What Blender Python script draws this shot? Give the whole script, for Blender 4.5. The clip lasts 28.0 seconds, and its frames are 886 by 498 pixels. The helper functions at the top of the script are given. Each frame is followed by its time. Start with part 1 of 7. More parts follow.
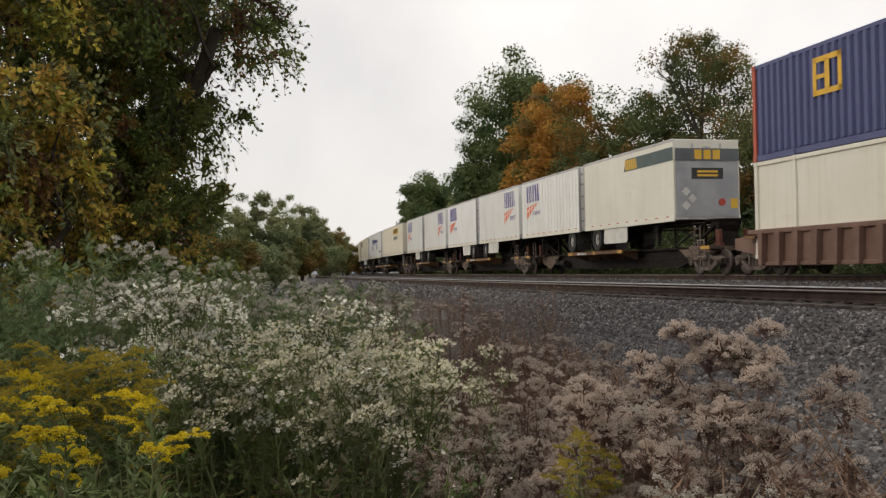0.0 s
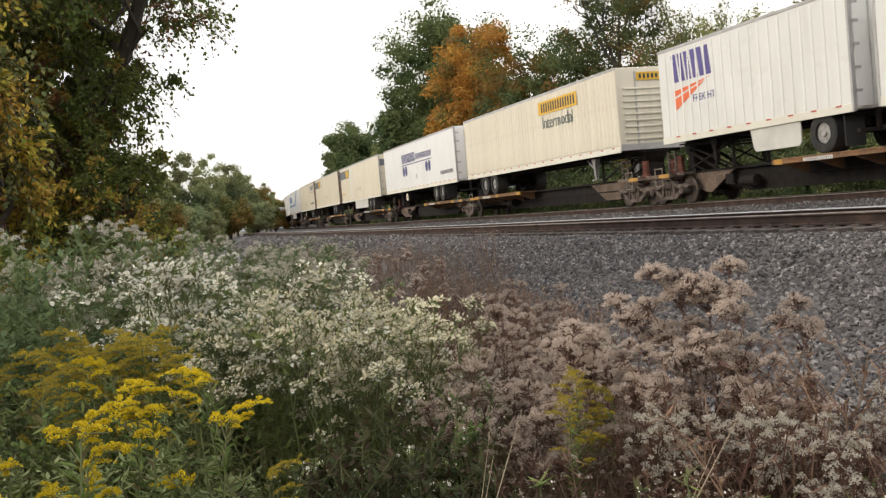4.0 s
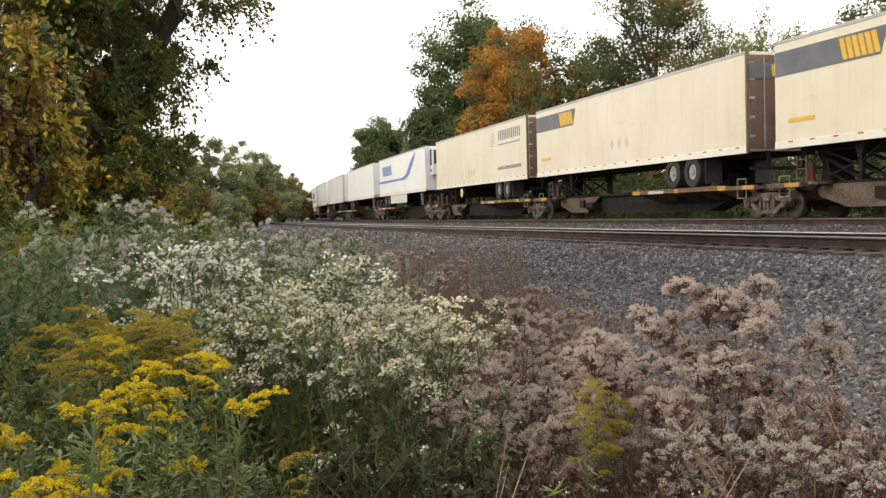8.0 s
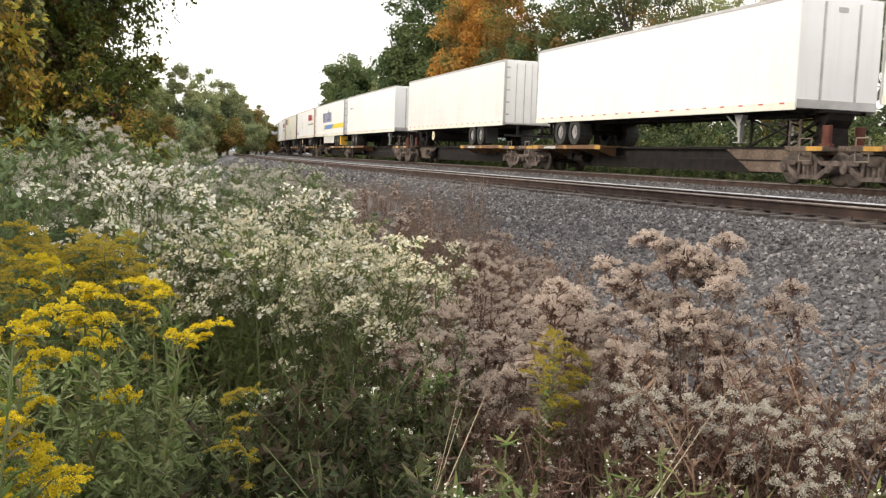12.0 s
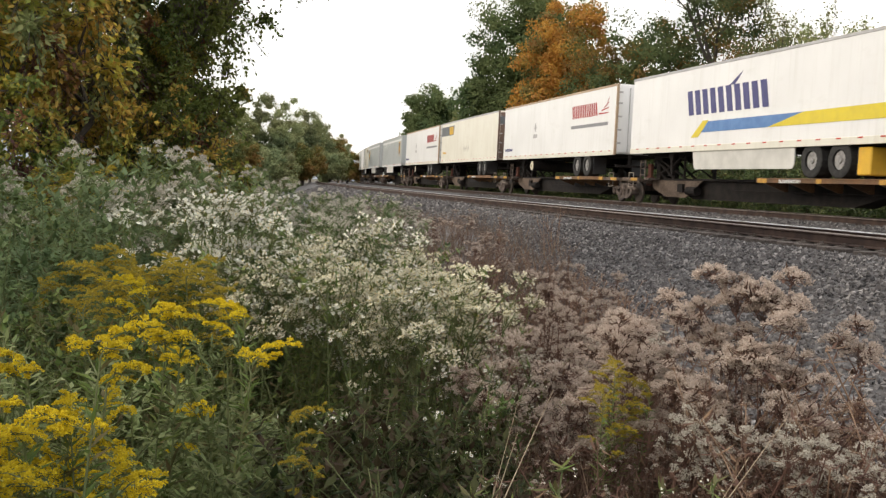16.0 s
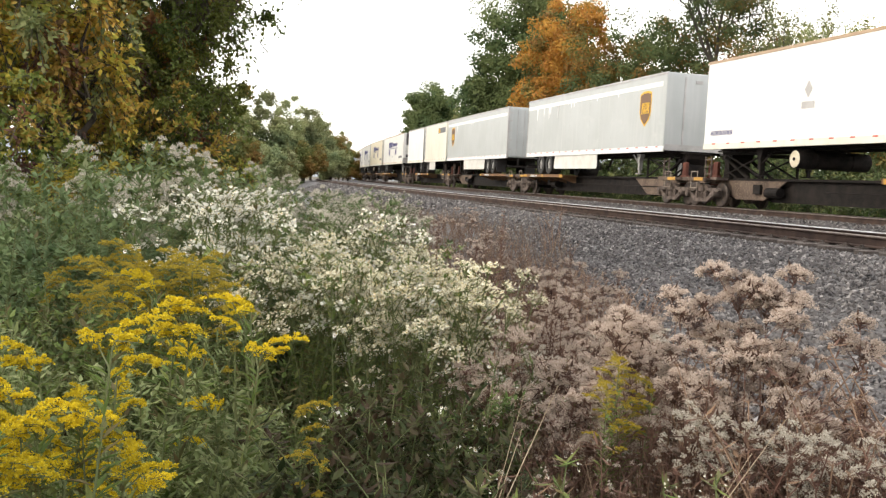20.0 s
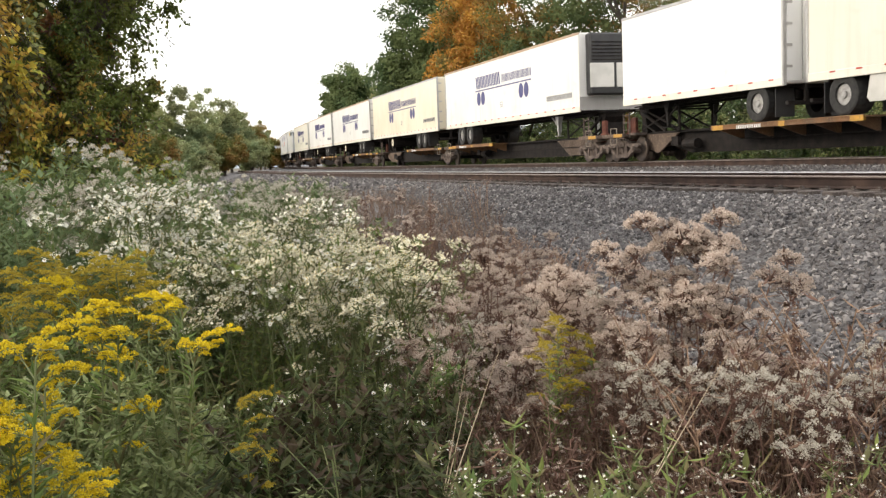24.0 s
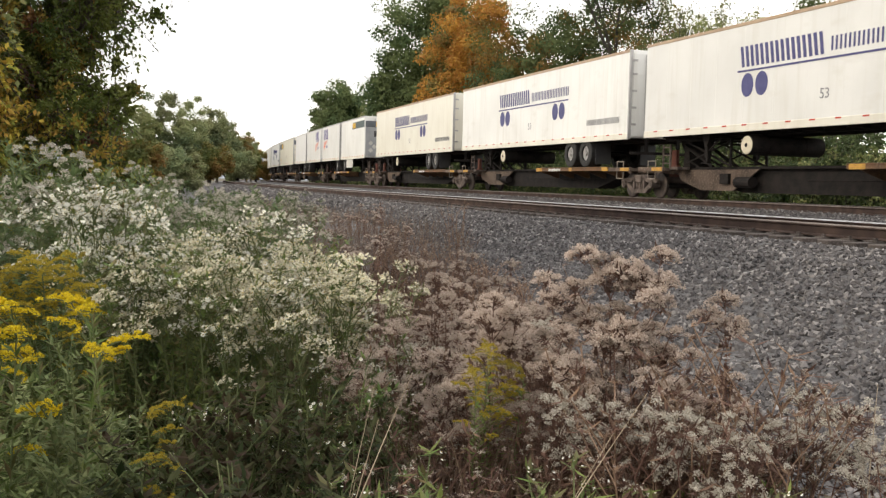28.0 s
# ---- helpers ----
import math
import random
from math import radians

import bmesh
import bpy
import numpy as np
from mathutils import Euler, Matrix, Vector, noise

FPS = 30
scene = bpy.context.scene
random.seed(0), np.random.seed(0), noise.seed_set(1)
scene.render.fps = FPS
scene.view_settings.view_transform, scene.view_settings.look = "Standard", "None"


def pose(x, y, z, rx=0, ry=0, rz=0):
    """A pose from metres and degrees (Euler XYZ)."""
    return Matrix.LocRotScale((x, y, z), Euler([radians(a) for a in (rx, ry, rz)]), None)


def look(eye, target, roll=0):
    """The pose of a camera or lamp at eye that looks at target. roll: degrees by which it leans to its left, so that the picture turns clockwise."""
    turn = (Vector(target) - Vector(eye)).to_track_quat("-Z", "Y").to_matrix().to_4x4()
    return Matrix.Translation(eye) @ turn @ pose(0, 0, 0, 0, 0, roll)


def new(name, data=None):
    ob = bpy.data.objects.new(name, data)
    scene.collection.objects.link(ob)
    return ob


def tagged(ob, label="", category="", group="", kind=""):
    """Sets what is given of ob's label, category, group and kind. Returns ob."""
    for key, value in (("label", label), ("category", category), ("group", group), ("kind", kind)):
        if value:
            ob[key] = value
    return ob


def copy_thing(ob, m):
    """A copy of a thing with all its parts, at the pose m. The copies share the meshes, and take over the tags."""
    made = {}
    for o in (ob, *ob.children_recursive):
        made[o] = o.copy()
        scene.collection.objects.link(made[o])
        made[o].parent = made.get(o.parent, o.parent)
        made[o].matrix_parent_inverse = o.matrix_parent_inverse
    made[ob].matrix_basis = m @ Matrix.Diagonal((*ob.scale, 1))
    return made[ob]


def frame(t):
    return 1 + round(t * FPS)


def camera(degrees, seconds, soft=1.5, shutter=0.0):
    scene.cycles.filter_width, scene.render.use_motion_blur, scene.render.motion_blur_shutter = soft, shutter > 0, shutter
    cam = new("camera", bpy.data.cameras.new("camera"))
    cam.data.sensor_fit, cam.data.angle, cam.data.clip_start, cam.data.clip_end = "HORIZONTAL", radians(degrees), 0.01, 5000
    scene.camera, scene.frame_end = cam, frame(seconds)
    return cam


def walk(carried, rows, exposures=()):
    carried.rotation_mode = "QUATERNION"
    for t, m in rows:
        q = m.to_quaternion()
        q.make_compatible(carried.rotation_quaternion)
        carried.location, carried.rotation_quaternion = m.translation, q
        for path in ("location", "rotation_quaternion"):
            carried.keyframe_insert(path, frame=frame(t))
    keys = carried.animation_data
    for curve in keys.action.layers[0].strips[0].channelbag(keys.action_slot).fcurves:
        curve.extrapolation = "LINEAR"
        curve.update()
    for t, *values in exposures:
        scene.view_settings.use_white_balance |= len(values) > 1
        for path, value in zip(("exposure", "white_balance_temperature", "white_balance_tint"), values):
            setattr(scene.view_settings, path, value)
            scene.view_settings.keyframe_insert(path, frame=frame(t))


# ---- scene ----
cam = camera(48.6, 28.0, soft=1.3, shutter=0.08)
PATH = [
    (0, (0.568, 0.478, 0.706), (1.071, 2.414, 0.75), -1.0),
    (0.5, (0.477, 0.446, 0.721), (0.935, 2.393, 0.71), 0.2),
    (1, (0.291, 0.366, 0.74), (0.746, 2.312, 0.669), -2.1),
    (1.5, (0.268, 0.327, 0.755), (0.757, 2.264, 0.663), -1.1),
    (2, (0.274, 0.331, 0.825), (0.547, 2.31, 0.719), -1.1),
    (2.5, (0.28, 0.344, 0.814), (0.83, 2.262, 0.677), 2.2),
    (3, (0.264, 0.276, 0.814), (0.907, 2.164, 0.665), 0.9),
    (3.5, (0.257, 0.261, 0.789), (0.917, 2.147, 0.701), -2.2),
    (4, (0.247, 0.255, 0.787), (0.885, 2.149, 0.713), -5.0),
    (4.5, (0.25, 0.267, 0.781), (0.883, 2.162, 0.69), -5.7),
    (6.5, (0.266, 0.291, 0.777), (0.891, 2.188, 0.684), -3.4),
    (7, (0.258, 0.27, 0.777), (0.865, 2.173, 0.689), -2.8),
    (7.5, (0.259, 0.285, 0.777), (0.842, 2.196, 0.687), -2.1),
    (8, (0.249, 0.296, 0.784), (0.841, 2.205, 0.713), -1.5),
    (8.5, (0.252, 0.294, 0.79), (0.801, 2.204, 0.568), -0.9),
    (9, (0.256, 0.276, 0.787), (0.798, 2.188, 0.561), -1.3),
    (9.5, (0.281, 0.347, 0.774), (0.819, 2.261, 0.564), -1.4),
    (10, (0.25, 0.26, 0.786), (0.809, 2.171, 0.601), -1.8),
    (10.5, (0.252, 0.311, 0.789), (0.82, 2.222, 0.629), -0.7),
    (11, (0.314, 0.508, 0.753), (0.923, 2.406, 0.588), 0.4),
    (11.5, (0.308, 0.487, 0.754), (0.973, 2.363, 0.563), 1.1),
    (13.5, (0.26, 0.292, 0.767), (0.843, 2.199, 0.609), 5.6),
    (14, (0.266, 0.32, 0.768), (0.887, 2.22, 0.684), 5.1),
    (14.5, (0.283, 0.325, 0.775), (0.874, 2.235, 0.737), 3.8),
    (15, (0.311, 0.338, 0.772), (0.912, 2.245, 0.743), 2.9),
    (15.5, (0.318, 0.325, 0.767), (0.926, 2.229, 0.698), 2.6),
    (16, (0.305, 0.307, 0.767), (0.815, 2.236, 0.635), 2.8),
    (16.5, (0.295, 0.311, 0.763), (0.774, 2.246, 0.606), 2.7),
    (17, (0.302, 0.303, 0.758), (0.826, 2.226, 0.59), 2.9),
    (17.5, (0.288, 0.291, 0.757), (0.87, 2.195, 0.577), 2.7),
    (18, (0.29, 0.29, 0.755), (0.861, 2.199, 0.583), 2.8),
    (18.5, (0.291, 0.288, 0.762), (0.882, 2.191, 0.597), 2.8),
    (19, (0.295, 0.308, 0.76), (0.849, 2.224, 0.612), 2.6),
    (19.5, (0.288, 0.285, 0.765), (0.821, 2.207, 0.628), 2.7),
    (20, (0.285, 0.294, 0.761), (0.795, 2.223, 0.625), 3.0),
    (20.5, (0.258, 0.257, 0.773), (0.818, 2.172, 0.636), 4.0),
    (21, (0.254, 0.248, 0.771), (0.917, 2.13, 0.64), 4.7),
    (21.5, (0.212, 0.232, 0.772), (0.775, 2.147, 0.635), -4.2),
    (23.5, (0.234, 0.318, 0.754), (0.719, 2.253, 0.61), -3.5),
    (24, (0.299, 0.323, 0.746), (0.942, 2.208, 0.564), -2.2),
    (24.5, (0.365, 0.319, 0.762), (1.023, 2.205, 0.667), -5.2),
    (25, (0.38, 0.364, 0.765), (0.988, 2.269, 0.793), -3.3),
    (25.5, (0.384, 0.341, 0.754), (0.921, 2.268, 0.781), -3.3),
    (26, (0.408, 0.316, 0.744), (0.952, 2.241, 0.728), -2.4),
    (26.5, (0.423, 0.311, 0.741), (1.068, 2.203, 0.706), -2.0),
    (27, (0.419, 0.329, 0.745), (1.101, 2.208, 0.707), -0.9),
    (27.5, (0.437, 0.316, 0.734), (1.058, 2.214, 0.63), 0.4),
    (28, (0.465, 0.293, 0.738), (1.144, 2.17, 0.603), 1.4),
]
EXPOSURES = [(0.0, -1.63), (1.0, -1.24), (2.0, -0.83), (3.0, -0.57), (4.0, -0.94), (7.0, -0.79), (8.0, -0.82), (9.0, -0.14), (10.0, -0.12), (11.0, -0.36), (14.0, -0.65), (15.0, -1.23), (16.0, -0.87), (17.0, -0.4), (19.0, -0.32), (20.0, -0.35), (21.0, -0.48), (24.0, -0.43), (25.0, -1.13), (26.0, -1.53), (27.0, -1.4), (28.0, -0.78)]
walk(cam, [(t, look(eye, target, roll)) for t, eye, target, roll in PATH], EXPOSURES)

# ---- world and light: bright overcast afternoon, low soft sun behind thin cloud ----
SUN_ELEV, SUN_AZ = 26.0, -97.0
world = bpy.data.worlds.new("overcast_sky")
scene.world = world
world.use_nodes = True
wn, wl = world.node_tree.nodes, world.node_tree.links
wn.clear()
w_out = wn.new("ShaderNodeOutputWorld")
w_bg = wn.new("ShaderNodeBackground")
w_sky = wn.new("ShaderNodeTexSky")
w_sky.sky_type, w_sky.sun_disc = "NISHITA", False
w_sky.sun_elevation, w_sky.sun_rotation = radians(SUN_ELEV), radians(-(180 + SUN_AZ))
w_coord = wn.new("ShaderNodeTexCoord")
w_noise = wn.new("ShaderNodeTexNoise")
w_noise.inputs["Scale"].default_value, w_noise.inputs["Detail"].default_value = 2.2, 5.0
w_ramp = wn.new("ShaderNodeValToRGB")
w_ramp.color_ramp.elements[0].position, w_ramp.color_ramp.elements[0].color = 0.36, (0.72, 0.72, 0.72, 1)
w_ramp.color_ramp.elements[1].position, w_ramp.color_ramp.elements[1].color = 0.62, (0.97, 0.97, 0.97, 1)
w_mix = wn.new("ShaderNodeMixRGB")
w_mix.inputs["Color2"].default_value = (22.0, 21.1, 20.4, 1)
w_bg.inputs["Strength"].default_value = 0.15
wl.new(w_coord.outputs["Generated"], w_noise.inputs["Vector"])
wl.new(w_noise.outputs["Fac"], w_ramp.inputs["Fac"])
wl.new(w_ramp.outputs["Color"], w_mix.inputs["Fac"])
wl.new(w_sky.outputs["Color"], w_mix.inputs["Color1"])
wl.new(w_mix.outputs["Color"], w_bg.inputs["Color"])
wl.new(w_bg.outputs["Background"], w_out.inputs["Surface"])
sun = new("sun", bpy.data.lights.new("sun", "SUN"))
sun.data.energy, sun.data.angle, sun.data.color = 2.1, radians(16), (1.0, 0.86, 0.64)
sun.matrix_world = Matrix.Rotation(radians(SUN_AZ), 4, "Z") @ Matrix.Rotation(radians(90 - SUN_ELEV), 4, "X")


# ---- materials ----
def surface(name, c1, c2, scale=4.0, rough=0.7, bump=0.2, metal=0.0, fine=40.0, c3=None, vary=0.0, dist=0.004, spec=0.5):
    """Two colours by coarse noise, a third by fine noise, fine relief; vary: brightness by object."""
    m = bpy.data.materials.new(name)
    m.use_nodes = True
    n, l = m.node_tree.nodes, m.node_tree.links
    b = n["Principled BSDF"]
    co = n.new("ShaderNodeTexCoord")
    big = n.new("ShaderNodeTexNoise")
    big.inputs["Scale"].default_value, big.inputs["Detail"].default_value = scale, 6
    small = n.new("ShaderNodeTexNoise")
    small.inputs["Scale"].default_value, small.inputs["Detail"].default_value = fine, 4
    l.new(co.outputs["Object"], big.inputs["Vector"])
    l.new(co.outputs["Object"], small.inputs["Vector"])
    ra = n.new("ShaderNodeValToRGB")
    ra.color_ramp.elements[0].position, ra.color_ramp.elements[1].position = 0.38, 0.64
    ra.color_ramp.elements[0].color, ra.color_ramp.elements[1].color = (*c1, 1), (*c2, 1)
    l.new(big.outputs["Fac"], ra.inputs["Fac"])
    col = ra.outputs["Color"]
    if c3:
        r2 = n.new("ShaderNodeValToRGB")
        r2.color_ramp.elements[0].position, r2.color_ramp.elements[1].position = 0.52, 0.72
        l.new(small.outputs["Fac"], r2.inputs["Fac"])
        mx = n.new("ShaderNodeMixRGB")
        mx.inputs["Color2"].default_value = (*c3, 1)
        l.new(r2.outputs["Color"], mx.inputs["Fac"])
        l.new(col, mx.inputs["Color1"])
        col = mx.outputs["Color"]
    if vary:
        oi = n.new("ShaderNodeObjectInfo")
        mr = n.new("ShaderNodeMapRange")
        mr.inputs["To Min"].default_value, mr.inputs["To Max"].default_value = 1 - vary, 1 + vary
        l.new(oi.outputs["Random"], mr.inputs["Value"])
        hs = n.new("ShaderNodeHueSaturation")
        l.new(mr.outputs["Result"], hs.inputs["Value"])
        l.new(col, hs.inputs["Color"])
        col = hs.outputs["Color"]
    l.new(col, b.inputs["Base Color"])
    b.inputs["Roughness"].default_value, b.inputs["Metallic"].default_value = rough, metal
    b.inputs["Specular IOR Level"].default_value = spec
    if bump:
        bp = n.new("ShaderNodeBump")
        bp.inputs["Strength"].default_value, bp.inputs["Distance"].default_value = bump, dist
        l.new(small.outputs["Fac"], bp.inputs["Height"])
        l.new(bp.outputs["Normal"], b.inputs["Normal"])
    return m


def leafy(name, colours, rough=0.6, through_light=0.3, patch=0.0, gloss=0.2):
    """Colour along a ramp, by leaf and (patch: scale per metre) by the clump it belongs to; partly lit from behind."""
    m = bpy.data.materials.new(name)
    m.use_nodes = True
    n, l = m.node_tree.nodes, m.node_tree.links
    b, out = n["Principled BSDF"], n["Material Output"]
    ge, oi = n.new("ShaderNodeNewGeometry"), n.new("ShaderNodeObjectInfo")
    ra = n.new("ShaderNodeValToRGB")
    k = len(colours)
    while len(ra.color_ramp.elements) < k:
        ra.color_ramp.elements.new(0.5)
    for i, c in enumerate(colours):
        ra.color_ramp.elements[i].position = i / max(1, k - 1)
        ra.color_ramp.elements[i].color = (*c, 1)
    if patch:
        co, no, st, mi = n.new("ShaderNodeTexCoord"), n.new("ShaderNodeTexNoise"), n.new("ShaderNodeMapRange"), n.new("ShaderNodeMix")
        no.inputs["Scale"].default_value, no.inputs["Detail"].default_value = patch, 2.0
        st.inputs["From Min"].default_value, st.inputs["From Max"].default_value = 0.32, 0.68
        mi.inputs[0].default_value = 0.3
        l.new(co.outputs["Object"], no.inputs["Vector"])
        l.new(no.outputs["Fac"], st.inputs["Value"])
        l.new(st.outputs["Result"], mi.inputs[2])
        l.new(ge.outputs["Random Per Island"], mi.inputs[3])
        l.new(mi.outputs[0], ra.inputs["Fac"])
    else:
        l.new(ge.outputs["Random Per Island"], ra.inputs["Fac"])
    mr = n.new("ShaderNodeMapRange")
    mr.inputs["To Min"].default_value, mr.inputs["To Max"].default_value = 0.75, 1.25
    l.new(oi.outputs["Random"], mr.inputs["Value"])
    hs = n.new("ShaderNodeHueSaturation")
    l.new(mr.outputs["Result"], hs.inputs["Value"])
    l.new(ra.outputs["Color"], hs.inputs["Color"])
    l.new(hs.outputs["Color"], b.inputs["Base Color"])
    b.inputs["Roughness"].default_value, b.inputs["Specular IOR Level"].default_value = rough, gloss
    tr = n.new("ShaderNodeBsdfTranslucent")
    l.new(hs.outputs["Color"], tr.inputs["Color"])
    mx = n.new("ShaderNodeMixShader")
    mx.inputs["Fac"].default_value = through_light
    l.new(b.outputs["BSDF"], mx.inputs[1])
    l.new(tr.outputs["BSDF"], mx.inputs[2])
    l.new(mx.outputs["Shader"], out.inputs["Surface"])
    return m


M_SOIL = surface("soil_and_litter", (0.09, 0.07, 0.045), (0.06, 0.065, 0.03), 1.3, 0.95, 0.6, c3=(0.16, 0.13, 0.09), fine=30, dist=0.03)
M_CREAM_PETAL = leafy("cream_petal", [(0.72, 0.7, 0.56), (0.6, 0.57, 0.43), (0.78, 0.76, 0.64)], 0.7, 0.3)
M_BALLAST = surface("ballast_bed", (0.075, 0.073, 0.075), (0.14, 0.136, 0.137), 6.0, 0.9, 1.0, c3=(0.04, 0.04, 0.044), fine=22, dist=0.05)
M_STONE = leafy("ballast_stone", [(0.038, 0.037, 0.039), (0.09, 0.085, 0.087), (0.145, 0.138, 0.138), (0.07, 0.064, 0.063), (0.115, 0.108, 0.107), (0.3, 0.285, 0.275)], 0.85, 0.0, gloss=0.3)
M_RAIL_SIDE = surface("rusty_rail", (0.045, 0.032, 0.028), (0.08, 0.054, 0.044), 3, 0.85, 0.3, 0.0, 60, spec=0.15)
M_RAIL_DULL = surface("dull_rail_head", (0.2, 0.16, 0.14), (0.26, 0.22, 0.2), 3, 0.6, 0.1, 0.2, 60)
M_RAIL_TOP = surface("polished_rail_head", (0.55, 0.55, 0.56), (0.4, 0.39, 0.38), 3, 0.28, 0.05, 1.0, 60)
M_TIE = surface("weathered_tie", (0.05, 0.04, 0.035), (0.09, 0.075, 0.065), 5, 0.9, 0.5, fine=50, vary=0.3, c3=(0.13, 0.11, 0.1))
M_STEEL = surface("dark_steel", (0.012, 0.011, 0.011), (0.026, 0.022, 0.02), 3, 0.75, 0.2, 0.1, 40, c3=(0.04, 0.03, 0.025), spec=0.15)
M_SPINE = surface("worn_brown_car_paint", (0.085, 0.062, 0.05), (0.155, 0.115, 0.09), 1.4, 0.75, 0.3, 0.0, 14, c3=(0.22, 0.17, 0.125), vary=0.2, spec=0.2)
M_DECK = surface("rusty_deck_edge", (0.22, 0.11, 0.05), (0.13, 0.075, 0.045), 1.6, 0.8, 0.3, 0.1, 30, c3=(0.3, 0.2, 0.1), vary=0.2)
M_YELLOW = surface("worn_yellow_paint", (0.55, 0.3, 0.04), (0.42, 0.22, 0.03), 5, 0.6, 0.2, 0, 40, c3=(0.2, 0.12, 0.05))
M_BOGIE = surface("cast_bogie", (0.075, 0.058, 0.05), (0.17, 0.135, 0.115), 5, 0.8, 0.4, 0.0, 40, spec=0.25)
M_RUSTRED = surface("rust_red_steel", (0.09, 0.035, 0.027), (0.15, 0.06, 0.042), 3, 0.8, 0.3, 0.0, 30, spec=0.2)
M_GREYTAN = surface("grey_tan_grab_iron", (0.3, 0.26, 0.21), (0.2, 0.16, 0.13), 4, 0.7, 0.2, 0.0, 40, spec=0.3)
M_WHEELSTEEL = surface("wheel_steel", (0.06, 0.05, 0.045), (0.11, 0.085, 0.07), 6, 0.6, 0.2, 0.6, 40)
M_TYRE = surface("tyre_rubber", (0.018, 0.018, 0.018), (0.035, 0.034, 0.032), 8, 0.85, 0.3, 0, 60)
M_RIM = surface("pale_rim", (0.42, 0.41, 0.39), (0.24, 0.23, 0.22), 8, 0.45, 0.1, 0.4, 60)
M_SKIRT = surface("pale_skirt", (0.66, 0.645, 0.6), (0.55, 0.54, 0.5), 2, 0.5, 0.1, 0, 20, vary=0.08)
M_SUNYELLOW = surface("yellow_stripe_paint", (0.75, 0.6, 0.035), (0.68, 0.54, 0.04), 3, 0.5, 0)
M_ALU = surface("trailer_aluminium", (0.5, 0.49, 0.48), (0.38, 0.37, 0.36), 2, 0.5, 0.1, 0.4, 30)
M_TANCAP = surface("cream_cap", (0.68, 0.62, 0.48), (0.58, 0.52, 0.38), 6, 0.6, 0.1)
M_BROWNPOST = surface("brown_post", (0.2, 0.13, 0.1), (0.14, 0.1, 0.08), 2, 0.6, 0.2, 0.1, 30)
M_ENDGREY = surface("plain_grey_wall", (0.3, 0.31, 0.32), (0.38, 0.385, 0.39), 1.5, 0.5, 0.1, 0, 12)
M_RED = surface("red_reflector", (0.5, 0.06, 0.03), (0.4, 0.05, 0.03), 5, 0.4, 0)
M_WOODTOP = surface("faded_orange_rail", (0.46, 0.34, 0.22), (0.38, 0.27, 0.18), 2, 0.6, 0.1, 0, 30)
M_NAVY = surface("navy_lettering", (0.05, 0.05, 0.17), (0.07, 0.07, 0.2), 4, 0.5, 0)
M_PURPLE = surface("violet_lettering", (0.09, 0.07, 0.25), (0.1, 0.08, 0.28), 4, 0.5, 0)
M_ORANGE = surface("orange_lettering", (0.8, 0.17, 0.05), (0.75, 0.15, 0.045), 4, 0.5, 0)
M_AMBER = surface("amber_lettering", (0.75, 0.45, 0.03), (0.68, 0.4, 0.03), 4, 0.5, 0)
M_SLATE = surface("slate_band", (0.1, 0.11, 0.12), (0.13, 0.14, 0.15), 2, 0.5, 0, vary=0.1)
M_GREENBAND = surface("faded_green_band", (0.05, 0.08, 0.075), (0.07, 0.1, 0.095), 2, 0.5, 0)
M_BLUE = surface("faded_blue_paint", (0.09, 0.2, 0.45), (0.12, 0.25, 0.5), 3, 0.5, 0)
M_GHOST = surface("faint_worn_mark", (0.52, 0.5, 0.44), (0.6, 0.57, 0.5), 6, 0.6, 0)
M_DKRED = surface("dark_red_lettering", (0.4, 0.035, 0.03), (0.36, 0.03, 0.03), 3, 0.5, 0)
M_GREYTXT = surface("grey_lettering", (0.22, 0.22, 0.23), (0.26, 0.26, 0.27), 3, 0.5, 0)
M_BROWNSHIELD = surface("brown_emblem", (0.16, 0.08, 0.03), (0.14, 0.07, 0.03), 3, 0.5, 0)
M_BLACK = surface("black_plastic", (0.02, 0.02, 0.022), (0.03, 0.03, 0.03), 3, 0.5, 0.1)
M_CONTBLUE = surface("blue_container_paint", (0.07, 0.082, 0.2), (0.085, 0.097, 0.225), 1.2, 0.5, 0.1, 0, 20)
M_CONTRED = surface("red_container_post", (0.5, 0.1, 0.05), (0.42, 0.09, 0.05), 2, 0.5, 0.1)
M_WELL = surface("brown_well_car", (0.15, 0.085, 0.065), (0.21, 0.125, 0.095), 1.5, 0.75, 0.3, 0, 25, c3=(0.15, 0.08, 0.06))
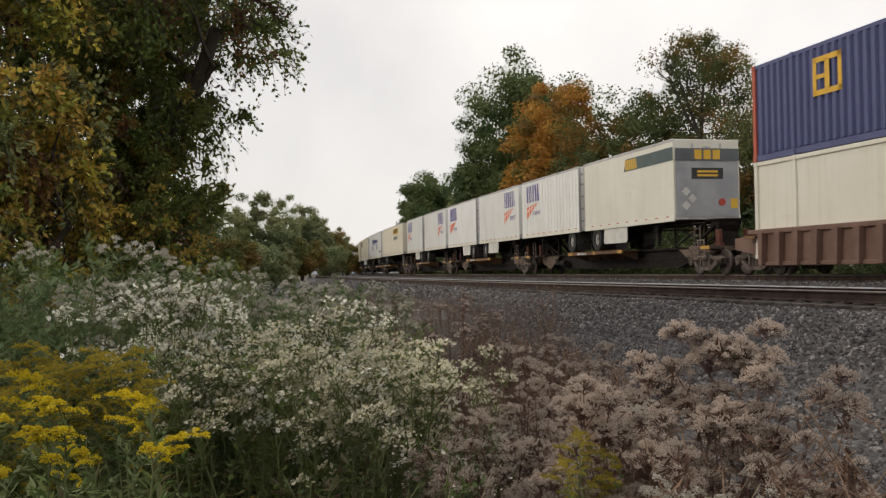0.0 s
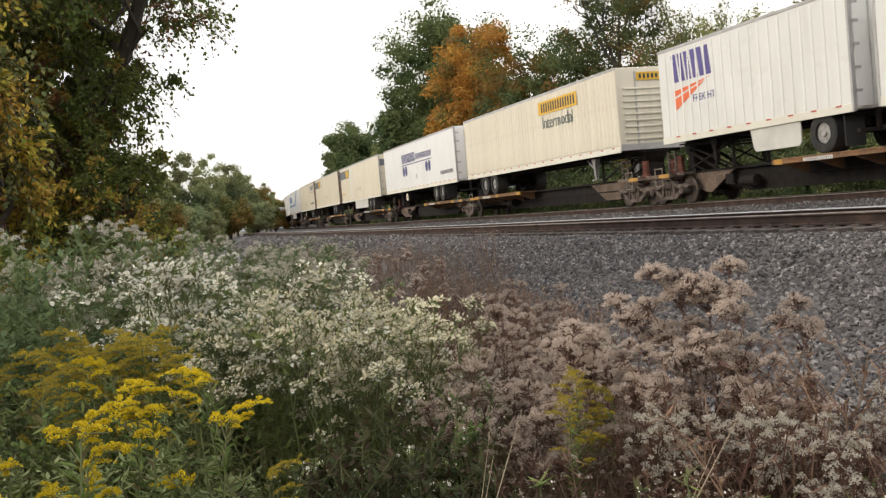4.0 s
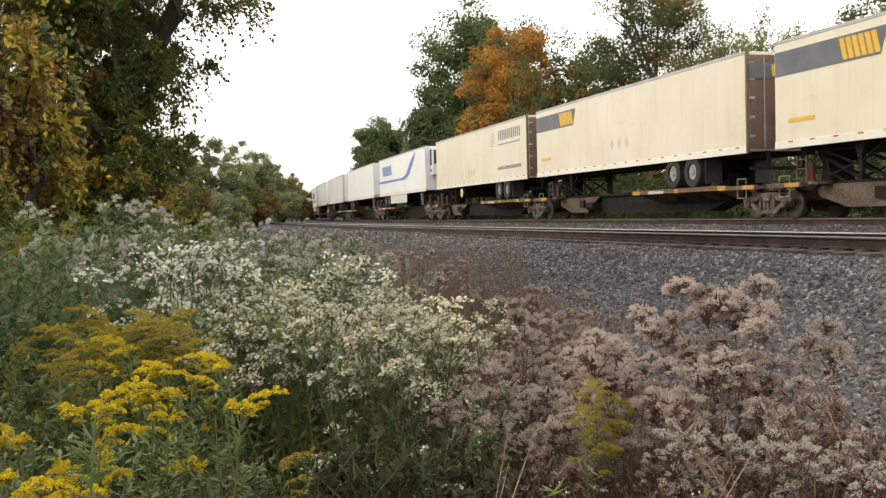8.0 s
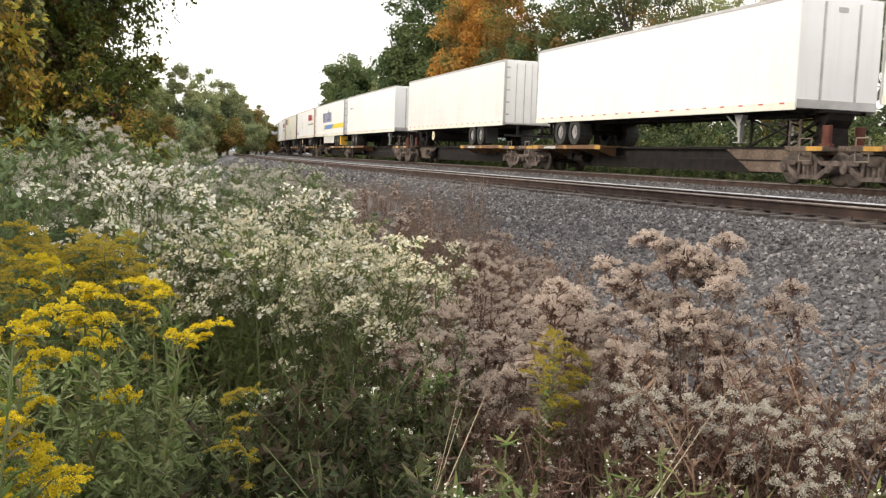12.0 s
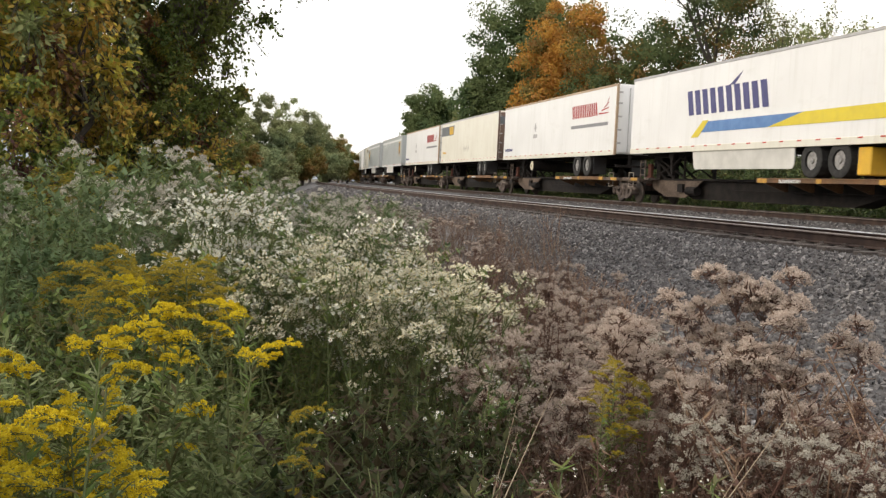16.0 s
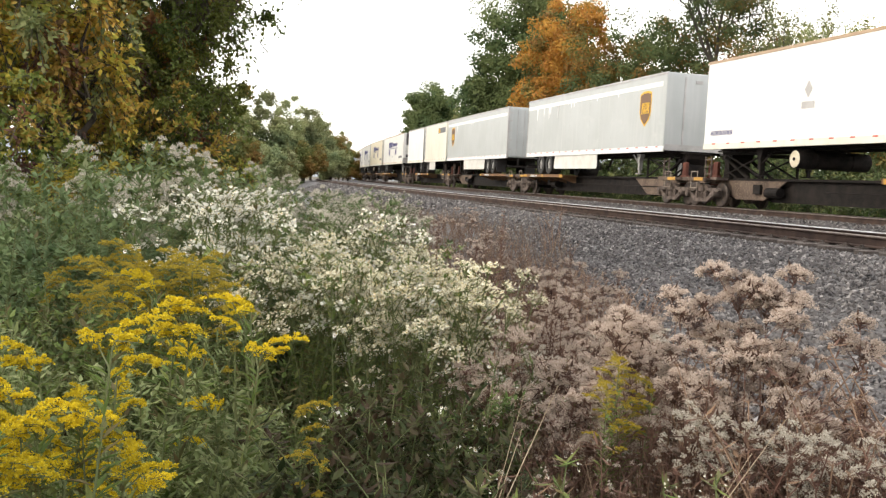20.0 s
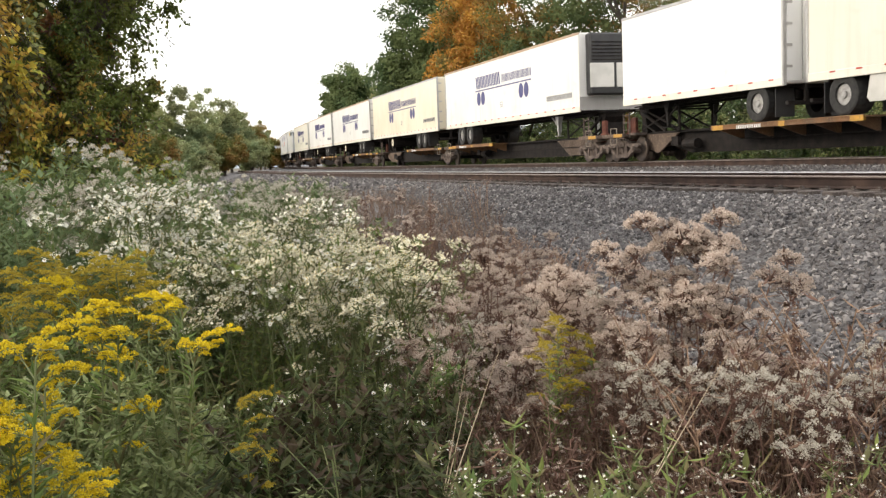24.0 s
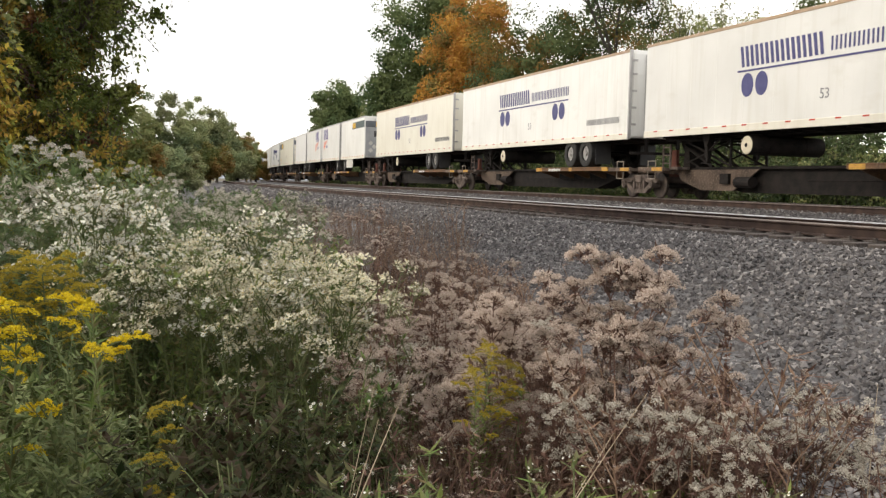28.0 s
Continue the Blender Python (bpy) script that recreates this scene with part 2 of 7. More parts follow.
def trailer_paint(name, clean, worn, dirt, vary=0.05, rough=0.38):
    """Sheet panels: vertical rain streaks, broad fading and small scuffs."""
    m = surface(name, clean, worn, 0.5, rough, 0.05, 0, 9, vary=vary)
    n, l = m.node_tree.nodes, m.node_tree.links
    b = n["Principled BSDF"]
    old = b.inputs["Base Color"].links[0].from_socket
    co = n.new("ShaderNodeTexCoord")
    for scale, lo, hi, most in (((5.0, 5.0, 0.35), 0.5, 0.82, 0.5), ((1.1, 1.1, 2.6), 0.6, 0.8, 0.45)):
        mp, no, ra, fa, mx = n.new("ShaderNodeMapping"), n.new("ShaderNodeTexNoise"), n.new("ShaderNodeMapRange"), n.new("ShaderNodeMath"), n.new("ShaderNodeMixRGB")
        mp.inputs["Scale"].default_value = scale
        no.inputs["Detail"].default_value, no.inputs["Scale"].default_value = 5.0, 1.0
        ra.inputs["From Min"].default_value, ra.inputs["From Max"].default_value = lo, hi
        fa.operation, fa.inputs[1].default_value = "MULTIPLY", most
        mx.inputs["Color2"].default_value = (*dirt, 1)
        l.new(co.outputs["Object"], mp.inputs["Vector"])
        l.new(mp.outputs["Vector"], no.inputs["Vector"])
        l.new(no.outputs["Fac"], ra.inputs["Value"])
        l.new(ra.outputs["Result"], fa.inputs[0])
        l.new(fa.outputs["Value"], mx.inputs["Fac"])
        l.new(old, mx.inputs["Color1"])
        old = mx.outputs["Color"]
    l.new(old, b.inputs["Base Color"])
    return m


PAINT = {
    "white": trailer_paint("white_trailer_paint", (0.8, 0.8, 0.77), (0.73, 0.73, 0.7), (0.6, 0.58, 0.51)),
    "bright": trailer_paint("bright_white_trailer_paint", (0.83, 0.83, 0.82), (0.78, 0.78, 0.77), (0.68, 0.67, 0.63), 0.03),
    "cream": trailer_paint("cream_trailer_paint", (0.75, 0.69, 0.55), (0.69, 0.63, 0.48), (0.56, 0.5, 0.38)),
    "pale": trailer_paint("pale_cream_trailer_paint", (0.78, 0.76, 0.66), (0.73, 0.7, 0.6), (0.6, 0.55, 0.44)),
    "grey": trailer_paint("pale_grey_trailer_paint", (0.44, 0.465, 0.465), (0.39, 0.415, 0.41), (0.55, 0.56, 0.55)),
    "dark": trailer_paint("dull_grey_trailer_paint", (0.36, 0.35, 0.33), (0.31, 0.3, 0.28), (0.24, 0.22, 0.2)),
    "tan": trailer_paint("tan_container_paint", (0.73, 0.68, 0.56), (0.66, 0.61, 0.49), (0.52, 0.47, 0.38)),
}
M_BARK = surface("grey_bark", (0.05, 0.042, 0.035), (0.09, 0.075, 0.06), 3, 0.95, 0.8, fine=18, dist=0.02)
M_LEAF_DARK = leafy("dark_green_leaf", [(0.065, 0.1, 0.028), (0.095, 0.135, 0.032), (0.12, 0.155, 0.036), (0.16, 0.17, 0.036), (0.08, 0.115, 0.032)], patch=0.7)
M_LEAF_MIX = leafy("turning_leaf", [(0.09, 0.14, 0.035), (0.14, 0.19, 0.04), (0.25, 0.25, 0.045), (0.33, 0.2, 0.042), (0.17, 0.2, 0.045), (0.15, 0.095, 0.05)], patch=0.8)
M_LEAF_GOLD = leafy("yellowing_leaf", [(0.14, 0.19, 0.04), (0.3, 0.3, 0.05), (0.46, 0.36, 0.055), (0.38, 0.22, 0.05), (0.26, 0.27, 0.05), (0.16, 0.2, 0.045)], patch=0.9)
M_LEAF_RUST = leafy("rust_purple_leaf", [(0.2, 0.09, 0.04), (0.09, 0.045, 0.045), (0.26, 0.13, 0.04), (0.09, 0.08, 0.045)], patch=0.9)
M_GREYGREEN = leafy("grey_green_weed_leaf", [(0.11, 0.15, 0.055), (0.16, 0.2, 0.08), (0.23, 0.26, 0.12), (0.13, 0.16, 0.055)])
M_LEAF_FAR = leafy("far_green_leaf", [(0.04, 0.07, 0.032), (0.07, 0.105, 0.04), (0.12, 0.145, 0.055), (0.06, 0.09, 0.035)], patch=0.35)
M_LEAF_PALE = leafy("pale_green_leaf", [(0.15, 0.195, 0.075), (0.24, 0.27, 0.105), (0.3, 0.285, 0.12)])
M_LEAF_ORANGE = leafy("orange_autumn_leaf", [(0.28, 0.22, 0.055), (0.48, 0.28, 0.055), (0.62, 0.34, 0.06), (0.5, 0.22, 0.05), (0.42, 0.29, 0.06), (0.22, 0.19, 0.055)], patch=0.4)
M_LEAF_OLIVE = leafy("olive_autumn_leaf", [(0.075, 0.11, 0.032), (0.12, 0.135, 0.038), (0.2, 0.15, 0.04), (0.25, 0.13, 0.04), (0.1, 0.12, 0.036)], patch=0.35)
# distance haze is mixed into this leaf colour: paler and bluer green
M_LEAF_HAZE = leafy("haze_tinted_far_leaf", [(0.12, 0.165, 0.09), (0.175, 0.22, 0.11), (0.24, 0.26, 0.12), (0.2, 0.2, 0.105), (0.145, 0.19, 0.1)], patch=0.25)
M_STEM_GREEN = surface("green_stem", (0.09, 0.12, 0.04), (0.12, 0.13, 0.05), 8, 0.7, 0)
M_STEM_BROWN = surface("dry_brown_stem", (0.1, 0.055, 0.043), (0.17, 0.1, 0.075), 8, 0.85, 0, vary=0.25, spec=0.2)
M_STEM_TAN = surface("rust_tan_stem", (0.19, 0.12, 0.08), (0.27, 0.18, 0.12), 8, 0.85, 0, vary=0.25)
M_TAN_GRASS = leafy("dry_tan_grass", [(0.16, 0.105, 0.075), (0.24, 0.165, 0.11), (0.1, 0.065, 0.05), (0.3, 0.22, 0.15)])
M_STRAW = surface("bleached_straw", (0.45, 0.37, 0.26), (0.36, 0.29, 0.2), 8, 0.8, 0)
M_WEED_LEAF = leafy("weed_leaf", [(0.075, 0.12, 0.032), (0.11, 0.16, 0.042), (0.17, 0.2, 0.06), (0.1, 0.105, 0.042), (0.15, 0.12, 0.055)])
M_WEED_DARK = leafy("blue_green_weed_leaf", [(0.065, 0.11, 0.045), (0.105, 0.155, 0.065), (0.15, 0.2, 0.085), (0.14, 0.125, 0.065)], patch=1.5)
# shade beneath the flowers is put into these near-black green and brown colours
M_UNDER_SHADE = leafy("shade_painted_leaf", [(0.022, 0.034, 0.013), (0.04, 0.055, 0.02), (0.06, 0.038, 0.026), (0.055, 0.068, 0.025), (0.05, 0.03, 0.022)], gloss=0.1)
M_FRESH = leafy("fresh_green_leaf", [(0.08, 0.14, 0.035), (0.11, 0.17, 0.045), (0.07, 0.115, 0.035)])
M_DRY_LEAF = leafy("withered_leaf", [(0.085, 0.046, 0.037), (0.16, 0.095, 0.07), (0.06, 0.034, 0.029), (0.23, 0.15, 0.095)], gloss=0.15)
M_GOLD = leafy("goldenrod_bloom", [(0.52, 0.4, 0.02), (0.66, 0.53, 0.03), (0.44, 0.34, 0.025), (0.58, 0.48, 0.04)], 0.7, 0.3, gloss=0.05)
M_GOLD_OLD = leafy("fading_goldenrod_bloom", [(0.36, 0.28, 0.035), (0.29, 0.235, 0.045), (0.42, 0.33, 0.04)], 0.7, 0.3, gloss=0.05)
M_PETAL = leafy("white_petal", [(0.82, 0.82, 0.77), (0.74, 0.73, 0.64), (0.84, 0.84, 0.81)], 0.6, 0.3)
M_DISC = leafy("aster_centre", [(0.5, 0.38, 0.08), (0.3, 0.2, 0.07)], 0.7, 0.0)
M_FLUFF = leafy("seed_fluff", [(0.47, 0.395, 0.335), (0.54, 0.46, 0.395), (0.42, 0.345, 0.29), (0.61, 0.53, 0.46)], 0.9, 0.4, gloss=0.05)
M_FLUFF_GREY = leafy("grey_seed_fluff", [(0.45, 0.42, 0.36), (0.52, 0.49, 0.42), (0.4, 0.375, 0.32), (0.58, 0.55, 0.48)], 0.9, 0.4, gloss=0.05)
M_GRASS = leafy("grass_blade", [(0.06, 0.12, 0.02), (0.1, 0.17, 0.03), (0.14, 0.2, 0.04)])
# blue-grey of distance haze, put into the ridge's colour
M_HILL = surface("haze_painted_hill", (0.3, 0.34, 0.38), (0.35, 0.38, 0.41), 0.02, 1.0, 0)


# ---- building helpers ----
def part(name, bm, material, parent, label="", smooth=False):
    me = bpy.data.meshes.new(name)
    if smooth:
        for f in bm.faces:
            f.smooth = True
    bm.to_mesh(me)
    bm.free()
    me.materials.append(material)
    ob = new(name, me)
    ob.parent = parent
    if label:
        ob["label"] = label
    return ob


def share(name, me, parent, m):
    ob = new(name, me)
    ob.parent = parent
    ob.matrix_basis = m
    return ob


def soup(name, verts, faces, material, parent=None, label="", extra=None):
    """A mesh from computed vertex and face arrays."""
    me = bpy.data.meshes.new(name)
    me.from_pydata(np.asarray(verts, float).tolist(), [], np.asarray(faces).tolist() if not isinstance(faces, list) else faces)
    me.materials.append(material)
    ob = new(name, me)
    ob.parent = parent
    if label:
        ob["label"] = label
    return ob


def box(bm, x0, x1, y0, y1, z0, z1, bevel=0.0):
    v = bmesh.ops.create_cube(bm, size=1.0)["verts"]
    for p in v:
        p.co = Vector((x0 + (p.co.x + 0.5) * (x1 - x0), y0 + (p.co.y + 0.5) * (y1 - y0), z0 + (p.co.z + 0.5) * (z1 - z0)))
    if bevel:
        edges = list({e for p in v for e in p.link_edges})
        bmesh.ops.bevel(bm, geom=edges, offset=bevel, segments=1, affect="EDGES")


def prism(bm, outline, axis, a, b):
    """An outline of (u, v) pairs pushed from a to b along axis: 'x' (u=y, v=z), 'y' (u=x, v=z) or 'z' (u=x, v=y)."""
    def at(u, v, w):
        return {"x": (w, u, v), "y": (u, w, v), "z": (u, v, w)}[axis]
    lo = [bm.verts.new(at(u, v, a)) for u, v in outline]
    hi = [bm.verts.new(at(u, v, b)) for u, v in outline]
    k = len(outline)
    bm.faces.new(lo[::-1])
    bm.faces.new(hi)
    for i in range(k):
        bm.faces.new((lo[i], lo[(i + 1) % k], hi[(i + 1) % k], hi[i]))
    bmesh.ops.recalc_face_normals(bm, faces=bm.faces[-(k + 2):])


def rod(bm, p, q, r, sides=6, r2=None):
    p, q = Vector(p), Vector(q)
    d = (q - p)
    m = Matrix.Translation((p + q) / 2) @ d.to_track_quat("Z", "Y").to_matrix().to_4x4()
    bmesh.ops.create_cone(bm, cap_ends=True, segments=sides, radius1=r, radius2=r if r2 is None else r2, depth=d.length, matrix=m)


def disc(bm, c, r, x0, x1, segments=20, inner=None):
    """A wheel-like ring or drum with its axle along x."""
    prof = [(x0, r * 0.9), (x0 + 0.02, r), (x1 - 0.02, r), (x1, r * 0.9)]
    prof += [(x1, inner), (x0, inner)] if inner else []
    rings = []
    for i in range(segments):
        a = 2 * math.pi * i / segments
        rings.append([bm.verts.new((c[0] + x, c[1] + rr * math.cos(a), c[2] + rr * math.sin(a))) for x, rr in prof])
    k = len(prof)
    for i in range(segments):
        u, w = rings[i], rings[(i + 1) % segments]
        for j in range(k if inner else k - 1):
            bm.faces.new((u[j], u[(j + 1) % k], w[(j + 1) % k], w[j]))
    if not inner:
        bm.faces.new([g[0] for g in rings])
        bm.faces.new([g[-1] for g in rings][::-1])


# ---- plan: tracks run along y, then bend right on a long curve ----
RADIUS, BEND = 1111.0, 10.0
NEAR_X, NEAR_Z = 11.15, 0.285
FAR_X, FAR_Z = 18.42, 0.4


def along(s, off):
    """Place and heading (degrees to the right) on a line at the distance off from the plan's y axis, s metres along."""
    th = max(0.0, s - BEND) / RADIUS
    rad = RADIUS - off
    return RADIUS - rad * math.cos(th), min(s, BEND) + rad * math.sin(th), math.degrees(th)


def ground_height(x, y, rough=True):
    th = max(0.0, y - BEND) / RADIUS
    d = x - RADIUS * (1 - math.cos(min(th, 1.2)))
    pts = [(-400, -1.0), (5.0, -1.02), (6.2, -0.95), (7.6, -0.62), (8.9, -0.14), (9.5, 0.01), (9.75, 0.02), (12.4, 0.02), (13.4, 0.015), (15.4, 0.07), (16.6, 0.18), (17.2, 0.2), (19.7, 0.2), (20.6, 0.0), (22.5, -0.5), (27, -0.7), (400, -0.4)]
    for (a, za), (b, zb) in zip(pts, pts[1:]):
        if d <= b:
            z = za + (zb - za) * max(0.0, d - a) / (b - a)
            break
    else:
        z = -0.4
    if rough:
        k = 0.09 if d < 6 or d > 22 else 0.025
        z += k * noise.noise(Vector((x * 0.7, y * 0.7, 0)))
    return z


def make_ground():
    xs = [-2500, -600, -200, -80, -40, -20, -10, -5] + [i * 0.5 for i in range(-8, 60)] + [32, 36, 42, 50, 65, 90, 140, 240, 500, 1200, 3000]
    ys = [-800, -200, -60, -30, -15, -8, -4] + [i * 1.0 for i in range(-2, 40)] + [40 + i * 3 for i in range(0, 60)] + [230, 260, 300, 360, 450, 600, 900, 1500, 3500]
    verts = []
    for y in ys:
        th = max(0.0, min(y, 700) - BEND) / RADIUS
        sh = RADIUS * (1 - math.cos(th))
        for x in xs:
            verts.append((x + sh, y, ground_height(x + sh, y)))
    w = len(xs)
    faces = [(j * w + i, j * w + i + 1, (j + 1) * w + i + 1, (j + 1) * w + i) for j in range(len(ys) - 1) for i in range(w - 1)]
    ob = soup("ground", verts, faces, M_SOIL)
    ob.data.materials.append(M_BALLAST)
    for p in ob.data.polygons:
        i = p.index % (w - 1)
        cx = (xs[i] + xs[i + 1]) / 2
        p.material_index = 1 if 4.4 < cx < 21.0 else 0
        p.use_smooth = True
    tagged(ob, "weedy trackside soil with a grey ballast bed under the rails", "ground", kind="structure")


def rail_mesh(name, off, z, s0, s1, parent, material, outline, step):
    verts, faces = [], []
    n = int((s1 - s0) / step) + 1
    k = len(outline)
    for i in range(n):
        x, y, h = along(s0 + i * step, off)
        c, s = math.cos(radians(h)), math.sin(radians(h))
        for u, v in outline:
            verts.append((x + u * c, y - u * s, z + v))
    for i in range(n - 1):
        for j in range(k):
            a, b = i * k + j, i * k + (j + 1) % k
            faces.append((a, b, b + k, a + k))
    faces += [tuple(range(k)), tuple(range((n - 1) * k, n * k))[::-1]]
    return soup(name, verts, faces, material, parent)


RAIL = [(-0.07, -0.178), (0.07, -0.178), (0.07, -0.165), (0.012, -0.145), (0.012, -0.05), (0.036, -0.035), (0.036, -0.004), (-0.036, -0.004), (-0.036, -0.035), (-0.012, -0.05), (-0.012, -0.145), (-0.07, -0.165)]
HEAD = [(-0.0385, -0.018), (0.0385, -0.018), (0.0375, -0.006), (0.026, 0.002), (-0.026, 0.002), (-0.0375, -0.006)]


def make_track(name, off, z, label, ties, polished):
    track = tagged(new(name), label, "railway track", kind="structure")
    for side in (-0.753, 0.753):
        r = rail_mesh("rail", off + side, z, -450, 330, track, M_RAIL_SIDE, RAIL, 3.0)
        rail_mesh("rail_head", off + side, z, -450, 330, r, M_RAIL_TOP if side in polished else M_RAIL_DULL, HEAD, 3.0)
    bm = bmesh.new()
    box(bm, -1.3, 1.3, -0.115, 0.115, -0.2, -0.02, 0.012)
    for sx in (-0.753, 0.753):
        box(bm, sx - 0.17, sx + 0.17, -0.09, 0.09, -0.02, 0.0)
        for dx in (-0.1, 0.1):
            box(bm, sx + dx - 0.02, sx + dx + 0.02, -0.03, 0.03, 0.0, 0.035)
    first = part("tie", bm, M_TIE, track)
    rnd = random.Random(5)
    for i in range(ties):
        s = 6.0 + i * 0.51
        x, y, h = along(s, off)
        m = pose(x + rnd.uniform(-0.05, 0.05), y, z - 0.178, 0, 0, -h + rnd.uniform(-1.2, 1.2))
        if i == 0:
            first.matrix_basis = m
        else:
            share("tie", first.data, track, m)
    return track


def make_stones():
    """Ballast stones on the shoulder and between the tracks, thinner with distance."""
    rng = np.random.default_rng(11)
    base = np.array([(1, 0, 0), (-1, 0, 0), (0, 1, 0), (0, -1, 0), (0, 0, 1), (0, 0, -1)], float)
    tri = np.array([(0, 2, 4), (2, 1, 4), (1, 3, 4), (3, 0, 4), (2, 0, 5), (1, 2, 5), (3, 1, 5), (0, 3, 5)])
    def scatter(name, n, x0, x1, y0, y1, r0, r1, label, power=1.0, ragged=0.0):
        u = rng.random(n) ** power
        ys = y0 + (y1 - y0) * u
        ds = rng.uniform(x0, x1, n)
        pos = np.zeros((n, 3))
        for i in range(n):
            d = ds[i]
            if ragged:
                d = max(d, min(8.0, 2.6 + 0.24 * ys[i] + ragged * (noise.noise(Vector((ys[i] * 0.6, 3.0, 0))) - 0.3) * rng.random()))
            x, y, _ = along(ys[i], d)
            pos[i] = x, y, ground_height(x, y) + 0.004
        r = rng.uniform(r0, r1, n) * (1 + 0.015 * np.maximum(0, ys - 15))
        v = base[None] * (r[:, None, None] * rng.uniform(0.55, 1.25, (n, 6, 1))) + rng.normal(0, 0.2, (n, 6, 3)) * r[:, None, None]
        ax = rng.normal(size=(n, 3))
        ax /= np.linalg.norm(ax, axis=1)[:, None]
        an = rng.uniform(0, 6.28, n)[:, None, None]
        kx = np.cross(ax[:, None, :], v)
        dot = np.sum(ax[:, None, :] * v, axis=2, keepdims=True)
        v = v * np.cos(an) + kx * np.sin(an) + ax[:, None, :] * dot * (1 - np.cos(an))
        v += pos[:, None, :]
        f = tri[None] + (np.arange(n) * 6)[:, None, None]
        ob = soup(name, v.reshape(-1, 3), f.reshape(-1, 3), M_STONE)
        tagged(ob, label, "ballast", kind="stuff")
    scatter("ballast_stones", 76000, 3.8, 9.72, 3.0, 34, 0.022, 0.046, "loose grey crushed-stone ballast on the track shoulder", 1.35, 2.2)
    scatter("ballast_stones", 9000, 7.2, 9.9, 34, 90, 0.05, 0.09, "distant grey crushed-stone ballast beside the rail", 1.2)
    scatter("ballast_stones", 24000, 12.2, 17.6, 10, 60, 0.024, 0.05, "grey crushed-stone ballast between the two tracks", 1.3)
    scatter("ballast_stones", 5000, 9.95, 12.3, 9, 45, 0.022, 0.045, "grey crushed-stone ballast between the ties", 1.3)


make_ground()
make_track("track_1", NEAR_X, NEAR_Z, "empty near railway track with rusty rails and dark wooden ties", 220, (0.753,))
make_track("track_2", FAR_X, FAR_Z, "far railway track with rusty brown rails under the train", 220, ())
make_stones()


# ---- the train ----
def advance(t):
    return 15.199 * t + 0.011264 * t * t - 0.0005097 * t ** 3


def rolling(s, z):
    """Rows for a thing whose middle lies s metres along the far track at the start."""
    rows = []
    for t in range(29):
        x, y, h = along(s - advance(t), FAR_X)
        rows.append((float(t), pose(x, y, z, 0, 0, -h)))
    return rows


MOVERS = []


def add_wheel_pair(parent, y, zc, r, half, tyre_w, material_rim, name="wheel"):
    for side in (-1, 1):
        bm = bmesh.new()
        disc(bm, (side * half - tyre_w / 2, y, zc), r, 0, tyre_w, 22, r * 0.55)
        w = part(name, bm, M_TYRE, parent, "black rubber trailer tyre")
        bm = bmesh.new()
        x = side * half + side * (tyre_w / 2 - 0.07)
        disc(bm, (x - 0.02, y, zc), r * 0.56, 0, 0.04, 18)
        disc(bm, (x - 0.02 + side * 0.04, y, zc), r * 0.2, 0, 0.06, 12)
        part("rim", bm, material_rim, w, "pale painted steel rim")


def lettering(bm, x, y0, z0, y1, z1, bars, slant=0.0, gap=0.22):
    """Plain upright bars that stand for a word on the side at x, from y0 to y1 (y falls to the right)."""
    bars, gap = bars * 2, gap + 0.14
    w = (y1 - y0) / bars
    for i in range(bars):
        a, b = y0 + w * i, y0 + w * (i + 1 - gap)
        prism(bm, [(a, z0), (b, z0), (b - slant, z1), (a - slant, z1)], "x", x - 0.006, x)


def plate(bm, x, pts):
    prism(bm, pts, "x", x - 0.005, x)


